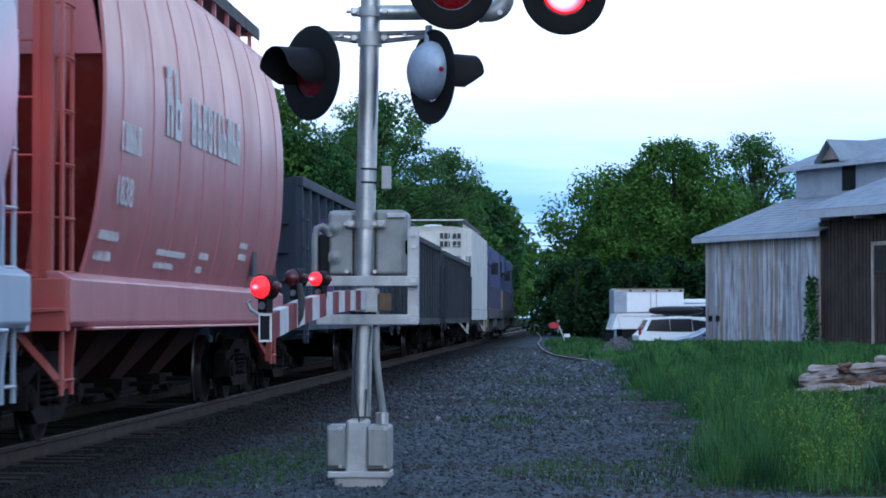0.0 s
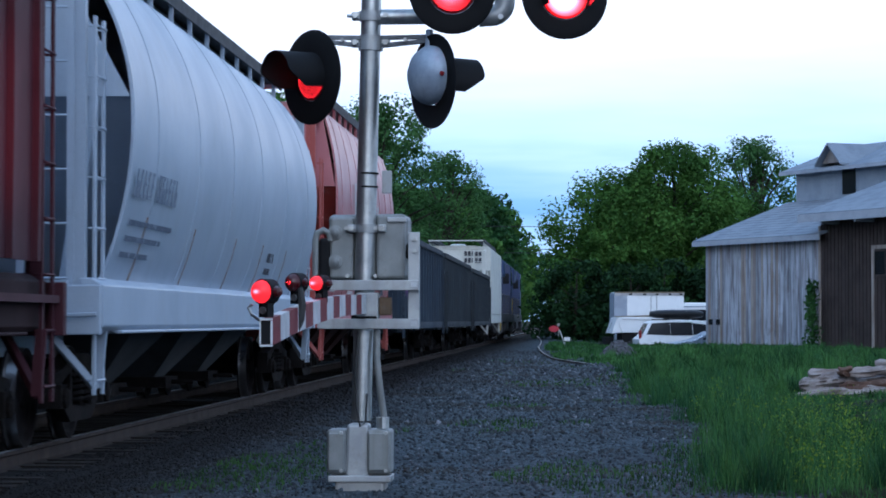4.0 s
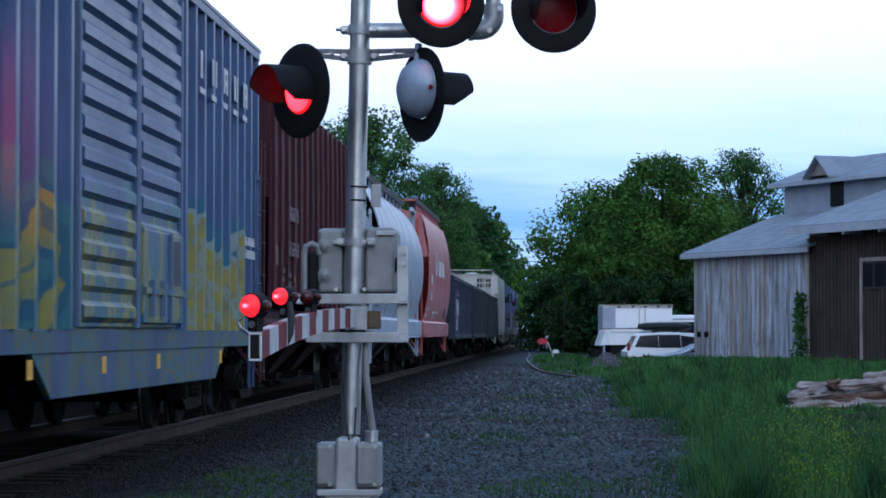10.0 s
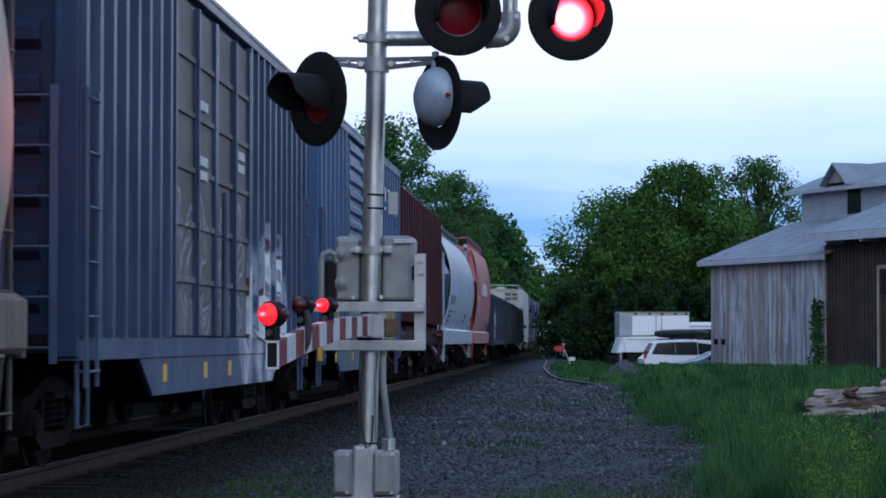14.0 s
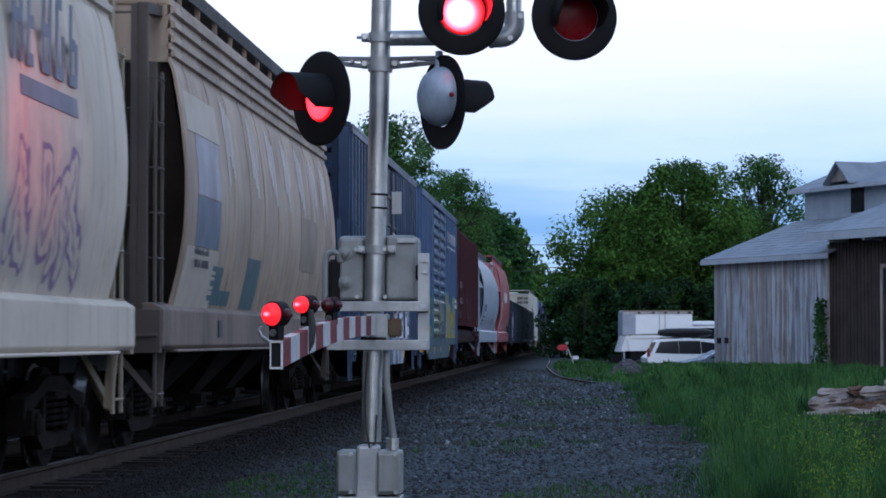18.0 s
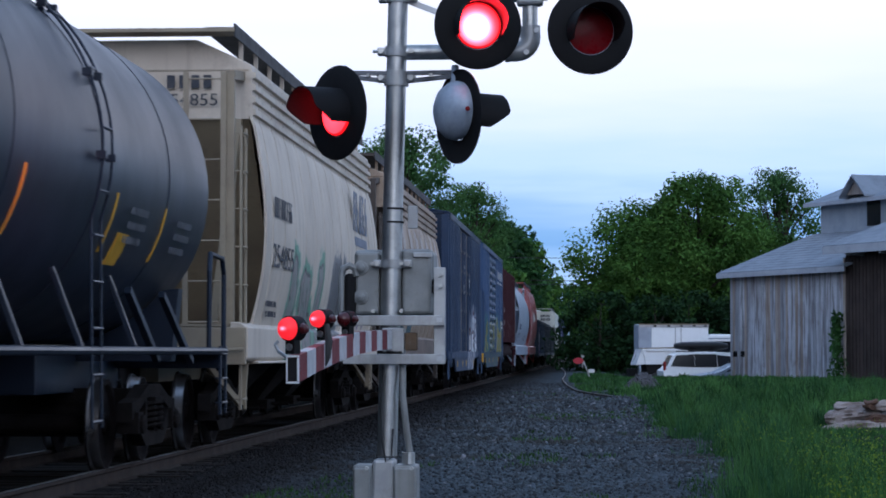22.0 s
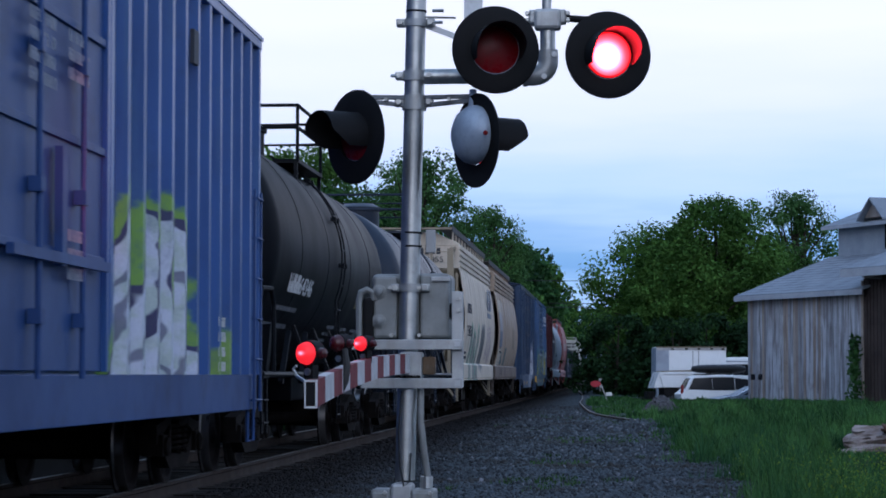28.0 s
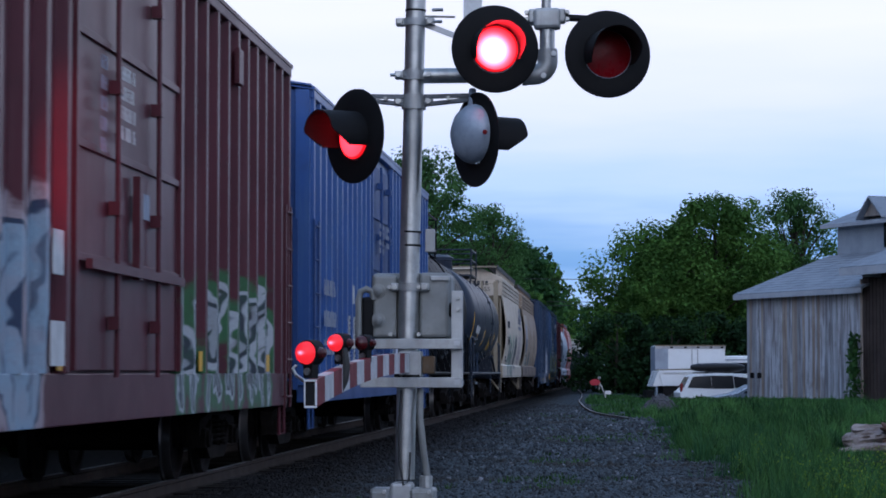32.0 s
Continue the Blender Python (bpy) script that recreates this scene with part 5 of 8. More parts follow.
d1, half = boxcar("bright blue ribbed box car with white and green graffiti", -138.0, -118.0, BLUE_C, BLUE_C_DOOR, 0.62, ((-2.0, 1.45),), None, 0.0, 4.6, low=0.74, end_mat=BLUE_C_DOOR)
dd = plug_door(d1, -1.9, 1.35, BLUE_C_DOOR, BLUE_C, rows=4, style="panel")
door_gear(dd, -1.9, 1.35, BLUE_C_DOOR)
part("number_board", Shape().box(1.63, 1.67, 4.88, 5.12, 3.84, 4.14), DARK_INK, d1)
bars("stencil", d1, 1.69, -1.2, 3.36, 0.72, 0.08, DIM_INK, 4, seed=121)
bars("stencil", d1, 1.69, -0.1, 3.36, 0.62, 0.08, DIM_INK, 3, seed=122)
bars("stencil", d1, 1.69, -0.1, 2.0, 0.55, 0.08, DIM_INK, 3, seed=126)
bars("car_mark", d1, 1.66, -8.1, 2.10, 1.2, 0.20, DIM_INK, 1, seed=123)
bars("car_number", d1, 1.66, -8.1, 1.70, 1.35, 0.20, DIM_INK, 1, seed=124)
bars("stencil", d1, 1.66, -8.1, 1.46, 1.1, 0.07, DIM_INK, 2, seed=125)
for k in range(4):
    strip = part("strap_track", Shape().box(1.645, 1.66, -5.20 + k * 0.66, -5.05 + k * 0.66, 1.26, 1.9), GALV, d1, "bright steel strap track")
    for q in range(8):
        part("slot", Shape().box(1.66, 1.664, -5.15 + k * 0.66, -5.10 + k * 0.66, 1.29 + q * 0.075, 1.33 + q * 0.075), DARK_INK, strip)
part("white_tag", Shape().box(1.645, 1.652, -4.64, -4.45, 2.08, 2.34), INK, d1, "white paper tag")
part("white_tag", Shape().box(1.645, 1.652, -6.25, -6.05, 1.2, 1.34), INK, d1, "white paper tag")
bars("stencil", d1, 1.64, 6.45, 1.55, 0.4, 0.09, INK, 4, seed=131)

e1, half = boxcar("red-brown ribbed box car covered with graffiti", -157.8, -138.3, BROWN_D, BROWN_D, 0.62, ((-2.4, 1.85),), None, 0.0, 4.6, low=0.74)
dd = plug_door(e1, -2.3, 1.75, BROWN_D, BROWN_D, rows=4, style="panel")
door_gear(dd, -2.3, 1.75, BROWN_D)
part("number_board", Shape().box(1.63, 1.68, 4.78, 5.05, 3.95, 4.3), BROWN_D, e1, bevel=0.006)
bars("stencil", e1, 1.69, -1.1, 3.3, 0.62, 0.10, INK, 4, seed=141)
bars("stencil", e1, 1.69, -1.7, 3.3, 0.22, 0.10, DIM_INK, 5, seed=142)
part("white_tag", Shape().box(1.66, 1.668, -3.05, -2.75, 1.76, 2.06), INK, e1, "white paper tag")
part("white_tag", Shape().box(1.66, 1.668, -3.1, -2.7, 1.15, 1.45), INK, e1, "torn white paper tag")
part("white_tag", Shape().box(1.69, 1.698, -0.3, 0.1, 2.3, 2.5), DIM_INK, e1, "dusty paper tag")
for y in (-2.6, 3.0, 7.2):
    part("reflector", Shape().box(1.615, 1.622, y - 0.12, y + 0.12, 1.12, 1.3), YELLOW, e1)


# ---- ground, track, road ----
def ground_material():
    m, nt, bsdf = nodes_of("gravel_and_earth")
    vec = nt.nodes.new("ShaderNodeTexCoord").outputs["Object"]
    v1 = add_node(nt, "ShaderNodeTexVoronoi", Scale=24.0)
    nt.links.new(vec, v1.inputs["Vector"])
    v2 = add_node(nt, "ShaderNodeTexVoronoi", Scale=11.0)
    nt.links.new(vec, v2.inputs["Vector"])
    sepc = nt.nodes.new("ShaderNodeSeparateColor")
    nt.links.new(v1.outputs["Color"], sepc.inputs[0])
    stone = mix_node(nt, sepc.outputs[0], (0.024, 0.032, 0.038), (0.100, 0.124, 0.142))
    broad = noise_node(nt, vec, 0.5, 6.0)
    stone = mix_node(nt, ramp_node(nt, broad, 0.45, 0.65), stone, (0.046, 0.056, 0.064))
    fine = noise_node(nt, vec, 9.0, 6.0)
    stone = mix_node(nt, math_node(nt, "MULTIPLY", ramp_node(nt, fine, 0.5, 0.7), 0.5), stone, (0.05, 0.047, 0.045))
    sep = nt.nodes.new("ShaderNodeSeparateXYZ")
    nt.links.new(vec, sep.inputs[0])
    wig = math_node(nt, "MULTIPLY", math_node(nt, "SUBTRACT", noise_node(nt, vec, 0.35, 5.0), 0.5), 4.0)
    gx = ramp_node(nt, math_node(nt, "ADD", sep.outputs["X"], wig), 0.9, 1.6)
    earth = mix_node(nt, fine, (0.012, 0.017, 0.008), (0.022, 0.024, 0.013))
    # far side set to dark earth so the gap under the cars reads dark
    gx = math_node(nt, "MAXIMUM", gx, ramp_node(nt, sep.outputs["X"], -7.1, -7.6))
    c = mix_node(nt, gx, stone, earth)
    # darker towards the track: grime, plus the train's shade put into the colour
    grime_shade = ramp_node(nt, math_node(nt, "ABSOLUTE", math_node(nt, "ADD", sep.outputs["X"], 5.4)), 4.3, 1.9)
    c = mix_node(nt, math_node(nt, "MULTIPLY", grime_shade, 0.95), c, (0.013, 0.011, 0.010))
    nt.links.new(c, bsdf.inputs["Base Color"])
    bsdf.inputs["Roughness"].default_value = 0.95
    bsdf.inputs["Specular IOR Level"].default_value = 0.06
    h = math_node(nt, "ADD", math_node(nt, "MULTIPLY", v1.outputs["Distance"], -1.0), math_node(nt, "MULTIPLY", v2.outputs["Distance"], -1.0))
    bump_to(nt, bsdf, h, 0.8, 0.04)
    return m


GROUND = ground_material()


def ground_height(x, y):
    d = abs(x - TRACK)
    z = 0.03 + 0.03 * noise.noise(Vector((x * 0.25, y * 0.25, 0))) + 0.015 * noise.noise(Vector((x * 1.1, y * 1.1, 3)))
    k = min(1.0, max(0.0, (d - 1.5) / 1.3))
    z = -0.15 * (1 - k) + z * k
    if y > 102.5 and x > 0.3:
        z -= 0.8 * min(1.0, (y - 102.5) / 6) * min(1.0, (x - 0.3) / 1.0)
    if x > 1.2:
        z += 0.06 * min(1.0, (x - 1.2) / 2.5)
    if y < 12.9 or (y < 14.6 and x > -0.6):
        z = min(z, 0.02) if abs(x - TRACK) > 2.5 else z
    return z


def ground():
    xs = [-3000, -900, -300, -100, -50, -30, -20, -14] + [-11 + 0.3 * i for i in range(58)] + [7, 8, 10, 13, 17, 24, 40, 80, 200, 900, 3000]
    ys = [-1500, -400, -180, -60, -20, 0, 6, 10, 11.5] + [12.4 + 0.3 * i for i in range(60)] + [30.5 + 1.0 * i for i in range(40)] + [75, 85, 95, 101, 103, 106, 110, 120, 150, 200, 300, 500, 900, 4500]
    s = Shape()
    s.v = [(x, y, ground_height(x, y) if abs(x) < 60 and 0 < y < 300 else (-0.15 if abs(x - TRACK) < 1.5 else 0.0)) for y in ys for x in xs]
    n = len(xs)
    s.f = [(j * n + i, j * n + i + 1, (j + 1) * n + i + 1, (j + 1) * n + i) for j in range(len(ys) - 1) for i in range(n - 1)]
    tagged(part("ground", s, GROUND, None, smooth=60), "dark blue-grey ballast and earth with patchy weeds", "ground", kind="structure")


ground()

ASPHALT = surface("worn_asphalt", (0.055, 0.056, 0.06), (0.045, 0.045, 0.05), 1.2, 0.85, 0.0, 0.35, (0.09, 0.09, 0.09), 0.3, fine=120)
LINE = surface("worn_white_road_paint", (0.6, 0.6, 0.58), (0.45, 0.45, 0.44), 3.0, 0.7, 0.0, 0.1, (0.1, 0.1, 0.1), 0.5)
EDGE = [(-3.6, 11.6), (-1.5, 12.5), (-0.5, 12.88), (0.0, 13.1), (0.7, 13.62), (1.3, 13.88), (2.5, 14.0), (6, 14.05), (60, 14.1)]
road = Shape().prism([(-3.6, 2.0)] + EDGE + [(60, 2.0)], -0.2, 0.05, "z")
road_ob = tagged(part("road", road, ASPHALT), "worn grey asphalt road up to the rails", "road", kind="structure")


line = [(0.45, 13.12), (0.9, 13.42), (1.4, 13.6), (2.5, 13.7), (6, 13.74), (30, 13.78)]
strip = Shape()
for (xa, ya), (xb, yb) in zip(line, line[1:]):
    strip.add([(xa, ya, 0.054), (xb, yb, 0.054), (xb, yb - 0.11, 0.054), (xa, ya - 0.11, 0.054), (xa, ya, 0.045), (xb, yb, 0.045), (xb, yb - 0.11, 0.045), (xa, ya - 0.11, 0.045)],
              [(0, 1, 2, 3), (7, 6, 5, 4), (0, 4, 5, 1), (1, 5, 6, 2), (2, 6, 7, 3), (3, 7, 4, 0)])
part("edge_line", strip, LINE, road_ob, "worn white painted line")


def rail_shape(x, y0, y1):
    prof = [(-0.07, -0.17), (0.07, -0.17), (0.07, -0.155), (0.012, -0.13), (0.010, -0.045), (0.036, -0.03), (0.036, -0.004), (0.028, 0.0), (-0.028, 0.0), (-0.036, -0.004), (-0.036, -0.03), (-0.010, -0.045), (-0.012, -0.13), (-0.07, -0.155)]
    return Shape().prism([(x + a, b) for a, b in prof], y0, y1)


track = tagged(thing("railway_track", "", ""), "straight main track of worn rusty rails in ballast", "track", kind="structure")
for x in (TRACK - 0.755, TRACK + 0.755):
    part("rail", rail_shape(x, -200, 900), RAIL, track, "rusty rail with a worn head")
    part("rail_head", Shape().box(x - 0.022, x + 0.022, -200, 900, -0.001, 0.003), RAIL_TOP, track)
TIE_ME = mesh_of("tie", Shape().box(-1.28, 1.28, -0.11, 0.11, -0.30, -0.145), TIE)
for i in range(150):
    t = part("tie", TIE_ME, None, track)
    t.location = (TRACK + random.uniform(-0.03, 0.03), 13.2 + i * 0.5, random.uniform(-0.01, 0.01))


# a siding that leaves to the right, its rail kinked and half buried
def siding():
    ob = tagged(thing("siding_track", "", ""), "rusty bent siding rail half buried in weeds", "track", kind="structure")
    near = [(-4.6, 253, 0.03), (-3.9, 217, 0.03), (-2.7, 160, 0.03), (-1.95, 127, 0.03), (-1.62, 106, 0.03), (-1.5, 92, 0.03), (-1.22, 80, 0.04), (-0.94, 70.6, 0.04), (-0.54, 62, 0.05), (0.36, 54.8, 0.04)]
    far = [(-4.5, 253, 0.03), (-2.4, 190, 0.03), (-0.76, 143, 0.03), (-0.35, 128, 0.02)]
    for pts in (near, far):
        pts = smooth_profile(pts, 4)
        s = Shape()
        for a, b in zip(pts, pts[1:]):
            s.beam(a, b, 0.07, 0.10)
        part("rail", s, RAIL, ob)
        part("rail_head", Shape().tube([(x, y, z + 0.052) for x, y, z in pts], 0.012, 5), RAIL_TOP, ob)
    return ob


siding()


# ---- the crossing signal ----
DOME = surface("dome_paint", (0.36, 0.42, 0.50), (0.22, 0.27, 0.34), 5.0, 0.5, 0.15, 0.15, (0.10, 0.12, 0.15), 0.35)
ARM_IRON = surface("arm_iron", (0.13, 0.14, 0.155), (0.07, 0.075, 0.085), 9.0, 0.6, 0.2, 0.2, (0.2, 0.2, 0.2), 0.3)
FLASHERS = []
SIGNAL_Y = 14.9


def sig(x, y, depth=SIGNAL_Y):
    """A place on the signal's plane, from its offsets in the drawing of the signal."""
    k = depth / 4335.0
    return Vector(((x - 1101) * k, depth, 1.06 + (673 - y) * k))


signal = thing("crossing_signal", "galvanised level-crossing signal with round black lamp heads and gate mechanism", "crossing signal", at=(0, 0, 0))
base = sig(716, 848)
top = sig(741, -235)
part("mast", Shape().tube([base, top], 0.061, 24), GALV, signal, smooth=40)
axis = (top - base).normalized()


def clamp(y28, h, r=0.075, mat=ALU, depth=0.0):
    p = sig(735 - (y28 - 30) * 0.0194, y28)
    return Shape().tube([p - axis * h / 2, p + axis * h / 2], r, 20)


for y in (14, 410, 434):
    part("band", clamp(y, 0.012, 0.064), BLACK_MATT, signal, smooth=40)
for y, h in ((130, 0.06), (178, 0.09), (508, 0.05), (35, 0.045)):
    part("clamp", clamp(y, h), ALU, signal, smooth=40)
for y in (130, 178, 508, 35):
    for sx in (-1, 1):
        p = sig(735 - (y - 30) * 0.0194 + sx * 27, y)
        part("clamp_lug", Shape().box(p.x - 0.026, p.x + 0.026, p.y - 0.04, p.y + 0.03, p.z - 0.024, p.z + 0.024), ALU, signal, bevel=0.008)
        part("bolt", Shape().tube([p + Vector((0, -0.075, 0)), p + Vector((0, -0.02, 0))], 0.018, 6), GALV, signal)
p = sig(761, 425)
part("tag_plate", Shape().box(p.x - 0.03, p.x + 0.03, p.y, p.y + 0.03, p.z - 0.07, p.z + 0.07), ALU, signal, bevel=0.005)

# a narrow white board high on the mast
p = sig(837, 28)
part("sign_board", Shape().box(p.x - 0.057, p.x + 0.057, p.y + 0.02, p.y + 0.032, p.z, p.z + 0.75), WHITE_STEEL, signal, "narrow white board")
part("board_bracket", Shape().beam(sig(745, -60), sig(850, -60), 0.03, 0.04), GALV, signal)
part("bracket", Shape().beam(sig(740, 24), sig(806, 26), 0.012, 0.012), CASE, signal)
part("bracket", Shape().beam(sig(745, 36), sig(812, 62), 0.02, 0.034), WHITE_STEEL, signal)

# cantilever pipe and the elbow that carries the front pair of lamps
e0, e1_ = sig(735, 131), sig(946, 131)
pts = [e0, e1_]
for i in range(1, 7):
    a = i / 6 * math.pi / 2
    pts.append(e1_ + Vector((0.085 * math.sin(a), 0, 0.085 * (1 - math.cos(a)))))
pts.append(sig(970, 40))
part("cross_pipe", Shape().tube([e0, e1_], 0.047, 18), GALV, signal, smooth=50)
part("elbow", Shape().tube([sig(930, 131)] + pts[1:-1] + [sig(970, 86)], 0.062, 20), ALU, signal, "grey cast elbow", smooth=50)
part("elbow_collar", Shape().tube([sig(926, 131), sig(934, 131)], 0.066, 20), ALU, signal, smooth=40)
part("riser_pipe", Shape().tube([sig(970, 100), sig(970, 40)], 0.047, 18), GALV, signal, smooth=50)
for x, y in ((964, 134), (982, 95)):
    part("bolt", Shape().tube([sig(x, y) + Vector((0, -0.065, 0)), sig(x, y) + Vector((0, -0.035, 0))], 0.017, 8), WHITE_STEEL, signal)
p = sig(970, 30)
part("junction_box", Shape().box(p.x - 0.082, p.x + 0.082, p.y - 0.08, p.y + 0.05, p.z - 0.07, p.z + 0.055), ALU, signal, bevel=0.02)
for sx in (-1, 1):
    part("box_flange", Shape().box(p.x + sx * 0.092 - 0.022, p.x + sx * 0.092 + 0.022, p.y - 0.06, p.y + 0.03, p.z - 0.035, p.z + 0.052), ALU, signal, bevel=0.012)
    for dz in (-0.012, 0.03):
        part("flange_bolt", Shape().tube([p + Vector((sx * 0.125, -0.07, dz)), p + Vector((sx * 0.125, 0.0, dz))], 0.013, 6), GALV, signal)
part("lamp_arm", Shape().tube([sig(905, 40), sig(960, 32)], 0.03, 10), GALV, signal, smooth=40)
part("lamp_arm", Shape().tube([sig(985, 28), sig(1060, 33)], 0.022, 10), BLACK_MATT, signal, smooth=40)
part("mast_stub", Shape().tube([sig(968, 20), sig(970, -60)], 0.03, 10), GALV, signal, smooth=40)


def lamp_head(centre, turn, radius, lit_first, pitch=0.0, core=None, rise=0.0):
    """A round-backed flashing lamp. Its face looks along -y turned by the angle; its bulb disc comes forward through the lens to flash."""
    m = Matrix.Translation(centre) @ pose(0, 0, 0, pitch, 0, turn)
    head = thing("flashing_lamp", "round black flashing lamp head with hood and red lens", "signal lamp", "lamps of the crossing signal", at=m)
    ring = Shape().lathe([(0.146, 0.0), (0.150, 0.014), (radius - 0.03, 0.016), (radius, 0.004), (radius, -0.002), (radius - 0.03, 0.008), (0.150, 0.006), (0.146, 0.0)], 48, pose(0, 0, 0, 90, 0, 0))
    ring.f = ring.f[:-2]
    part("background_disc", ring, BLACK_MATT, head, smooth=50)
    # hood: a tube cut away below
    hood = Shape()
    n, r, length = 28, 0.150, 0.28
    vs, fs = [], []
    for i in range(n + 1):
        a = radians(-26 + 232 * i / n)
        cut = length * (1.0 if 10 < math.degrees(a) < 170 else max(0.50, 1.0 - (abs(math.degrees(a) - 90) - 80) / 75))
        for rr in (r, r - 0.006):
            vs += [(rr * math.cos(a), -0.01, rr * math.sin(a)), (rr * math.cos(a), -cut, rr * math.sin(a) - 0.02 * cut)]
    for i in range(n):
        k = i * 4
        fs += [(k, k + 1, k + 5, k + 4), (k + 2, k + 6, k + 7, k + 3), (k + 1, k + 3, k + 7, k + 5), (k, k + 4, k + 6, k + 2)]
    hood.add(vs, fs)
    part("hood", hood, BLACK_MATT, head, smooth=50)
    part("housing", Shape().lathe([(0.178, 0.0), (0.181, -0.015), (0.172, -0.055), (0.142, -0.098), (0.085, -0.132), (0.01, -0.145)], 36, pose(0, 0.0, rise, 90, 0, 0)), DOME, head, "blue-grey painted domed back", smooth=50)
    part("lens", Shape().lathe([(0.144, -0.004), (0.142, 0.004), (0.11, 0.012), (0.01, 0.016)], 36, pose(0, 0, 0, 90, 0, 0)), DARK_LENS, head, "dark red lens", smooth=50)
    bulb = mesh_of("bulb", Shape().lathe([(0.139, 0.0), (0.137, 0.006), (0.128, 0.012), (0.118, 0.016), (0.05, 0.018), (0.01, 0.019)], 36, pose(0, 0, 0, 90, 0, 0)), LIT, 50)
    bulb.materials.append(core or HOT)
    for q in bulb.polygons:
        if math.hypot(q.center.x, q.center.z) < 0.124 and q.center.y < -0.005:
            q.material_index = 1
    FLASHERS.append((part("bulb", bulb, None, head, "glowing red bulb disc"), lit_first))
    return head


lamp_head(sig(877, 84, 14.7), 12, 0.266, False)
lamp_head(sig(1077, 95, 14.7), 14, 0.264, True)
lamp_head(sig(627, 238, 14.7), -47, 0.287, False, core=SIDE_LIT)
lamp_head(sig(843, 246, 14.75), 122, 0.287, True, rise=0.034)
for x0, x1, stub in ((718, 648, 640), (752, 838, 838)):
    for dz in (-0.024, 0.024):
        part("arm_bar", Shape().beam(sig(x0, 176) + Vector((0, -0.02, dz)), sig(x1, 172) + Vector((0, -0.05, dz * 0.5)), 0.05, 0.024), ARM_IRON, signal)
    part("lamp_stem", Shape().tube([sig(stub, 156) + Vector((0, -0.06, 0)), sig(stub, 158) + Vector((0, -0.06, 0)), sig(stub, 178) + Vector((0, -0.07, 0)), sig(stub, 192) + Vector((0, -0.07, 0))], [0.014, 0.023, 0.025, 0.034], 14), DOME, signal, smooth=50)
    part("arm_bolt", Shape().tube([sig((x0 + x1) / 2, 174) + Vector((0, -0.09, 0)), sig((x0 + x1) / 2, 174)], 0.012, 6), GALV, signal)
for y, dx in ((130, -30), (14, 30), (35, 28)):
    p = sig(735 + dx, y)
    part("clamp_bolt", Shape().tube([p + Vector((-0.05 if dx < 0 else 0.0, -0.03, 0)), p + Vector((0.02 if dx < 0 else 0.07, -0.03, 0))], 0.011, 6), GALV, signal)
part("side_lens", Shape().lathe([(0.016, 0), (0.014, 0.012), (0.002, 0.014)], 12, Matrix.Translation(sig(859, 232, 14.55)) @ pose(0, 0, 0, 90, 0, 0)), DARK_LENS, signal)

# spot lamp added by the left hood to redden the passing cars
red_patch_data = bpy.data.lights.new("red_patch_spot", "SPOT")
red_patch_data.energy, red_patch_data.color, red_patch_data.spot_size, red_patch_data.spot_blend, red_patch_data.shadow_soft_size = 240.0, (1.0, 0.03, 0.06), radians(34), 1.0, 0.05
red_patch_spot = new("red_patch_spot", red_patch_data)
red_patch_spot.matrix_world = look((-1.98, 14.33, 2.52), (-3.81, 16.75, 2.55))

# gate mechanism
def block(name, x0, x1, y0, y1, d0, d1, mat, bevel=0.01, label="", parent=None):
    a, b = sig(x0, y1), sig(x1, y0)
    return part(name, Shape().box(a.x, b.x, SIGNAL_Y + d0, SIGNAL_Y + d1, a.z, b.z), mat, parent or signal, label, bevel=bevel)


block("gear_case", 655, 797, 482, 600, 0.06, 0.42, CASE, 0.03)
block("case_cover", 658, 702, 486, 598, 0.0, 0.07, CASE, 0.02)
block("case_cover", 742, 794, 482, 598, 0.0, 0.07, CASE, 0.02)
block("case_latch", 762, 796, 488, 497, -0.02, 0.02, ALU, 0.006)
for y in (515, 567):
    part("cover_bolt", Shape().lathe([(0.045, 0), (0.045, 0.012), (0.026, 0.016), (0.026, 0.04), (0.004, 0.05)], 12, Matrix.Translation(sig(669, y)) @ pose(0, 0, 0, 90, 0, 0)), CASE, signal, smooth=40)
for x, y in ((690, 508), (742, 508), (692, 592), (742, 592)):
    part("bolt", Shape().tube([sig(x, y) + Vector((0, -0.06, 0)), sig(x, y)], 0.013, 6), GALV, signal)
block("gate_bracket", 622, 820, 600, 618, -0.11, -0.07, ALU, 0.004)
block("gate_bracket", 640, 820, 668, 686, -0.11, -0.07, ALU, 0.004)
block("bracket_post", 800, 820, 515, 684, -0.06, 0.0, ALU, 0.004)
block("tape", 806, 816, 604, 612, -0.116, -0.11, WHITE_TAPE, 0)
block("tape", 806, 816, 672, 681, -0.116, -0.11, WHITE_TAPE, 0)
RUSTY = surface("rusty_casting", (0.16, 0.11, 0.07), (0.10, 0.07, 0.05), 8.0, 0.8, 0.3, 0.3, (0.2, 0.19, 0.17), 0.4)
block("hub", 708, 748, 622, 668, -0.10, 0.05, ALU, 0.008)
block("shaft_block", 748, 770, 630, 662, -0.06, 0.04, RUSTY, 0.01)
block("bottom_plate", 700, 746, 662, 672, -0.10, 0.08, BLACK_MATT, 0.004)
loop = [sig(634, 602), sig(634, 530), sig(637, 516), sig(648, 511), sig(658, 516), sig(661, 530)]
part("counter_arm", Shape().tube(loop, [0.021] * 6, 8), CASE, signal, smooth=40)
block("arm_pivot", 640, 660, 525, 600, -0.02, 0.06, BLACK_MATT, 0.02)
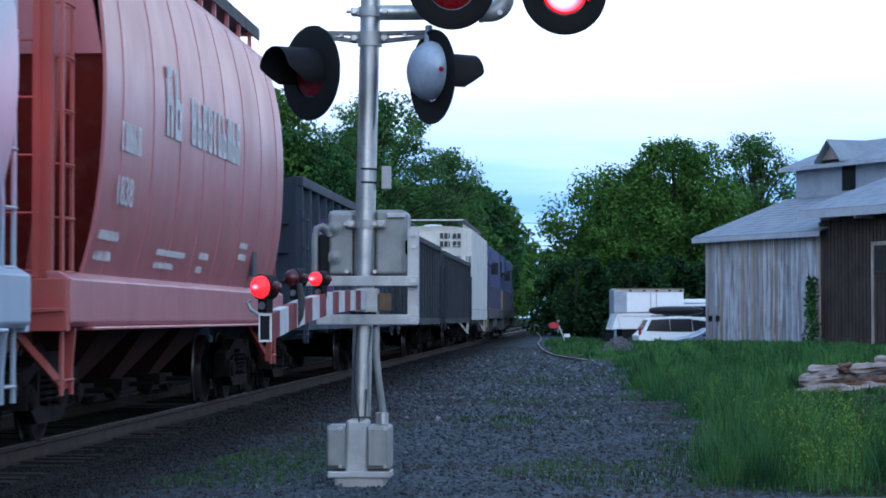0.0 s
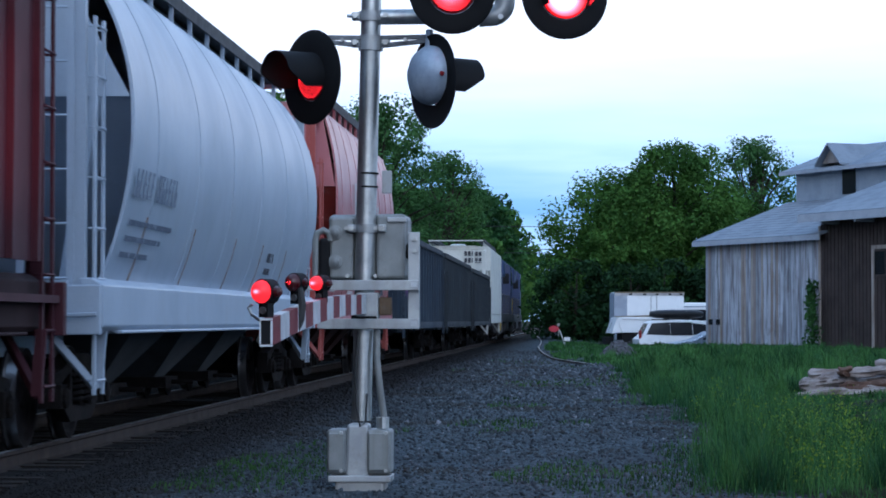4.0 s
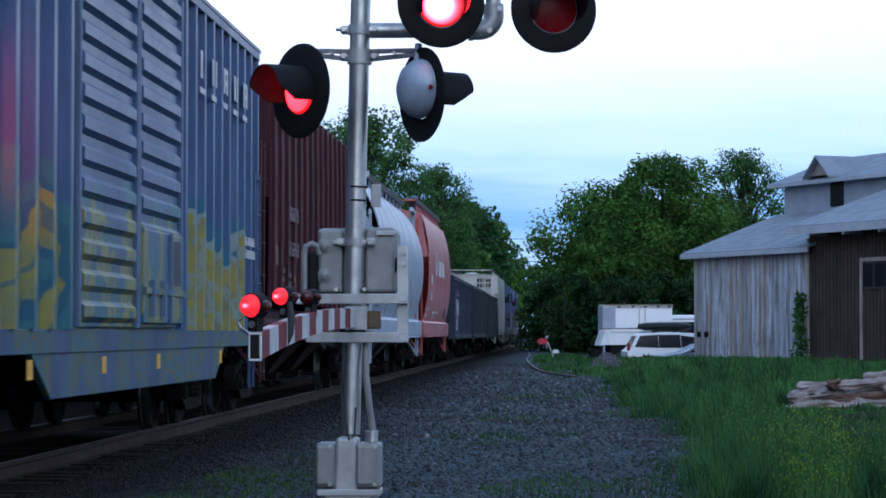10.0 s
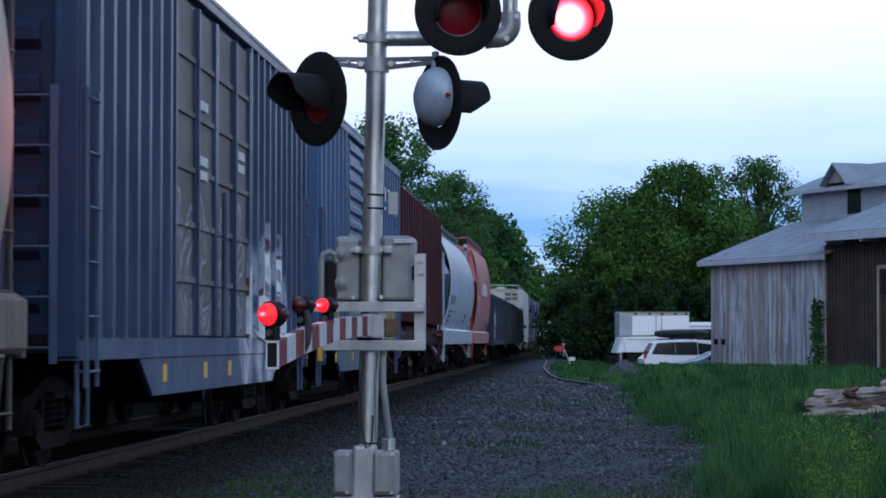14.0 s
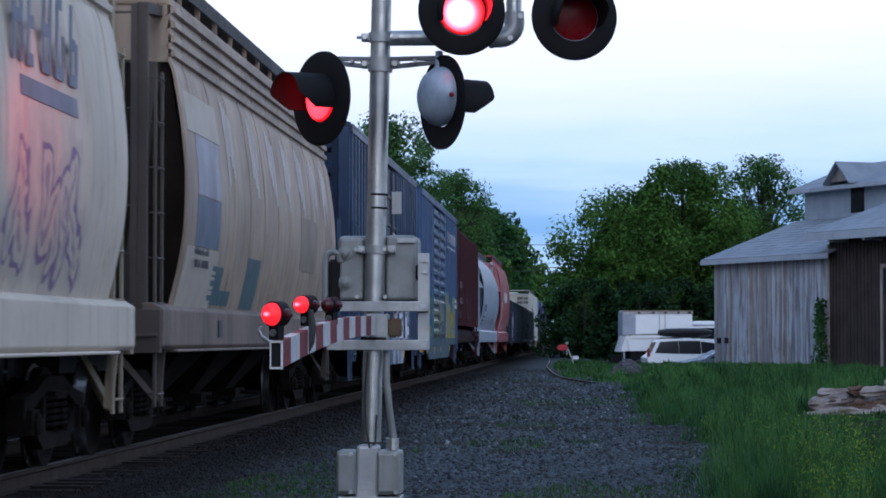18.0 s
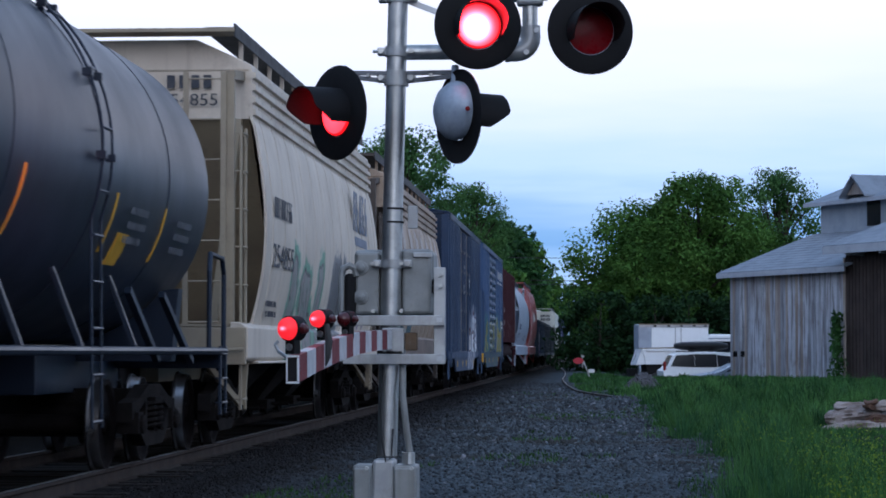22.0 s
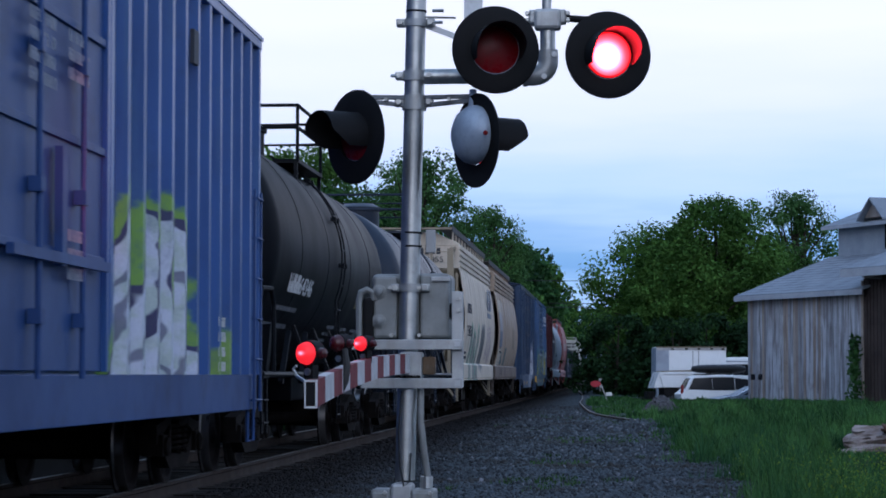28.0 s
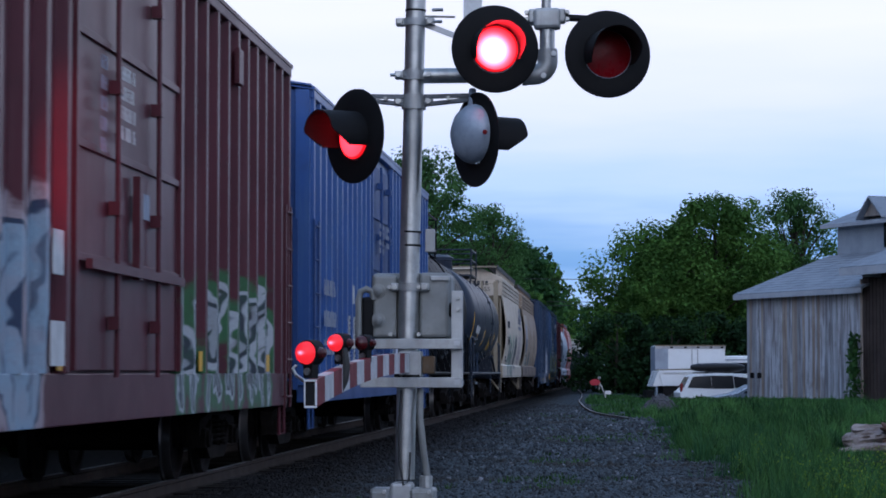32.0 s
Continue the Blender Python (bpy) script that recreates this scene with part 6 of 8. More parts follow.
part("shaft_end", Shape().tube([sig(790, 548) + Vector((0, 0.1, 0)), sig(808, 548) + Vector((0, 0.1, 0))], 0.05, 14), BLACK_MATT, signal, smooth=40)
for x, y in ((812, 528), (812, 548)):
    part("bolt", Shape().tube([sig(x, y) + Vector((0, -0.09, 0)), sig(x, y) + Vector((0, -0.05, 0))], 0.012, 6), GALV, signal)

# base with two junction boxes, cables
part("footing", Shape().box(base.x - 0.15, base.x + 0.15, SIGNAL_Y - 0.13, SIGNAL_Y + 0.2, -0.05, 0.10), CONCRETE, signal, bevel=0.02)
bc = sig(710, 900)
part("base_casting", Shape().prism([(bc.x - 0.075, 0.06), (bc.x - 0.06, 0.44), (bc.x + 0.075, 0.44), (bc.x + 0.07, 0.06)], SIGNAL_Y - 0.09, SIGNAL_Y + 0.1), ALU, signal, bevel=0.02)
for x0, x1 in ((577, 612), (648, 691)):
    a, b = sig(x0 + 80, 830 + 111), sig(x1 + 80, 752 + 111)
    jb = part("junction_box", Shape().box(a.x, b.x, SIGNAL_Y - 0.10, SIGNAL_Y + 0.14, a.z, b.z), CASE, signal, bevel=0.018)
    part("lid", Shape().box(a.x + 0.012, b.x - 0.012, SIGNAL_Y - 0.125, SIGNAL_Y - 0.098, a.z + 0.02, b.z - 0.02), CASE, jb, bevel=0.008)
    for z in (a.z + 0.02, b.z - 0.02):
        part("hinge_bolt", Shape().tube([(b.x - 0.03, SIGNAL_Y - 0.14, z), (b.x - 0.03, SIGNAL_Y - 0.1, z)], 0.012, 6), GALV, jb)
part("base_flange", Shape().box(base.x - 0.19, base.x + 0.19, SIGNAL_Y - 0.14, SIGNAL_Y + 0.14, 0.09, 0.13), ALU, signal, bevel=0.006)
cable = [sig(744, 688) + Vector((0, -0.02, 0)), sig(745, 740) + Vector((0, -0.06, 0)), sig(751, 800) + Vector((0, -0.04, 0)), sig(756, 840), sig(755, 870)]
part("conduit", Shape().tube(cable, 0.021, 10), CASE, signal, smooth=60)
part("conduit_gland", Shape().tube([sig(754, 842), sig(754, 862)], 0.04, 12), GALV, signal)
thin = [sig(712, 690) + Vector((0, -0.07, 0)), sig(707, 760) + Vector((0, -0.075, 0)), sig(709, 820) + Vector((0, -0.08, 0)), sig(716, 858) + Vector((0, -0.09, 0)), sig(726, 850) + Vector((0, -0.09, 0)), sig(728, 800) + Vector((0, -0.07, 0))]
part("cable", Shape().tube(thin, 0.006, 5), RUBBER, signal)

# the lowered gate arm reaches towards the road
arm = thing("boom_barrier", "lowered crossing barrier boom with red and white stripes", "barrier", at=(0, 0, 0))
A0, A1 = Vector((-1.305, 14.78, 1.165)), Vector((-1.335, 10.42, 1.015))
N = 14
for i in range(N):
    a, b = A0.lerp(A1, i / N), A0.lerp(A1, (i + 1) / N)
    sag = lambda k: Vector((0, 0, 0.035 * math.sin(math.pi * k)))
    part("stripe", Shape().beam(a + sag(i / N), b + sag((i + 1) / N), 0.045, 0.115), RED_TAPE if i % 2 else WHITE_TAPE, arm, "red stripe" if i % 2 else "white stripe")
tipm = Shape()
t0 = A1
tipm.box(t0.x - 0.026, t0.x + 0.026, t0.y - 0.02, t0.y + 0.02, t0.z + 0.052, t0.z + 0.060)
tipm.box(t0.x - 0.026, t0.x + 0.026, t0.y - 0.02, t0.y + 0.02, t0.z - 0.060, t0.z - 0.052)
tipm.box(t0.x - 0.026, t0.x - 0.021, t0.y - 0.02, t0.y + 0.02, t0.z - 0.05, t0.z + 0.05)
tipm.box(t0.x + 0.021, t0.x + 0.026, t0.y - 0.02, t0.y + 0.02, t0.z - 0.05, t0.z + 0.05)
part("end_cap", tipm, WHITE_STEEL, arm, "white open end frame")
# black fill paints the darkness inside the open boom end
part("end_dark_fill", Shape().box(t0.x - 0.022, t0.x + 0.022, t0.y - 0.012, t0.y, t0.z - 0.05, t0.z + 0.05), BLACK_MATT, arm)


def gate_lamp(p, r, flashes, lit_first=True):
    p = Vector(p)
    lamp = thing("gate_lamp", "small round red gate-arm lamp in a black ring", "gate lamp", "lamps on the gate arm", at=Matrix.Translation(p) @ pose(0, 0, 0, 0, 0, -32))
    part("lamp_case", Shape().tube([(0, -0.03, 0), (0, 0.03, 0)], r * 1.12, 20), BLACK_MATT, lamp, smooth=40)
    part("mount", Shape().box(-0.025, 0.025, -0.02, 0.02, -r - 0.06, -r * 0.9), BLACK_MATT, lamp)
    part("wing_bolt", Shape().tube([(0, -0.03, -r - 0.03), (0, 0.0, -r - 0.03)], 0.016, 8), GALV, lamp)
    lens = mesh_of("lens", Shape().lathe([(r, 0.03), (r * 0.9, 0.05), (r * 0.5, 0.066), (r * 0.30, 0.070), (0.002, 0.072)], 24, pose(0, 0, 0, 90, 0, 0)), TIP, 60)
    lit = part("bulb" if flashes else "lens", lens, None, lamp, "glowing red lens")
    part("side_lens", Shape().lathe([(r * 0.5, 0), (r * 0.4, 0.02), (0.002, 0.025)], 14, pose(r * 1.1, 0.0, 0, 0, 90, 0)), GATE_LENS, lamp)
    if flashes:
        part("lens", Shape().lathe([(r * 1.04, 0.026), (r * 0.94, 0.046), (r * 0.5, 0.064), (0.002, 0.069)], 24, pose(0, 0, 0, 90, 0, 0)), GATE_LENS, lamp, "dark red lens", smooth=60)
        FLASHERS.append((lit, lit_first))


gate_lamp((-1.345, 10.5, 1.190), 0.050, False)
gate_lamp((-1.326, 11.5, 1.245), 0.041, True, False)
gate_lamp((-1.326, 12.6, 1.258), 0.038, True, True)
tas = Shape()
p = Vector((-1.30, 11.4, 1.20))
tas.tube([p + Vector((0, 0, 0.02)), p + Vector((0.01, 0, -0.06)), p + Vector((0.0, 0, -0.13)), p + Vector((-0.02, 0, -0.19))], [0.012, 0.018, 0.02, 0.012], 8)
part("cable_loop", tas, RUBBER, arm)
hook = sig(520, 660, 10.6)
part("tip_hook", Shape().tube([Vector((-1.36, 10.5, 1.06)), hook, hook + Vector((-0.015, 0, 0.03)), hook + Vector((0.0, 0, 0.045))], 0.008, 6), GALV, arm)


# ---- barn ----
GREY_WOOD = surface("weathered_grey_boards", (0.48, 0.515, 0.585), (0.34, 0.345, 0.375), 0.8, 0.9, 0.0, 0.4, (0.17, 0.13, 0.11), 0.6, (0.09, 0.075, 0.07), 25, vary=0.62, streak_at=(0.46, 0.62))
TAN_WOOD = surface("weathered_tan_boards", (0.39, 0.345, 0.32), (0.28, 0.24, 0.21), 0.8, 0.9, 0.0, 0.4, (0.20, 0.14, 0.10), 0.6, (0.16, 0.115, 0.09), 25, vary=0.4, streak_at=(0.48, 0.66))
# dark brown boards, with shade under the roof mixed into the tone
DARK_WOOD = surface("dark_brown_shaded_boards", (0.058, 0.045, 0.042), (0.036, 0.029, 0.028), 1.4, 0.85, 0.0, 0.3, (0.06, 0.05, 0.045), 0.4, (0.05, 0.045, 0.04), 25)
SHINGLE = surface("grey_roof_shingles", (0.23, 0.26, 0.30), (0.18, 0.205, 0.24), 1.5, 0.85, 0.0, 0.4, (0.1, 0.1, 0.1), 0.3, None, 12)
SIDING = surface("pale_grey_blue_siding", (0.30, 0.34, 0.39), (0.25, 0.29, 0.34), 1.5, 0.8, 0.0, 0.2, (0.15, 0.15, 0.15), 0.3, None, 12)
TRIM = surface("painted_grey_trim", (0.34, 0.37, 0.42), (0.28, 0.31, 0.36), 1.5, 0.75, 0.0, 0.15, (0.15, 0.14, 0.13), 0.4)

W0, W1 = Vector((5.19, 100.0, 0)), Vector((9.04, 92.2, 0))
ALONG = (W1 - W0).normalized()
BACK = Vector((-ALONG.y, ALONG.x, 0))
barn = thing("barn", "weathered grey board barn with shingled roofs and a raised loft", "barn", at=(0, 0, 0))


def slab(s, a, b, c, d, thick):
    """A flat slab with corners a to d, thickened downwards."""
    low = [Vector(p) - Vector((0, 0, thick)) for p in (a, b, c, d)]
    return s.add([a, b, c, d] + low, [(0, 1, 2, 3), (7, 6, 5, 4), (0, 4, 5, 1), (1, 5, 6, 2), (2, 6, 7, 3), (3, 7, 4, 0)])


def boards(a, b, z0, z1, n, mat, depth, parent, seed):
    rnd = random.Random(seed)
    span = (b - a)
    u = span.normalized()
    w = span.length / n
    for i in range(n):
        p = a + u * (i * w + w / 2)
        s = Shape().beam(p + Vector((0, 0, z0 + rnd.uniform(-0.05, 0.05))), p + Vector((0, 0, z1)), w * rnd.uniform(0.66, 0.92), depth, up=u.cross(Vector((0, 0, 1))))
        o = part("plank", s, TAN_WOOD if mat is GREY_WOOD and rnd.random() < 0.13 else mat, parent)
        o.location = -BACK * rnd.uniform(0.0, 0.012)


# backing wall in the dark board colour so gaps between planks read dark
wall = part("wall", slab(Shape(), W0 + BACK * 0.05 + Vector((0, 0, 4.35)), W1 + BACK * 0.05 + Vector((0, 0, 4.35)), W1 + BACK * 0.25 + Vector((0, 0, 4.35)), W0 + BACK * 0.25 + Vector((0, 0, 4.35)), 4.5), DARK_WOOD, barn)
boards(W0, W1, 0.0, 4.36, 46, GREY_WOOD, 0.03, wall, 5)
side = part("wall", slab(Shape(), W0 + Vector((0, 0, 4.35)) + BACK * 0.1, W0 + BACK * 9 + Vector((0, 0, 4.35)), W0 + BACK * 9 + ALONG * 0.2 + Vector((0, 0, 4.35)), W0 + BACK * 0.1 + ALONG * 0.2 + Vector((0, 0, 4.35)), 4.5), GREY_WOOD, barn)


def up(p, z):
    return Vector((p.x, p.y, z))


low_roof = part("roof", slab(Shape(), up(W0 - ALONG * 0.4 - BACK * 0.4, 4.28), up(W1 + ALONG * 0.6 - BACK * 0.4, 4.28), up(W1 + ALONG * 0.6 + BACK * 4.1, 5.95), up(W0 - ALONG * 0.4 + BACK * 4.1, 5.95), 0.06), SHINGLE, barn)
part("eave_board", slab(Shape(), up(W0 - ALONG * 0.42 - BACK * 0.43, 4.27), up(W1 + ALONG * 0.6 - BACK * 0.43, 4.27), up(W1 + ALONG * 0.6 - BACK * 0.40, 4.27), up(W0 - ALONG * 0.42 - BACK * 0.40, 4.27), 0.2), TRIM, barn)
# courses of shingles on the low roof
for k in range(14):
    a = k / 14
    z = 4.28 + (5.95 - 4.28) * a
    d = -0.4 + 4.5 * a
    part("shingle_course", slab(Shape(), up(W0 - ALONG * 0.4 + BACK * d, z + 0.025), up(W1 + ALONG * 0.6 + BACK * d, z + 0.025), up(W1 + ALONG * 0.6 + BACK * (d + 0.33), z + 0.135), up(W0 - ALONG * 0.4 + BACK * (d + 0.33), z + 0.135), 0.02), SHINGLE, low_roof)

# raised loft behind
L0 = W0 + BACK * 4.1 + ALONG * 0.3
L1 = L0 + ALONG * 16
loft = part("loft_wall", slab(Shape(), up(L0, 7.25), up(L1, 7.25), up(L1 + BACK * 5, 7.25), up(L0 + BACK * 5, 7.25), 7.2), SIDING, barn)
for k in range(9):
    z = 5.95 + k * 0.145
    part("siding_board", slab(Shape(), up(L0 - BACK * 0.03, z + 0.14), up(L1 - BACK * 0.03, z + 0.14), up(L1 + BACK * 0.0, z + 0.14), up(L0 + BACK * 0.0, z + 0.14), 0.13), SIDING, loft)
part("roof", slab(Shape(), up(L0 - ALONG * 0.5 - BACK * 0.5, 7.2), up(L1 - BACK * 0.5, 7.2), up(L1 + BACK * 2.6, 8.35), up(L0 - ALONG * 0.5 + BACK * 2.6, 8.35), 0.12), SHINGLE, barn)
part("roof", slab(Shape(), up(L0 - ALONG * 0.5 + BACK * 5.7, 7.2), up(L0 - ALONG * 0.5 + BACK * 2.6, 8.35), up(L1 + BACK * 2.6, 8.35), up(L1 + BACK * 5.7, 7.2), 0.12), SHINGLE, barn)
part("fascia", slab(Shape(), up(L0 - ALONG * 0.52 - BACK * 0.54, 7.2), up(L1 - BACK * 0.54, 7.2), up(L1 - BACK * 0.5, 7.2), up(L0 - ALONG * 0.52 - BACK * 0.5, 7.2), 0.16), TRIM, barn)
# gabled dormer on the loft
D0 = L0 + ALONG * 2.85
s = Shape()
g = [D0 - BACK * 0.55, D0 + ALONG * 1.5 - BACK * 0.55]
s.add([up(g[0], 7.35), up(g[1], 7.35), up((g[0] + g[1]) / 2, 8.02), up(g[0] + BACK * 2.4, 7.35), up(g[1] + BACK * 2.4, 7.35), up((g[0] + g[1]) / 2 + BACK * 2.4, 8.02)],
      [(0, 1, 2), (3, 5, 4), (0, 3, 4, 1), (1, 4, 5, 2), (0, 2, 5, 3)])
# the tan tone here paints the brownish shade on the gable face
dormer = part("dormer", s, TAN_WOOD, barn)
for k, (a, b) in enumerate(((g[0] - ALONG * 0.2, 7.3), (g[1] + ALONG * 0.2, 7.3))):
    mid = (g[0] + g[1]) / 2
    part("dormer_roof", slab(Shape(), up(a - BACK * 0.25, b), up(a + BACK * 2.4, b), up(mid + BACK * 2.4, 8.14), up(mid - BACK * 0.25, 8.14), 0.08), SHINGLE, dormer)
wn = L0 + ALONG * 3.55 - BACK * 0.06
part("window", slab(Shape(), up(wn, 7.15), up(wn + ALONG * 0.95, 7.15), up(wn + ALONG * 0.95 + BACK * 0.05, 7.15), up(wn + BACK * 0.05, 7.15), 1.05), GLASS, loft)

# dark lean-to in front; its board colour includes the overhang's shade
K0 = W1 - BACK * 0.03 + ALONG * 0.14
K1 = K0 + ALONG * 10
lean = part("lean_to_wall", slab(Shape(), up(K0, 4.95), up(K1, 4.95), up(K1 + BACK * 0.5, 4.95), up(K0 + BACK * 0.5, 4.95), 5.1), DARK_WOOD, barn, "dark brown board wall with roof shade in its colour")
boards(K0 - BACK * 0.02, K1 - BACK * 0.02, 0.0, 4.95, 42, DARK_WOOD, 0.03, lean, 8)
part("corner_board", slab(Shape(), up(W1 - BACK * 0.10 + ALONG * 0.01, 4.6), up(W1 - BACK * 0.10 + ALONG * 0.13, 4.6), up(W1 + ALONG * 0.13, 4.6), up(W1 + ALONG * 0.01, 4.6), 4.6), TAN_WOOD, barn, "pale tan corner board")
R0 = K0 - ALONG * 0.25
lr = part("lean_to_roof", slab(Shape(), up(R0 - BACK * 0.85, 5.02), up(K1 - BACK * 0.85, 5.02), up(K1 + BACK * 4.2, 6.75), up(R0 + BACK * 4.2, 6.75), 0.1), SHINGLE, barn)
part("eave_board", slab(Shape(), up(R0 - ALONG * 0.02 - BACK * 0.89, 5.01), up(K1 - BACK * 0.89, 5.01), up(K1 - BACK * 0.85, 5.01), up(R0 - ALONG * 0.02 - BACK * 0.85, 5.01), 0.3), TRIM, barn)
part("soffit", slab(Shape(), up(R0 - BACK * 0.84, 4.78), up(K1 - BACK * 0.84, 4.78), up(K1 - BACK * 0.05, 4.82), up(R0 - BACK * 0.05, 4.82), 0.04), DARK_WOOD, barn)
for k in range(4):
    q = K0 + ALONG * (1.2 + 2.3 * k)
    part("rafter_end", slab(Shape(), up(q - BACK * 0.83, 4.74), up(q + ALONG * 0.12 - BACK * 0.83, 4.74), up(q + ALONG * 0.12 - BACK * 0.05, 4.74), up(q - BACK * 0.05, 4.74), 0.12), TRIM, barn)
for k in range(14):
    a = k / 14
    z = 5.02 + 1.73 * a
    d = -0.85 + 5.05 * a
    part("shingle_course", slab(Shape(), up(R0 + BACK * d, z + 0.025), up(K1 + BACK * d, z + 0.025), up(K1 + BACK * (d + 0.36), z + 0.145), up(R0 + BACK * (d + 0.36), z + 0.145), 0.02), SHINGLE, lr)
dr = K0 + ALONG * 3.45 - BACK * 0.07
part("door_frame", slab(Shape(), up(dr, 3.78), up(dr + ALONG * 4.0, 3.78), up(dr + ALONG * 4.0 + BACK * 0.05, 3.78), up(dr + BACK * 0.05, 3.78), 0.14), TAN_WOOD, lean, "pale door frame")
part("door_frame", slab(Shape(), up(dr, 3.78), up(dr + ALONG * 0.14, 3.78), up(dr + ALONG * 0.14 + BACK * 0.05, 3.78), up(dr + BACK * 0.05, 3.78), 3.75), TAN_WOOD, lean, "pale door frame")
win = part("window", slab(Shape(), up(dr + ALONG * 0.22, 3.55), up(dr + ALONG * 3.4, 3.55), up(dr + ALONG * 3.4 + BACK * 0.03, 3.55), up(dr + ALONG * 0.22 + BACK * 0.03, 3.55), 0.85), GLASS, lean)
for k in (0.9, 1.7, 2.5):
    part("mullion", slab(Shape(), up(dr + ALONG * k - BACK * 0.02, 3.55), up(dr + ALONG * (k + 0.08) - BACK * 0.02, 3.55), up(dr + ALONG * (k + 0.08), 3.55), up(dr + ALONG * k, 3.55), 0.85), DARK_WOOD, win)
part("window_rail", slab(Shape(), up(dr + ALONG * 0.2 - BACK * 0.02, 2.72), up(dr + ALONG * 3.4 - BACK * 0.02, 2.72), up(dr + ALONG * 3.4, 2.72), up(dr + ALONG * 0.2, 2.72), 0.09), DARK_WOOD, win)
# dark plates on the boards paint the darkness of two small openings
for k in (0.25, 0.85):
    q = W0 + ALONG * k - BACK * 0.035
    part("hole_dark_plate", slab(Shape(), up(q, 1.12), up(q + ALONG * 0.3, 1.12), up(q + ALONG * 0.3 + BACK * 0.03, 1.12), up(q + BACK * 0.03, 1.12), 0.22), GLASS, wall)

# ---- parked vehicles ----
CAR_WHITE = surface("white_car_paint", (0.84, 0.85, 0.86), (0.80, 0.81, 0.82), 2.0, 0.3, 0.0, 0.0)
CAR_SILVER = surface("silver_blue_car_paint", (0.30, 0.36, 0.44), (0.26, 0.31, 0.38), 2.0, 0.3, 0.4, 0.0)
BOX_BLACK = surface("glossy_black_plastic", (0.008, 0.008, 0.010), (0.012, 0.012, 0.012), 2.0, 0.4, 0.0, 0.0, spec=0.2)
RIM = surface("alloy_rim", (0.4, 0.4, 0.41), (0.3, 0.3, 0.31), 5.0, 0.4, 0.8, 0.0)
LAMP_RED = surface("red_tail_lamp", (0.25, 0.01, 0.01), (0.2, 0.01, 0.01), 5.0, 0.25)


def wheel_on(car, x, y, r):
    w = part("wheel", Shape().lathe([(r * 0.62, -0.1), (r, -0.09), (r, 0.09), (r * 0.62, 0.1)], 24, pose(x, y, r, 90, 0, 0)), RUBBER, car, smooth=40)
    part("rim", Shape().lathe([(r * 0.62, -0.11), (r * 0.3, -0.08), (0.02, -0.10)], 16, pose(x, y, r, 90 if y < 0 else -90, 0, 0)), RIM, w)


def auto(name, label, m, outline, glass, width, paint, wheels, r):
    """A car from its side outline (x along, z up); glass: side window outlines."""
    car = thing(name, label, "car", at=m)
    h = width / 2
    n = len(outline)
    s = Shape()
    ring = []
    for k, ins in ((-1, 0.10), (-0.82, 0.0), (0.82, 0.0), (1, 0.10)):
        ring.append([(x * (1 - ins * 0.12), k * h * (1.0 if z < 0.95 else 1.0 - (z - 0.95) * 0.22), z - (ins * 0.25 if z > 0.5 else 0)) for x, z in outline])
    s.v = [p for rg in ring for p in rg]
    for j in range(3):
        s.f += [(j * n + i, j * n + (i + 1) % n, (j + 1) * n + (i + 1) % n, (j + 1) * n + i) for i in range(n)]
    s.f += [tuple(range(n))[::-1], tuple(range(3 * n, 4 * n))]
    part("body", s, paint, car, smooth=35)
    for gl in glass:
        for sg in (-1, 1):
            p = [(x, sg * (h * (1.0 - max(0, z - 0.95) * 0.22) + 0.004), z) for x, z in gl]
            q = [(x, y - sg * 0.03, z) for x, y, z in p]
            k = len(p)
            part("window", Shape().add(p + q, [tuple(range(k)), tuple(range(2 * k - 1, k - 1, -1))] + [(i, i + k, (i + 1) % k + k, (i + 1) % k) for i in range(k)]), GLASS, car)
    for x in wheels:
        for sg in (-1, 1):
            wheel_on(car, x, sg * (h - 0.1), r)
    return car


SUV_SHAPE = [(-2.3, 0.35), (-2.35, 0.9), (-2.15, 1.05), (-1.85, 1.62), (-1.6, 1.72), (0.5, 1.74), (0.9, 1.62), (1.45, 1.12), (2.2, 1.0), (2.35, 0.75), (2.3, 0.35)]
SUV_GLASS = [[(-1.98, 1.10), (-1.72, 1.60), (-0.9, 1.65), (-0.88, 1.06)], [(-0.87, 1.06), (-0.89, 1.65), (0.11, 1.65), (0.14, 1.06)], [(0.16, 1.08), (0.13, 1.62), (0.75, 1.55), (1.2, 1.12)]]
suv = auto("suv", "white sport utility car parked in the weeds", pose(4.9, 112, -0.66, 0, 0, 8), SUV_SHAPE, SUV_GLASS, 1.85, CAR_WHITE, (-1.4, 1.4), 0.36)
part("tail_lamp", Shape().box(-2.30, -2.2, -0.9, -0.7, 0.9, 1.3), LAMP_RED, suv)
part("rear_window", Shape().add([(-2.13, -0.7, 1.12), (-2.13, 0.7, 1.12), (-1.87, 0.62, 1.6), (-1.87, -0.62, 1.6), (-2.1, -0.7, 1.12), (-2.1, 0.7, 1.12), (-1.84, 0.62, 1.6), (-1.84, -0.62, 1.6)], [(0, 1, 2, 3), (7, 6, 5, 4), (0, 4, 5, 1), (1, 5, 6, 2), (2, 6, 7, 3), (3, 7, 4, 0)]), GLASS, suv)
for y in (-0.55, 0.55):
    part("roof_rail", Shape().tube([(-1.5, y, 1.78), (0.4, y, 1.80)], 0.025, 6), BOX_BLACK, suv)
rb = thing("roof_box", "glossy black roof luggage box on the white car", "roof box", at=pose(4.45, 112, 1.14, 0, 0, 8))
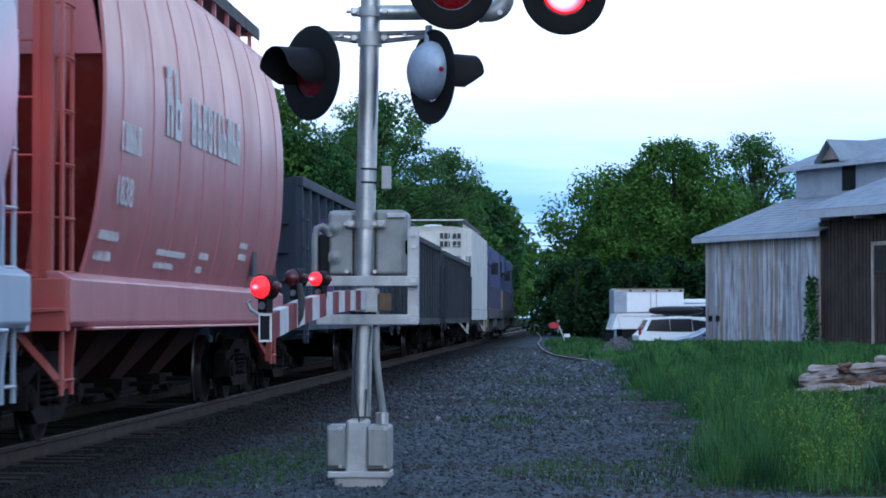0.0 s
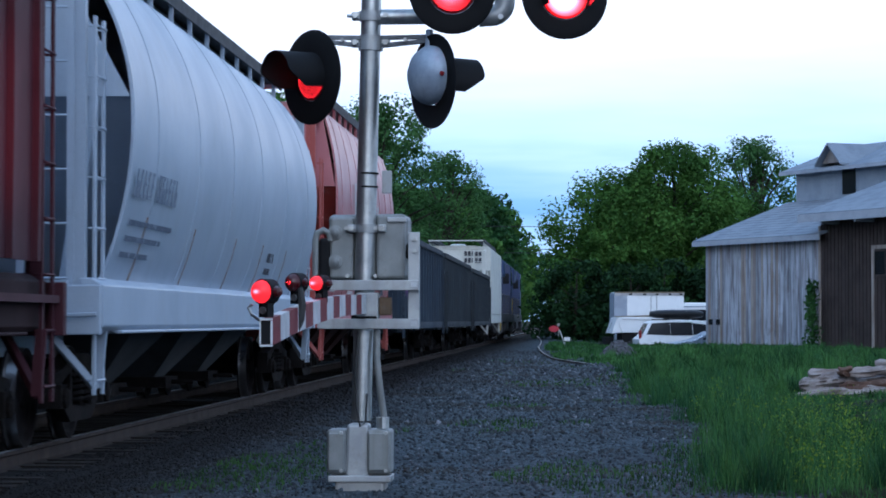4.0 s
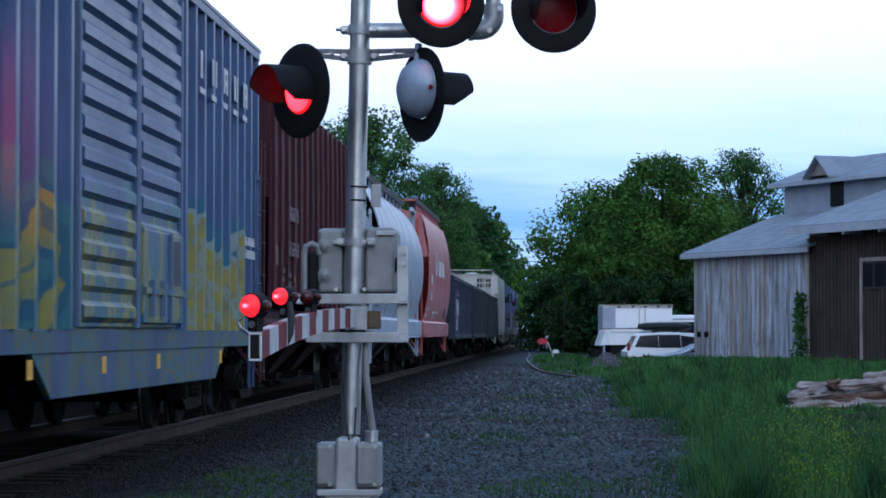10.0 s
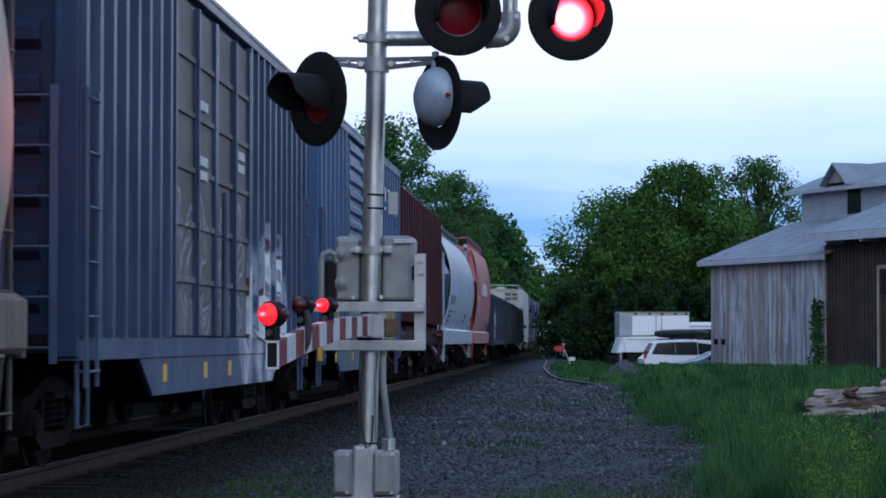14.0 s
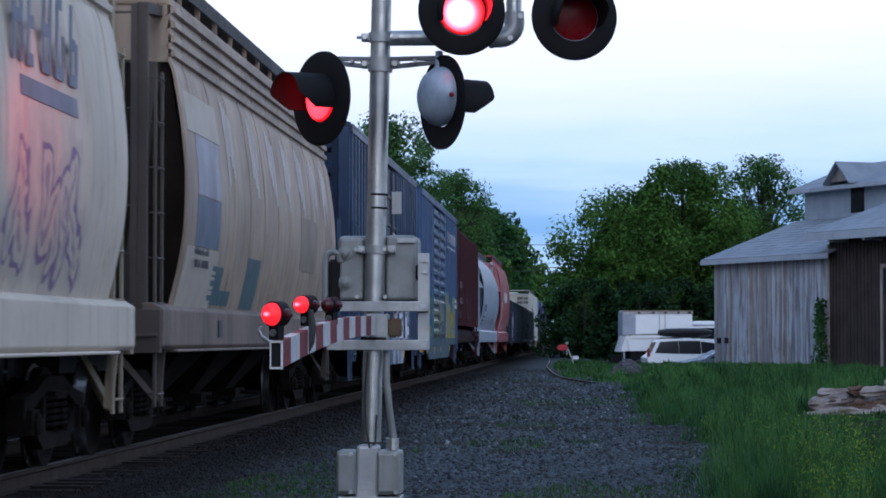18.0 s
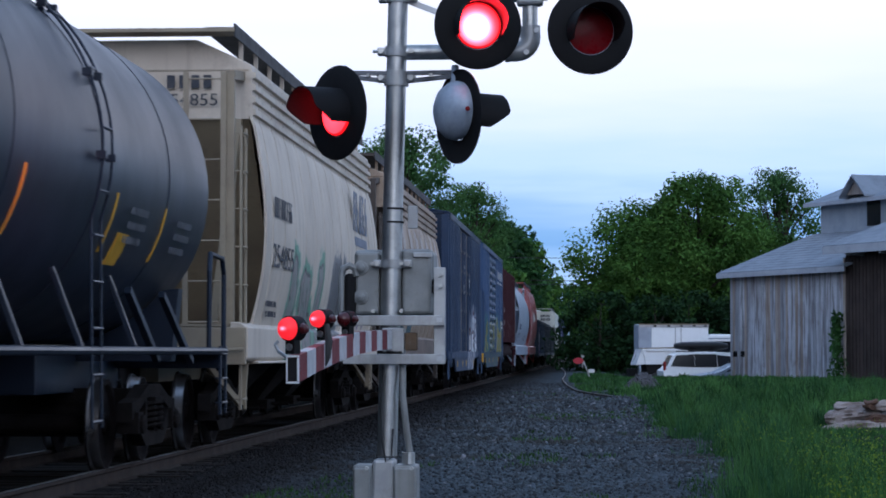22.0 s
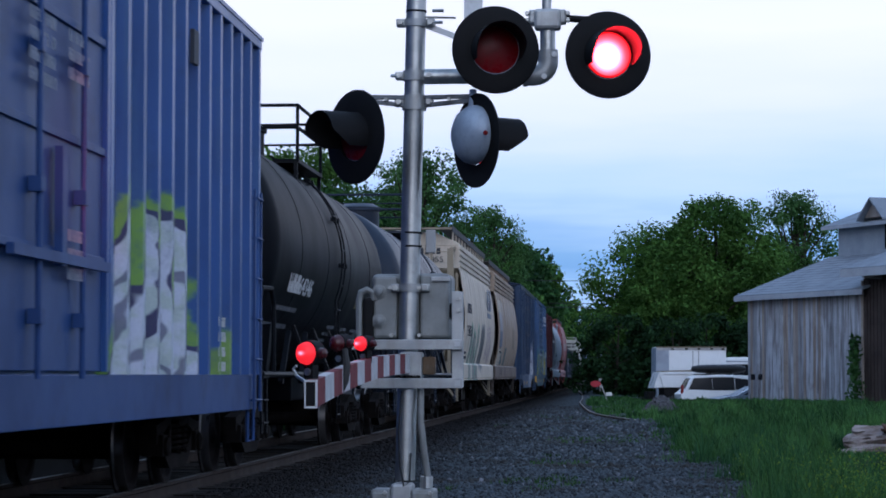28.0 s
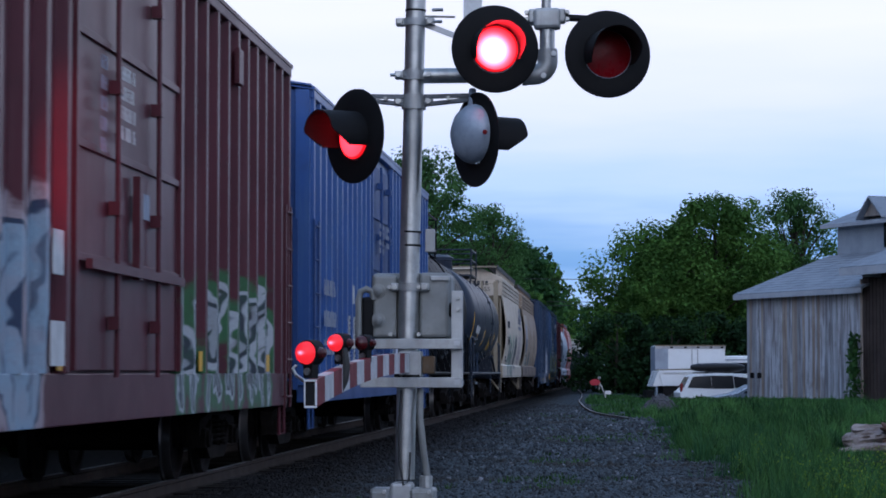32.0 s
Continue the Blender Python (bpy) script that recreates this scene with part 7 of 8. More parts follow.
part("lid", Shape().lathe([(0.01, -1.25), (0.22, -1.2), (0.33, -0.9), (0.38, -0.2), (0.38, 0.6), (0.33, 1.0), (0.2, 1.22), (0.01, 1.25)], 16, Matrix.Translation((0, 0, 0.22)) @ pose(0, 0, 0, 0, 90, 0) @ Matrix.Diagonal((0.55, 1.1, 1, 1))), BOX_BLACK, rb, smooth=50)
for x in (-0.5, 0.42):
    part("clamp", Shape().box(x, x + 0.08, -0.5, 0.5, -0.05, 0.06), BOX_BLACK, rb)
SEDAN = [(-2.2, 0.32), (-2.25, 0.74), (-1.6, 0.92), (-0.95, 1.26), (0.3, 1.30), (1.0, 0.94), (2.0, 0.78), (2.2, 0.55), (2.2, 0.32)]
SEDAN_GLASS = [[(-1.35, 0.95), (-0.9, 1.20), (-0.35, 1.22), (-0.35, 0.93)], [(-0.25, 0.93), (-0.25, 1.22), (0.25, 1.22), (0.75, 0.93)]]
auto("sedan", "silver-blue car parked low in tall grass", pose(5.85, 107, -0.70, 0, 0, 190), SEDAN, SEDAN_GLASS, 1.75, CAR_SILVER, (-1.35, 1.35), 0.32)

truck = thing("box_truck", "white box truck parked before the trees", "truck", at=pose(3.45, 122, -0.68, 0, 0, 5))
part("cargo_box", Shape().box(-1.75, 1.65, -1.1, 1.1, 1.1, 3.15), CAR_WHITE, truck, bevel=0.03)
# flat grey-blue strip paints the shaded end face of the white box
part("painted_end_face", Shape().box(-1.8, -1.15, -1.125, 1.1, 1.15, 3.1), surface("shaded_end_face_paint", (0.34, 0.38, 0.45)), truck, "grey-blue strip painted as the shaded end of the box", bevel=0.02)
part("top_rail", Shape().box(-1.76, 1.67, -1.13, -1.08, 2.98, 3.10), RIM, truck)
for k in range(5):
    part("side_rib", Shape().box(-1.0 + k * 0.5, -1.03 + k * 0.5, -1.112, -1.1, 1.15, 2.95), CAR_WHITE, truck)
part("chassis", Shape().box(-2.2, 2.0, -0.9, 0.9, 0.55, 0.95), BLACK_MATT, truck)
for x in (-1.5, 1.3):
    for y in (-0.95, 0.95):
        wheel_on(truck, x, y, 0.42)
LOAD = surface("tan_sand_load", (0.22, 0.18, 0.13), (0.16, 0.13, 0.10), 3.0, 0.95, 0.0, 0.4)
for x in (-0.98, -0.3, 0.32, 0.95, 1.5):
    part("marker_lamp", Shape().box(x - 0.07, x + 0.07, -1.15, -1.13, 3.0, 3.08), BLACK_MATT, truck)
for x in (0.02, 0.30):
    part("door_post", Shape().box(x - 0.02, x + 0.02, -1.135, -1.1, 1.2, 2.95), RIM, truck)
part("roof_edge", Shape().box(-1.78, 1.68, -1.14, -1.09, 3.10, 3.16), LOAD, truck, "tan roof edging")
pick = thing("pickup_truck", "white utility pickup with an open dump bed", "pickup truck", at=pose(2.65, 117.5, -0.68, 0, 0, 8))
part("bed", Shape().prism([(-1.22, 1.15), (-0.95, 1.90), (1.7, 1.90), (1.7, 1.18), (-0.8, 1.18)], -0.95, 0.95), CAR_WHITE, pick, bevel=0.02)
part("bed_rim", Shape().box(-0.72, 1.7, -1.0, -0.95, 1.80, 1.92), CAR_WHITE, pick, bevel=0.01)
part("tailgate_frame", Shape().beam((-0.72, -0.98, 1.18), (-0.92, -0.98, 1.92), 0.1, 0.06), CAR_WHITE, pick)
part("load", Shape().prism([(-0.85, 1.90), (-0.75, 1.97), (1.3, 2.02), (1.7, 1.90)], -0.85, 0.85), LOAD, pick, "tan load in the bed")
part("underbody", Shape().box(-0.7, 1.7, -0.85, 0.85, 0.72, 1.18), BLACK_MATT, pick)
part("mud_flap", Shape().box(-1.06, -0.98, -0.95, -0.5, 0.45, 1.16), CAR_SILVER, pick)
part("cab", Shape().prism([(1.75, 0.7), (1.75, 1.8), (2.6, 1.8), (3.1, 1.2), (3.9, 1.1), (3.9, 0.7)], -0.92, 0.92), CAR_WHITE, pick, bevel=0.04)
part("chassis", Shape().box(-1.0, 3.8, -0.6, 0.6, 0.4, 0.75), BLACK_MATT, pick)
for x in (-0.2, 3.0):
    for y in (-0.88, 0.88):
        wheel_on(pick, x, y, 0.4)
van = thing("van", "white van parked behind the other cars", "van", at=pose(7.45, 124, -0.68, 0, 0, 5))
part("body", Shape().prism([(-2.4, 0.5), (-2.4, 2.4), (-2.2, 2.65), (1.6, 2.65), (2.3, 1.4), (2.6, 1.2), (2.6, 0.5)], -0.95, 0.95), CAR_WHITE, van, bevel=0.06)
part("roof_gutter", Shape().box(-2.35, 1.5, -0.98, -0.95, 2.42, 2.47), CAR_SILVER, van)
part("window", Shape().box(-2.0, 1.2, -0.965, -0.95, 1.75, 2.3), GLASS, van)
for x in (-1.6, 1.6):
    for y in (-0.88, 0.88):
        wheel_on(van, x, y, 0.36)
heap = Shape()
EARTH = surface("grey_rubble", (0.10, 0.10, 0.11), (0.07, 0.07, 0.075), 3.0, 0.95, 0.0, 0.6)
for i in range(160):
    a, q = random.uniform(0, math.tau), random.random() ** 0.6
    r = random.uniform(0.04, 0.11)
    x, y = 0.5 * q * math.cos(a), 0.5 * q * math.sin(a)
    m = Matrix.Translation((x, y, 0.42 * (1 - q) + 0.05)) @ Euler((random.random() * 6, random.random() * 6, 0)).to_matrix().to_4x4()
    heap.add([m @ Vector(v) for v in ((-r, -r, -r * 0.6), (r, -r * 0.8, -r * 0.7), (r * 0.8, r, -r * 0.6), (-r, r * 0.9, -r * 0.5), (-r * 0.7, -r * 0.8, r * 0.6), (r * 0.9, -r, r * 0.5), (r, r * 0.7, r * 0.6), (-r * 0.8, r, r * 0.7))],
             [(0, 2, 3), (0, 1, 2), (4, 5, 6), (4, 6, 7), (0, 1, 5, 4), (1, 2, 6, 5), (2, 3, 7, 6), (3, 0, 4, 7)])
rub = part("rubble_heap", heap, EARTH)
rub.location = (1.08, 66, 0.02)
tagged(rub, "heap of grey rubble beside the parked cars", "rubble", kind="stuff")
# switch stand with a red target, white marker post, wires
stand = thing("switch_stand", "small leaning switch stand with a red target and a white box", "switch stand", at=(-0.55, 98, 0))
part("post", Shape().tube([(0.05, 0, 0), (-0.1, 0, 0.42), (-0.26, 0, 0.80)], 0.028, 8), GALV, stand)
part("box", Shape().box(-0.02, 0.22, -0.08, 0.08, 0.26, 0.40), WHITE_STEEL, stand, "white lock box", bevel=0.01)
part("target", Shape().lathe([(0.02, -0.01), (0.17, -0.01), (0.17, 0.01), (0.02, 0.01)], 16, pose(-0.42, -0.03, 0.74, 90, 0, 0) @ Matrix.Diagonal((1.25, 0.75, 1, 1))), surface("red_target_paint", (0.42, 0.008, 0.03), (0.34, 0.008, 0.02), 3.0, 0.5), stand, "red oval target")
post = thing("marker_post", "white marker post at the far switch", "post", at=(-1.05, 130, 0))
part("post", Shape().box(-0.035, 0.035, -0.035, 0.035, 0, 0.8), GALV, post, bevel=0.01)
part("cap", Shape().box(-0.08, 0.08, -0.06, 0.06, 0.8, 0.92), WHITE_STEEL, post, bevel=0.01)
wires = thing("utility_line", "wooden poles with dark wires across the far track", "utility line", at=(0, 0, 0))
for x in (-60, 60):
    part("pole", Shape().tube([(x, 260, -0.3), (x, 260, 14)], [0.18, 0.12], 8), BARK, wires)
for z in (11.0, 8.6, 8.2):
    part("wire", Shape().tube([(-60, 260, z + 2), (-20, 260, z + 0.2), (0, 260, z), (30, 260, z + 0.4), (60, 260, z + 2)], 0.035, 5), RUBBER, wires)

# ---- log pile and stones at the edge of the weeds ----
LOG = surface("bleached_driftwood", (0.33, 0.29, 0.275), (0.13, 0.09, 0.075), 2.2, 0.92, 0.0, 0.9, (0.06, 0.045, 0.04), 0.7, None, 30)
LOG_B = surface("rotten_brown_log", (0.15, 0.085, 0.06), (0.08, 0.05, 0.04), 3.0, 0.92, 0.0, 0.9, (0.3, 0.27, 0.25), 0.5, None, 30)
rnd = random.Random(4)


def log(x0, y, z, length, r, rise, mat, turn=0.0, knobs=1.0):
    """A weathered log: furrowed lengthwise, knobbly, with broken ends."""
    s = Shape()
    n, m = 28, max(8, int(length / 0.035))
    off = rnd.uniform(0, 50)
    for k in range(m):
        q = k / (m - 1)
        end = min(1.0, 0.45 + min(q, 1 - q) * 7)
        for j in range(n):
            a = j * math.tau / n
            ca, sa = math.cos(a), math.sin(a)
            w = r * end * (1 + knobs * (0.42 * noise.noise(Vector((q * length * 3.5, ca * 1.2 + off, sa * 1.2))) + 0.20 * noise.noise(Vector((q * length * 11, ca * 4 + off, sa * 4)))) - 0.4 * abs(noise.noise(Vector((q * length * 1.2, ca * 3.2, sa * 3.2 + off)))))
            s.v.append((length * (q - 0.5) + 0.12 * r * noise.noise(Vector((a * 3, off, q))) * (1 if q in (0, 1) else 0), w * ca, w * 0.85 * sa))
    s.f = [(k * n + j, k * n + (j + 1) % n, (k + 1) * n + (j + 1) % n, (k + 1) * n + j) for k in range(m - 1) for j in range(n)]
    s.f += [tuple(range(n))[::-1], tuple(range((m - 1) * n, m * n))]
    mm = pose(x0 + length / 2, y, z, 0, -math.degrees(math.atan(rise)), turn)
    s.v = [tuple(mm @ Vector(p)) for p in s.v]
    tagged(part("log", s, mat, smooth=45), "bleached weathered log lying in a pile" if mat is LOG else "rotten brown log lying in a pile", "log", "logs in the pile")


for x0, y, z, length, r, rise, mat, turn in ((2.98, 33.4, 0.24, 0.75, 0.13, 0.12, LOG, -8), (3.0, 33.1, 0.10, 0.9, 0.07, 0.02, LOG, 6), (3.1, 33.5, 0.36, 0.5, 0.07, 0.05, LOG, 14), (3.44, 33.2, 0.38, 0.3, 0.085, 0.0, LOG_B, 60),
                                             (3.5, 33.5, 0.30, 1.5, 0.12, 0.12, LOG, 5), (3.5, 33.15, 0.20, 1.4, 0.09, 0.05, LOG_B, -4), (3.6, 33.3, 0.42, 1.3, 0.08, 0.10, LOG, 8), (3.75, 33.05, 0.12, 1.1, 0.08, 0.0, LOG, -7),
                                             (4.0, 33.4, 0.52, 1.0, 0.08, 0.06, LOG, -6), (4.2, 33.1, 0.34, 1.2, 0.09, 0.02, LOG, 12), (4.5, 33.3, 0.2, 1.2, 0.12, 0.02, LOG_B, -10), (4.6, 33.2, 0.48, 1.0, 0.10, 0.0, LOG, 4), (2.86, 32.85, 0.08, 0.35, 0.05, 0.0, LOG, 30)):
    log(x0, y, z, length, r, rise, mat, turn, 1.5)


# ---- trees, grass, stones ----
LEAF_A = leafage("leaves_mid_green", (0.056, 0.138, 0.026), (0.098, 0.195, 0.040), 0.25, 0.35, 0.6)
LEAF_B = leafage("leaves_dark_green", (0.026, 0.078, 0.026), (0.050, 0.126, 0.034))
LEAF_C = leafage("leaves_grey_green", (0.05, 0.13, 0.036), (0.095, 0.19, 0.062))
# darker leaf copy; the shade of the understory is put into its colour
LEAF_D = leafage("leaves_darkened_for_shade", (0.011, 0.034, 0.012), (0.022, 0.056, 0.017), 0.12)
RNG = np.random.default_rng(7)


def leaf_mesh(name, centres, sizes, mat, rng, facing=None):
    """Small folded leaf clumps at the given places, in one mesh; facing: which way their upper sides tend to look."""
    n = len(centres)
    c = rng.normal(size=(n, 3)) * (0.24 if facing is not None else 1.0)
    if facing is not None:
        c = c + facing
    c /= np.linalg.norm(c, axis=1)[:, None]
    b = np.cross(c, rng.normal(size=(n, 3)))
    b /= np.linalg.norm(b, axis=1)[:, None]
    a = np.cross(b, c)
    sz = sizes[:, None]
    v = np.stack([centres - b * sz * 0.5, centres + a * sz * 0.32 + c * sz * 0.14, centres + b * sz * 0.55, centres - a * sz * 0.32 + c * sz * 0.14], axis=1).reshape(-1, 3)
    me = bpy.data.meshes.new(name)
    me.vertices.add(4 * n)
    me.vertices.foreach_set("co", v.astype(np.float32).ravel())
    f = np.arange(4 * n).reshape(n, 4)
    tri = np.concatenate([f[:, [0, 1, 2]], f[:, [0, 2, 3]]], axis=1).reshape(-1)
    me.loops.add(len(tri))
    me.loops.foreach_set("vertex_index", tri.astype(np.int32))
    me.polygons.add(2 * n)
    me.polygons.foreach_set("loop_start", np.arange(0, 6 * n, 3, dtype=np.int32))
    me.update(calc_edges=True)
    me.materials.append(mat)
    return me


def tree_parts(seed, height, spread, mat, leaves, leaf=0.16, bottom=0.12, clumps=210, open_=0.0):
    """Trunk and crown: tapered limbs end in flat leafy clumps that fill an uneven crown; open_ leaves gaps between them."""
    rng = np.random.default_rng(seed)
    wood = Shape()
    trunk_h = height * 0.55
    lean = rng.normal(size=2) * 0.25
    wood.tube([(0, 0, -0.2), (lean[0] * 0.3, lean[1] * 0.3, trunk_h * 0.4), (lean[0], lean[1], trunk_h), (lean[0] * 1.4, lean[1] * 1.4, height * 0.85)], [height * 0.028, height * 0.021, height * 0.014, 0.03], 9)
    boughs = [(rng.uniform(0, math.tau), rng.uniform(0.15, 1.0), rng.uniform(0.72, 1.12)) for _ in range(9)]
    pts, sizes, face = [], [], []
    n = leaves // clumps
    for i in range(clumps):
        a = rng.uniform(0, math.tau)
        k = ((i + rng.random()) / clumps) ** 0.85
        rad = spread * math.sin(math.pi * (0.17 + 0.75 * k)) ** 0.6
        for b, bk, push in boughs:
            near = math.exp(-((k - bk) / 0.22) ** 2) * max(0.0, math.cos(a - b)) ** 2
            rad *= 1 + (push - 0.95) * near
        if open_:
            rad *= 0.62 + 0.5 * noise.noise(Vector((math.cos(a) * 1.3 + seed, math.sin(a) * 1.3, k * 4.5))) + 0.25
        hz = height * (bottom + (0.93 - bottom) * k)
        d = rad * math.sqrt(rng.uniform(0.04, 1.0))
        c = np.array([d * math.cos(a), d * math.sin(a), hz])
        r = spread * rng.uniform(0.12, 0.25)
        if i % 7 == 0 or open_ and i % 3 == 0:
            z0 = min(hz * 0.72, trunk_h)
            wood.tube([(lean[0] * z0 / trunk_h, lean[1] * z0 / trunk_h, z0), tuple((np.array([0, 0, z0]) + c) / 2 + np.array([0, 0, 0.15])), tuple(c)], [height * 0.007, height * 0.005, 0.02], 5)
        u = rng.normal(size=(n, 3))
        u /= np.linalg.norm(u, axis=1)[:, None]
        q = rng.uniform(0.0, 1.0, size=n) ** 0.45
        ragged = 1 + 0.045 * np.minimum(rng.normal(size=n) ** 2, 3.0)
        pts.append(c + u * (r * q * ragged)[:, None] * np.array([1.0, 1.0, 0.9]))
        sizes.append(leaf * rng.uniform(0.55, 1.35, size=n))
        face.append(u * 0.6 + np.array([0, 0, 0.35]) + 0.35 * rng.normal(size=(n, 3)))
    pts = np.concatenate(pts)
    return mesh_of("trunk", wood, BARK, 50), leaf_mesh("crown", pts, np.concatenate(sizes), mat, rng, np.concatenate(face))


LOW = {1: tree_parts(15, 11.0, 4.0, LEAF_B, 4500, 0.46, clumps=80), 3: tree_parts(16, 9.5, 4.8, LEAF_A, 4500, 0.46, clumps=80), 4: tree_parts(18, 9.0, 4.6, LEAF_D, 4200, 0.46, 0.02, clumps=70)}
KINDS = [tree_parts(11, 11.0, 4.2, LEAF_A, 23000, 0.215), tree_parts(12, 11.0, 4.0, LEAF_B, 20000, 0.225), tree_parts(13, 12.0, 3.4, LEAF_C, 16500, 0.175, 0.22, 170, 1.0), tree_parts(14, 9.5, 4.8, LEAF_A, 23000, 0.215)]


def plant_tree(kind, x, y, size=1.0, turn=0.0, label="broad green leafy tree in full summer leaf", far=False):
    wood, crown = LOW[kind] if (far and kind in LOW) or kind == 4 else KINDS[kind]
    t = thing("tree", label, "tree", "trees along the track", at=Matrix.Translation((x, y, 0)) @ pose(0, 0, 0, 0, 0, turn))
    t.scale = (size,) * 3
    part("trunk", wood, None, t)
    part("crown", crown, None, t)


rnd = random.Random(9)
# broad clump beyond the parked cars
for kind, x, y, size in ((0, 5.5, 138, 1.04), (3, 2.5, 139, 1.02), (0, 3.4, 136, 0.80), (3, 7.6, 146, 0.98), (2, 10.5, 150, 1.06), (1, 2.0, 147, 0.74), (3, 3.0, 152, 0.84), (1, 1.9, 163, 0.70), (0, 14.5, 142, 0.82), (1, 17, 138, 0.8), (3, 21, 136, 0.8)):
    plant_tree(kind, x, y, size, rnd.uniform(0, 360))
# shrubs under the clump, their leaf colour darkened to stand for shade
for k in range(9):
    plant_tree(4, -0.2 + k * 1.55, 131 + rnd.uniform(-1.5, 2.0), rnd.uniform(0.40, 0.52), rnd.uniform(0, 360), "dense green shrub under the trees, leaves darkened for shade")
# right side of the far track; far rows use darker leaves to paint canopy shade
for k in range(12):
    plant_tree(1, 1.6 + rnd.uniform(-0.5, 1.6), 172 + k * 26 + rnd.uniform(-6, 6), rnd.uniform(0.72, 0.9), rnd.uniform(0, 360), far=True)
# row behind the train
for kind, x, y, size in ((2, -10.4, 126, 1.10), (2, -9.3, 172, 1.12), (2, -11.6, 140, 1.1), (0, -12.6, 118, 0.82), (1, -14.0, 112, 0.92), (0, -15.3, 113, 1.1), (1, -12.6, 115, 0.84), (0, -21.6, 112, 1.36), (2, -25.5, 106, 1.2), (1, -18.6, 114, 1.1), (0, -28, 110, 0.9), (0, -18.4, 130, 1.05), (1, -33, 110, 0.9), (1, -14.0, 136, 1.02), (0, -13.6, 156, 1.06), (3, -12.6, 178, 1.12), (3, -12.6, 190, 1.2), (0, -12.4, 206, 1.16)):
    plant_tree(kind, x, y, size, rnd.uniform(0, 360), "slender grey-green tree with open branches" if kind == 2 else "broad green leafy tree in full summer leaf")
for k in range(16):
    plant_tree(rnd.choice((1, 1, 3)), -12.7 + rnd.uniform(-0.6, 0.5), 214 + k * 17 + rnd.uniform(-5, 5), rnd.uniform(1.2, 1.36), rnd.uniform(0, 360), far=True)
# far shrubs in the same shade-darkened leaves
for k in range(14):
    plant_tree(4, 0.9 + rnd.uniform(0, 1.5), 152 + k * 12, rnd.uniform(0.4, 0.5), rnd.uniform(0, 360), "dense green shrub under the trees, leaves darkened for shade")
    plant_tree(4, -11.2 + rnd.uniform(-1, 0.3), 160 + k * 14, rnd.uniform(0.4, 0.5), rnd.uniform(0, 360), "dense green shrub under the trees, leaves darkened for shade")
for kind, x, y, size in ((1, -12.0, 262, 1.42), (1, -11.9, 285, 1.5), (3, -12.0, 305, 1.62), (1, -11.8, 330, 1.55)):
    plant_tree(kind, x, y, size, rnd.uniform(0, 360), far=True)
for k in range(13):
    plant_tree(1, -34 + k * 6, 540 + rnd.uniform(-20, 20), rnd.uniform(1.2, 1.5), rnd.uniform(0, 360), far=True)

# bushes at the edge of the woods, and an added light-blocking hedge behind the train
def blades(name, roots, heights, widths, mat, rng, bend=0.35):
    n = len(roots)
    a = rng.uniform(0, math.tau, n)
    d = np.stack([np.cos(a), np.sin(a), np.zeros(n)], 1)
    s = np.stack([-np.sin(a), np.cos(a), np.zeros(n)], 1)
    up_ = np.array([0, 0, 1.0])
    h, w = heights[:, None], widths[:, None]
    k = bend * rng.uniform(0.2, 1.3, (n, 1))
    v = np.stack([roots - s * w / 2, roots + s * w / 2, roots + up_ * h * 0.55 + d * h * k * 0.3 + s * w * 0.42, roots + up_ * h * 0.55 + d * h * k * 0.3 - s * w * 0.42, roots + up_ * h + d * h * k], 1).reshape(-1, 3)
    me = bpy.data.meshes.new(name)
    me.vertices.add(5 * n)
    me.vertices.foreach_set("co", v.astype(np.float32).ravel())
    f = np.arange(5 * n).reshape(n, 5)
    tri = np.concatenate([f[:, [0, 1, 2]], f[:, [0, 2, 3]], f[:, [3, 2, 4]]], axis=1).reshape(-1)
    me.loops.add(len(tri))
    me.loops.foreach_set("vertex_index", tri.astype(np.int32))
    me.polygons.add(3 * n)
    me.polygons.foreach_set("loop_start", np.arange(0, 9 * n, 3, dtype=np.int32))
    me.update(calc_edges=True)
    me.materials.append(mat)
    return new(name, me)


GRASS = leafage("meadow_grass", (0.032, 0.105, 0.030), (0.078, 0.175, 0.046), 0.3, 1.6, 0.35)
GRASS_Y = leafage("yellow_green_flowers", (0.10, 0.20, 0.025), (0.23, 0.31, 0.04), 0.3)
GRASS_D = leafage("dark_meadow_grass", (0.024, 0.085, 0.034), (0.055, 0.145, 0.05), 0.3, 1.3, 0.5)
GRASS_L = leafage("light_meadow_grass", (0.06, 0.16, 0.045), (0.10, 0.21, 0.06), 0.3)
WEED = leafage("low_weeds", (0.035, 0.085, 0.022), (0.06, 0.125, 0.035), 0.3)


def edge(y):
    """Where the weeds begin, to the right of the gravel."""
    pts = [(12.5, 1.1), (15, 0.95), (17, 0.88), (20, 1.2), (24, 1.5), (27, 1.2), (30, 0.95), (33, 0.85), (40, 0.85), (52, 0.82), (68, 0.68), (90, 0.35), (125, 0.1)]
    for (a, p), (b, q) in zip(pts, pts[1:]):
        if a <= y <= b:
            return p + (q - p) * (y - a) / (b - a) + 0.22 * noise.noise(Vector((y * 0.45, 2, 0))) + 0.12 * noise.noise(Vector((y * 1.7, 7, 0)))
    return pts[0][1] if y < pts[0][0] else pts[-1][1]


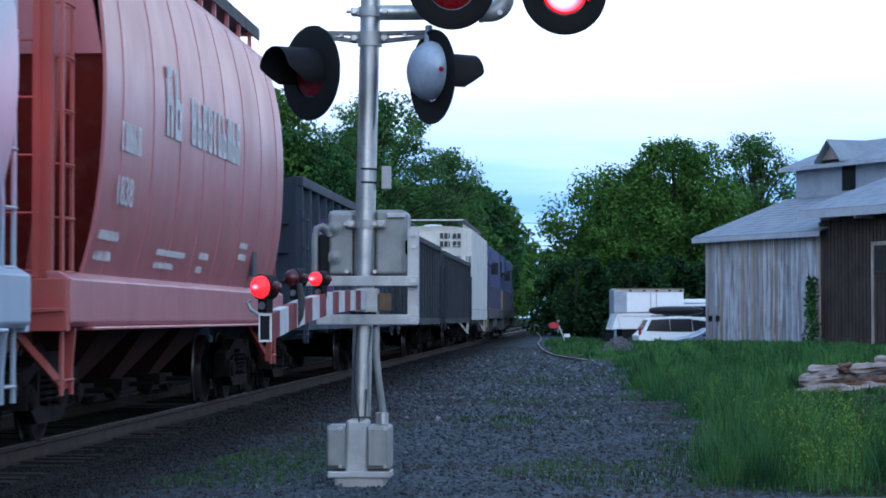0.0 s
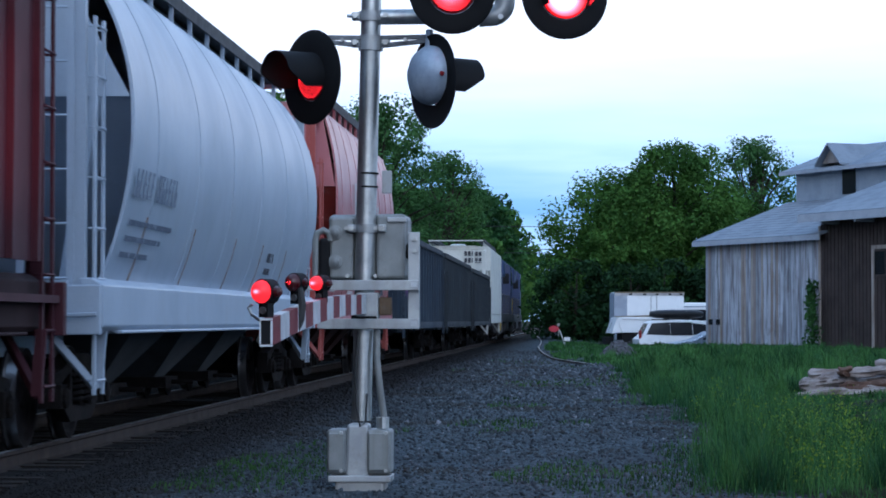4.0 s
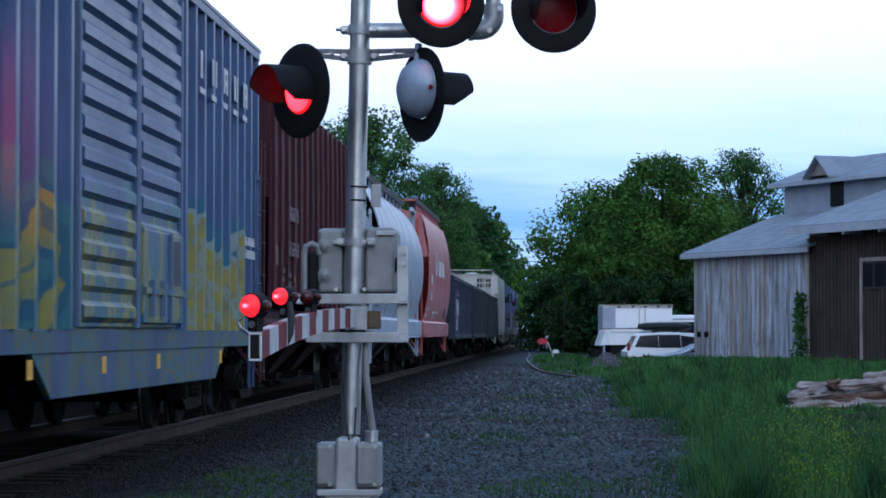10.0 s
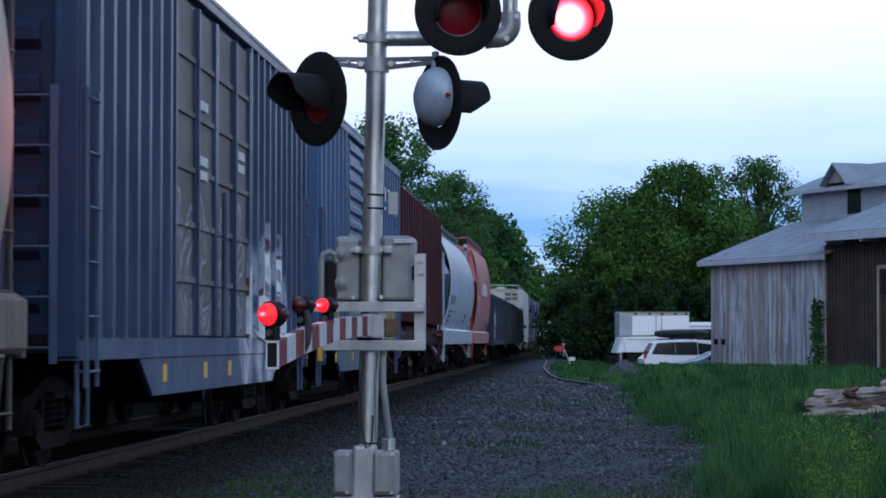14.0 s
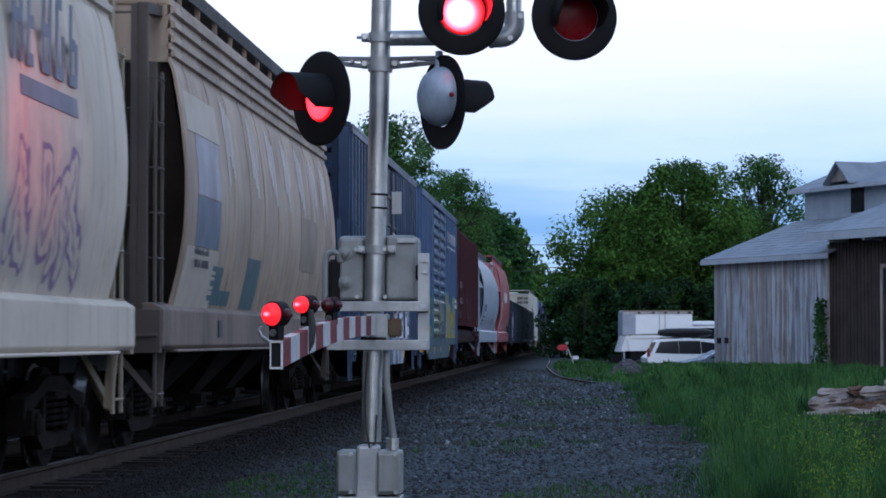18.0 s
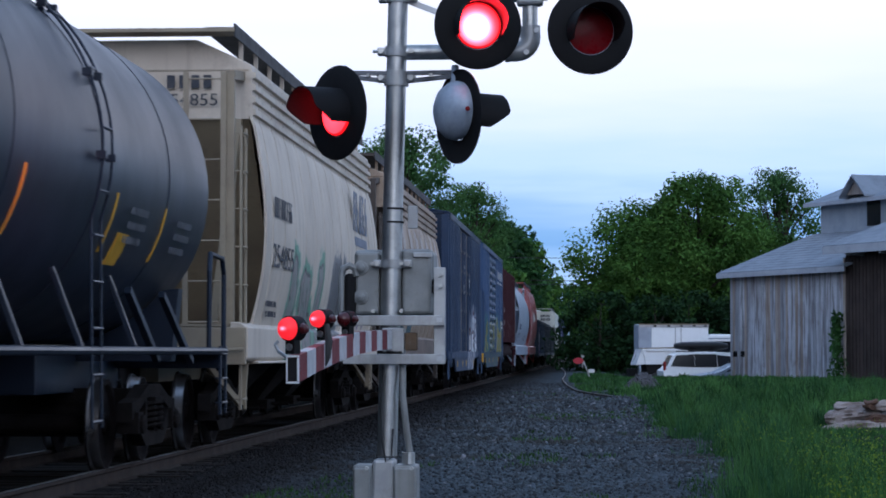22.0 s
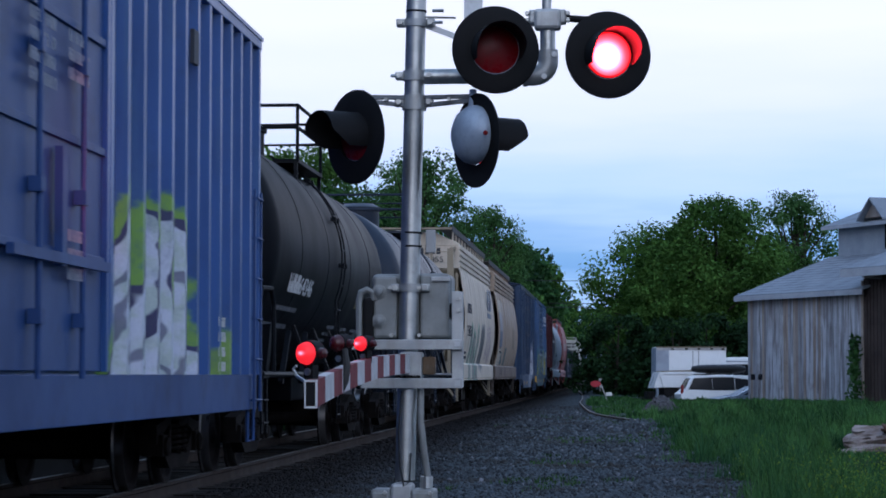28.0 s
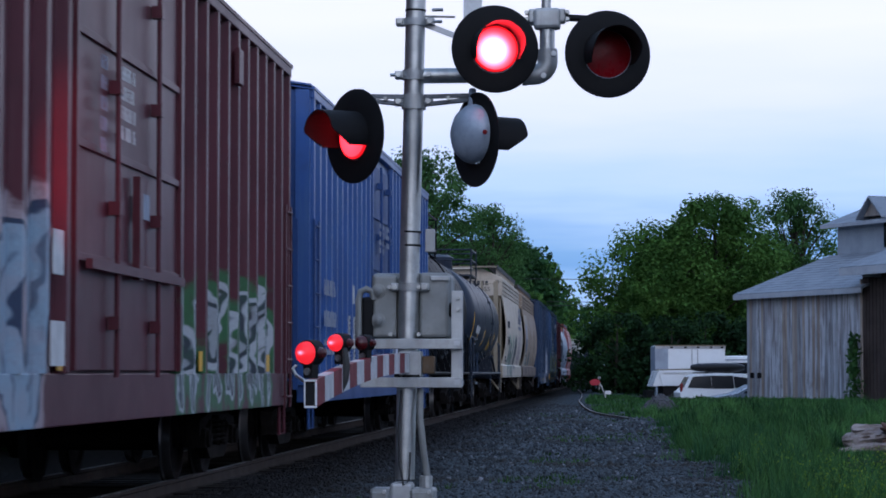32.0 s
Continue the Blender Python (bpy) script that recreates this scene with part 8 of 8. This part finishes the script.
def meadow(n, y0, y1, hmin, hmax, w, rng, width_fn, clump=0.5):
    ys = y0 * (y1 / y0) ** rng.uniform(0, 1, n)
    e = np.array([edge(y) for y in ys])
    xs = e + rng.uniform(0, 1, n) ** 1.2 * width_fn(ys) + rng.normal(0, 0.16, n)
    z = np.array([ground_height(x, y) for x, y in zip(xs, ys)])
    near = np.clip((xs - e) / 1.0, 0.15, 1.0)
    lump = np.array([0.55 + 1.5 * noise.noise(Vector((x * 1.6, y * 0.9, 5))) + 0.7 * noise.noise(Vector((x * 4.0, y * 2.2, 9))) for x, y in zip(xs, ys)])
    low = np.where((ys > 20) & (ys < 33.6) & (xs > 2.0) & (xs < 5.0), 0.36, 1.0)
    h = low * rng.uniform(hmin, hmax, n) * (0.45 + 0.55 * near) * np.clip(lump, 0.16, 1.7)
    patch = np.array([noise.noise(Vector((x * 1.3, y * 0.6, 15))) + 0.5 * noise.noise(Vector((x * 3.7, y * 2.0, 31))) for x, y in zip(xs, ys)])
    keep = patch > 0.28 - 1.1 * np.clip((xs - e) / 1.1, 0, 1)
    xs, ys, z, h = xs[keep], ys[keep], z[keep], h[keep]
    n = len(xs)
    return np.stack([xs, ys, z - 0.02], 1), h, w * np.clip(ys / 20, 0.7, 3.5) * rng.uniform(0.6, 1.4, n)


r_, h_, w_ = meadow(105000, 14.15, 70.0, 0.08, 0.34, 0.0075, RNG, lambda y: 0.11 * y + 1.6)
tagged(blades("meadow_grass", r_, h_, w_, GRASS, RNG, 0.75), "tall unmown green grass beside the gravel", "grass", kind="stuff")
r_, h_, w_ = meadow(24000, 60.0, 128.0, 0.05, 0.14, 0.014, RNG, lambda y: 0.12 * y + 2)
tagged(blades("far_grass", r_, h_, w_, GRASS, RNG), "rough green grass before the barn and parked cars", "grass", kind="stuff")
stems = []
for k in range(300):
    y = 14.5 * (19.5 / 14.5) ** RNG.random() if k < 285 else RNG.uniform(22, 26)
    x = (1.3 + RNG.random() * (0.09 * y + 0.5)) if k < 285 else RNG.uniform(1.15, 1.7)
    if noise.noise(Vector((x * 1.5, y * 0.8, 21))) < -0.12:
        continue
    top_ = RNG.uniform(0.25, 0.55)
    g0 = ground_height(x, y)
    m_ = int(RNG.integers(14, 42))
    q = RNG.random(m_)
    stems.append(np.stack([x + RNG.normal(0, 0.045, m_) * (0.4 + q), y + RNG.normal(0, 0.05, m_), g0 + top_ * (0.2 + 0.8 * q)], 1))
stems = np.concatenate(stems)
tagged(new("yellow_weeds", leaf_mesh("yellow_weeds", stems, RNG.uniform(0.010, 0.024, len(stems)), GRASS_Y, RNG)), "yellow-green flowering weeds among the grass", "weeds", kind="stuff")
# taller tufts
roots, hs, ws = [], [], []
for k in range(980):
    y = 14.6 * (75 / 14.6) ** RNG.random()
    x = edge(y) + RNG.random() ** 1.3 * (0.10 * y + 0.8)
    if k > 760:
        y = RNG.uniform(70, 91)
        x = RNG.uniform(1.4, 9.0)
    if 18 < y < 33.6 and 2.2 < x < 5.0:
        continue
    m_ = 125
    rad = RNG.uniform(0.06, 0.24)
    px, py = x + RNG.normal(0, rad, m_), y + RNG.normal(0, rad, m_)
    top_ = RNG.uniform(0.2, 0.62) * (1.0 if y < 34 else 0.75) * (0.55 if k > 760 else 1.0)
    roots.append(np.stack([px, py, np.array([ground_height(a, b) for a, b in zip(px, py)]) - 0.02], 1))
    hs.append(top_ * RNG.uniform(0.25, 1.1, m_) * np.exp(-1.2 * ((px - x) ** 2 + (py - y) ** 2) / (rad * rad * 4)))
    ws.append(np.full(m_, 0.007 * min(max(y / 20, 0.7), 3.5)))
for first, mat, label in ((0, GRASS_D, "tall dark green grass tufts"), (1, GRASS, "tall mid-green grass tufts"), (2, GRASS_L, "pale green grass tufts")):
    tagged(blades("grass_tufts", np.concatenate(roots[first::3]), np.concatenate(hs[first::3]), np.concatenate(ws[first::3]), mat, RNG, 0.55), label, "grass", kind="stuff")
n = 26000
xs, ys = RNG.uniform(-2.6, 1.5, n), 14.5 * (80 / 14.5) ** RNG.uniform(0, 1, n)
keep = np.array([noise.noise(Vector((x * 0.7, y * 0.16, 1))) + 0.35 * noise.noise(Vector((x * 2.3, y * 0.7, 8))) > 0.27 - 0.26 * max(0.0, x + 0.5) for x, y in zip(xs, ys)])
xs, ys = xs[keep], ys[keep]
roots = np.stack([xs, ys, np.array([ground_height(x, y) for x, y in zip(xs, ys)])], 1)
tagged(blades("gravel_weeds", roots, RNG.uniform(0.015, 0.055, len(xs)), 0.010 * np.clip(ys / 18, 0.8, 3.0), WEED, RNG, 0.7), "sparse low weeds in the gravel", "weeds", kind="stuff")
n = 5000
ys = RNG.uniform(56, 112, n)
xs = RNG.uniform(0.0, 1.0, n) * np.interp(ys, (56, 75, 112), (0.9, 2.2, 2.0)) + np.interp(ys, (56, 62, 70, 92, 112), (0.3, -0.4, -0.8, -1.3, -1.3))
keep = np.array([noise.noise(Vector((x * 0.9, y * 0.12, 41))) > -0.15 for x, y in zip(xs, ys)])
xs, ys = xs[keep], ys[keep]
roots = np.stack([xs, ys, np.array([ground_height(x, y) for x, y in zip(xs, ys)])], 1)
tagged(blades("siding_weeds", roots, RNG.uniform(0.04, 0.20, len(xs)), np.full(len(xs), 0.03), GRASS, RNG, 0.6), "patchy green weeds round the siding rail", "weeds", kind="stuff")
# brush along the wood's edge, its leaf colour darkened for shade
pts, sz = [], []
for k in range(150):
    side = RNG.random()
    if side < 0.55:
        c = np.array([RNG.uniform(-16, -9.2), RNG.uniform(90, 330), 0.8])
    else:
        c = np.array([RNG.uniform(-1.0, 16), RNG.uniform(128, 150), 0.9])
    u = RNG.normal(size=(180, 3)) * np.array([1.0, 1.0, 0.65])
    pts.append(c + u)
    sz.append(RNG.uniform(0.2, 0.42, 180))
# unseen hedge behind the train, added to keep light from under the cars
for k in range(620):
    c = np.array([RNG.uniform(-10.6, -8.7), RNG.uniform(2, 105), RNG.uniform(0.2, 2.3)])
    pts.append(c + RNG.normal(size=(95, 3)) * np.array([0.45, 0.8, 0.6]))
    sz.append(RNG.uniform(0.3, 0.6, 95))
pts = np.concatenate(pts)
pts[:, 2] = np.abs(pts[:, 2])
tagged(new("brush", leaf_mesh("brush", pts, np.concatenate(sz), LEAF_D, RNG)), "dense shade-darkened brush at the edge of the woods, with an added hedge behind the train", "brush", kind="stuff")

# loose stones on the ballast


def stone_material():
    m, nt, bsdf = nodes_of("crushed_stone")
    g = nt.nodes.new("ShaderNodeNewGeometry").outputs["Random Per Island"]
    vec = nt.nodes.new("ShaderNodeTexCoord").outputs["Object"]
    c = mix_node(nt, ramp_node(nt, g, 0.0, 1.0), (0.024, 0.031, 0.037), (0.108, 0.130, 0.148))
    c = mix_node(nt, ramp_node(nt, noise_node(nt, vec, 0.55, 4.0), 0.5, 0.66), c, (0.048, 0.049, 0.046))
    c = mix_node(nt, ramp_node(nt, g, 0.975, 0.995), c, (0.24, 0.25, 0.28))
    c = mix_node(nt, math_node(nt, "MULTIPLY", noise_node(nt, vec, 60.0, 3.0), 0.5), c, (0.05, 0.05, 0.055))
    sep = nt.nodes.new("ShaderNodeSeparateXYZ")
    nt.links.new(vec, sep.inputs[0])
    # stones darken towards the track: brake grime and the train's shade, as colour
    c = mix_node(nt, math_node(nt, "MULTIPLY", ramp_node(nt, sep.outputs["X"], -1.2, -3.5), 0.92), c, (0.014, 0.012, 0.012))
    nt.links.new(c, bsdf.inputs["Base Color"])
    bsdf.inputs["Roughness"].default_value = 0.9
    bsdf.inputs["Specular IOR Level"].default_value = 0.1
    return m


def stones(name, n, x0, x1, y0, y1, smin, smax, rng):
    base_v = np.array([(-1, -0.8, -0.5), (0.9, -1, -0.6), (1, 0.8, -0.5), (-0.8, 1, -0.6), (-0.7, -0.7, 0.6), (0.8, -0.6, 0.5), (0.6, 0.8, 0.7), (-0.7, 0.6, 0.5)])
    quads = np.array([(0, 3, 2, 1), (4, 5, 6, 7), (0, 1, 5, 4), (1, 2, 6, 5), (2, 3, 7, 6), (3, 0, 4, 7)])
    xs, ys = rng.uniform(x0, x1, n), y0 * (y1 / y0) ** rng.uniform(0, 1, n)
    z = np.array([ground_height(x, y) for x, y in zip(xs, ys)])
    s = rng.uniform(smin, smax, n) * np.clip(ys / 22, 0.8, 2.4)
    q = rng.normal(size=(n, 3, 3))
    q, _ = np.linalg.qr(q)
    jit = base_v[None] * (1 + 0.25 * rng.normal(size=(n, 8, 3)))
    v = np.einsum("nij,nkj->nki", q, jit * np.array([1, 0.8, 0.6])) * s[:, None, None] + np.stack([xs, ys, z + s * 0.25], 1)[:, None]
    me = bpy.data.meshes.new(name)
    me.vertices.add(8 * n)
    me.vertices.foreach_set("co", v.astype(np.float32).ravel())
    f = (quads[None] + (np.arange(n) * 8)[:, None, None]).reshape(-1)
    me.loops.add(len(f))
    me.loops.foreach_set("vertex_index", f.astype(np.int32))
    me.polygons.add(6 * n)
    me.polygons.foreach_set("loop_start", np.arange(0, 24 * n, 4, dtype=np.int32))
    me.update(calc_edges=True)
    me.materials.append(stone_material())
    return new(name, me)


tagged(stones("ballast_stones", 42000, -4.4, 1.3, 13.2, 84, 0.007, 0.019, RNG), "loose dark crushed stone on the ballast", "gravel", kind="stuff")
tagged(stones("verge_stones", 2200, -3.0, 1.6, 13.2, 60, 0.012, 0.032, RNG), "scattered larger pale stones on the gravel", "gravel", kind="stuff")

# ivy at the corner of the barn's two walls
n = 420
c = W1 - BACK * 0.2 - ALONG * 0.12
q = RNG.uniform(0, 1, n)
pts = np.stack([c.x + ALONG.x * RNG.normal(0, 0.35, n) * (1 - 0.6 * q), c.y + ALONG.y * RNG.normal(0, 0.35, n), 2.6 * q], 1) - np.array(BACK)[None] * RNG.uniform(0, 0.25, (n, 1))
tagged(new("ivy", leaf_mesh("ivy", pts, RNG.uniform(0.12, 0.26, n), LEAF_B, RNG)), "dark green ivy climbing the barn's corner", "ivy", kind="stuff")


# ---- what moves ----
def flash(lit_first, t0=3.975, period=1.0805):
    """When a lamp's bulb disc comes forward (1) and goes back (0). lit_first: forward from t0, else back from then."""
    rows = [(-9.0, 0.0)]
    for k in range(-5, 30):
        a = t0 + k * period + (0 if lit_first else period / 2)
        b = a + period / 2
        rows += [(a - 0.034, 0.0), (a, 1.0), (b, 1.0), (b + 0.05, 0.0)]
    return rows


def state_at(rows, t):
    for (a, p), (b, q) in zip(rows, rows[1:]):
        if a <= t <= b:
            return p + (q - p) * (t - a) / (b - a)


def motions():
    times = [i * 2.0 for i in range(17)]
    for car, y in ROLLING:
        walk(car, [(t, pose(TRACK, y + run(t), 0)) for t in times])
    steps = [i * 32.0 / 288 for i in range(289)]
    for w, dy in WHEELSETS:
        walk(w, [(t, pose(0, dy, 0.42, -math.degrees(run(t) / 0.42), 0, 0)) for t in steps])
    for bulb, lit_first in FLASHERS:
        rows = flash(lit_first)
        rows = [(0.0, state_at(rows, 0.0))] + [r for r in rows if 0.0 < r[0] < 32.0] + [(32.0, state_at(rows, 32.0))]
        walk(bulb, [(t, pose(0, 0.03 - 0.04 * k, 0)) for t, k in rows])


motions()
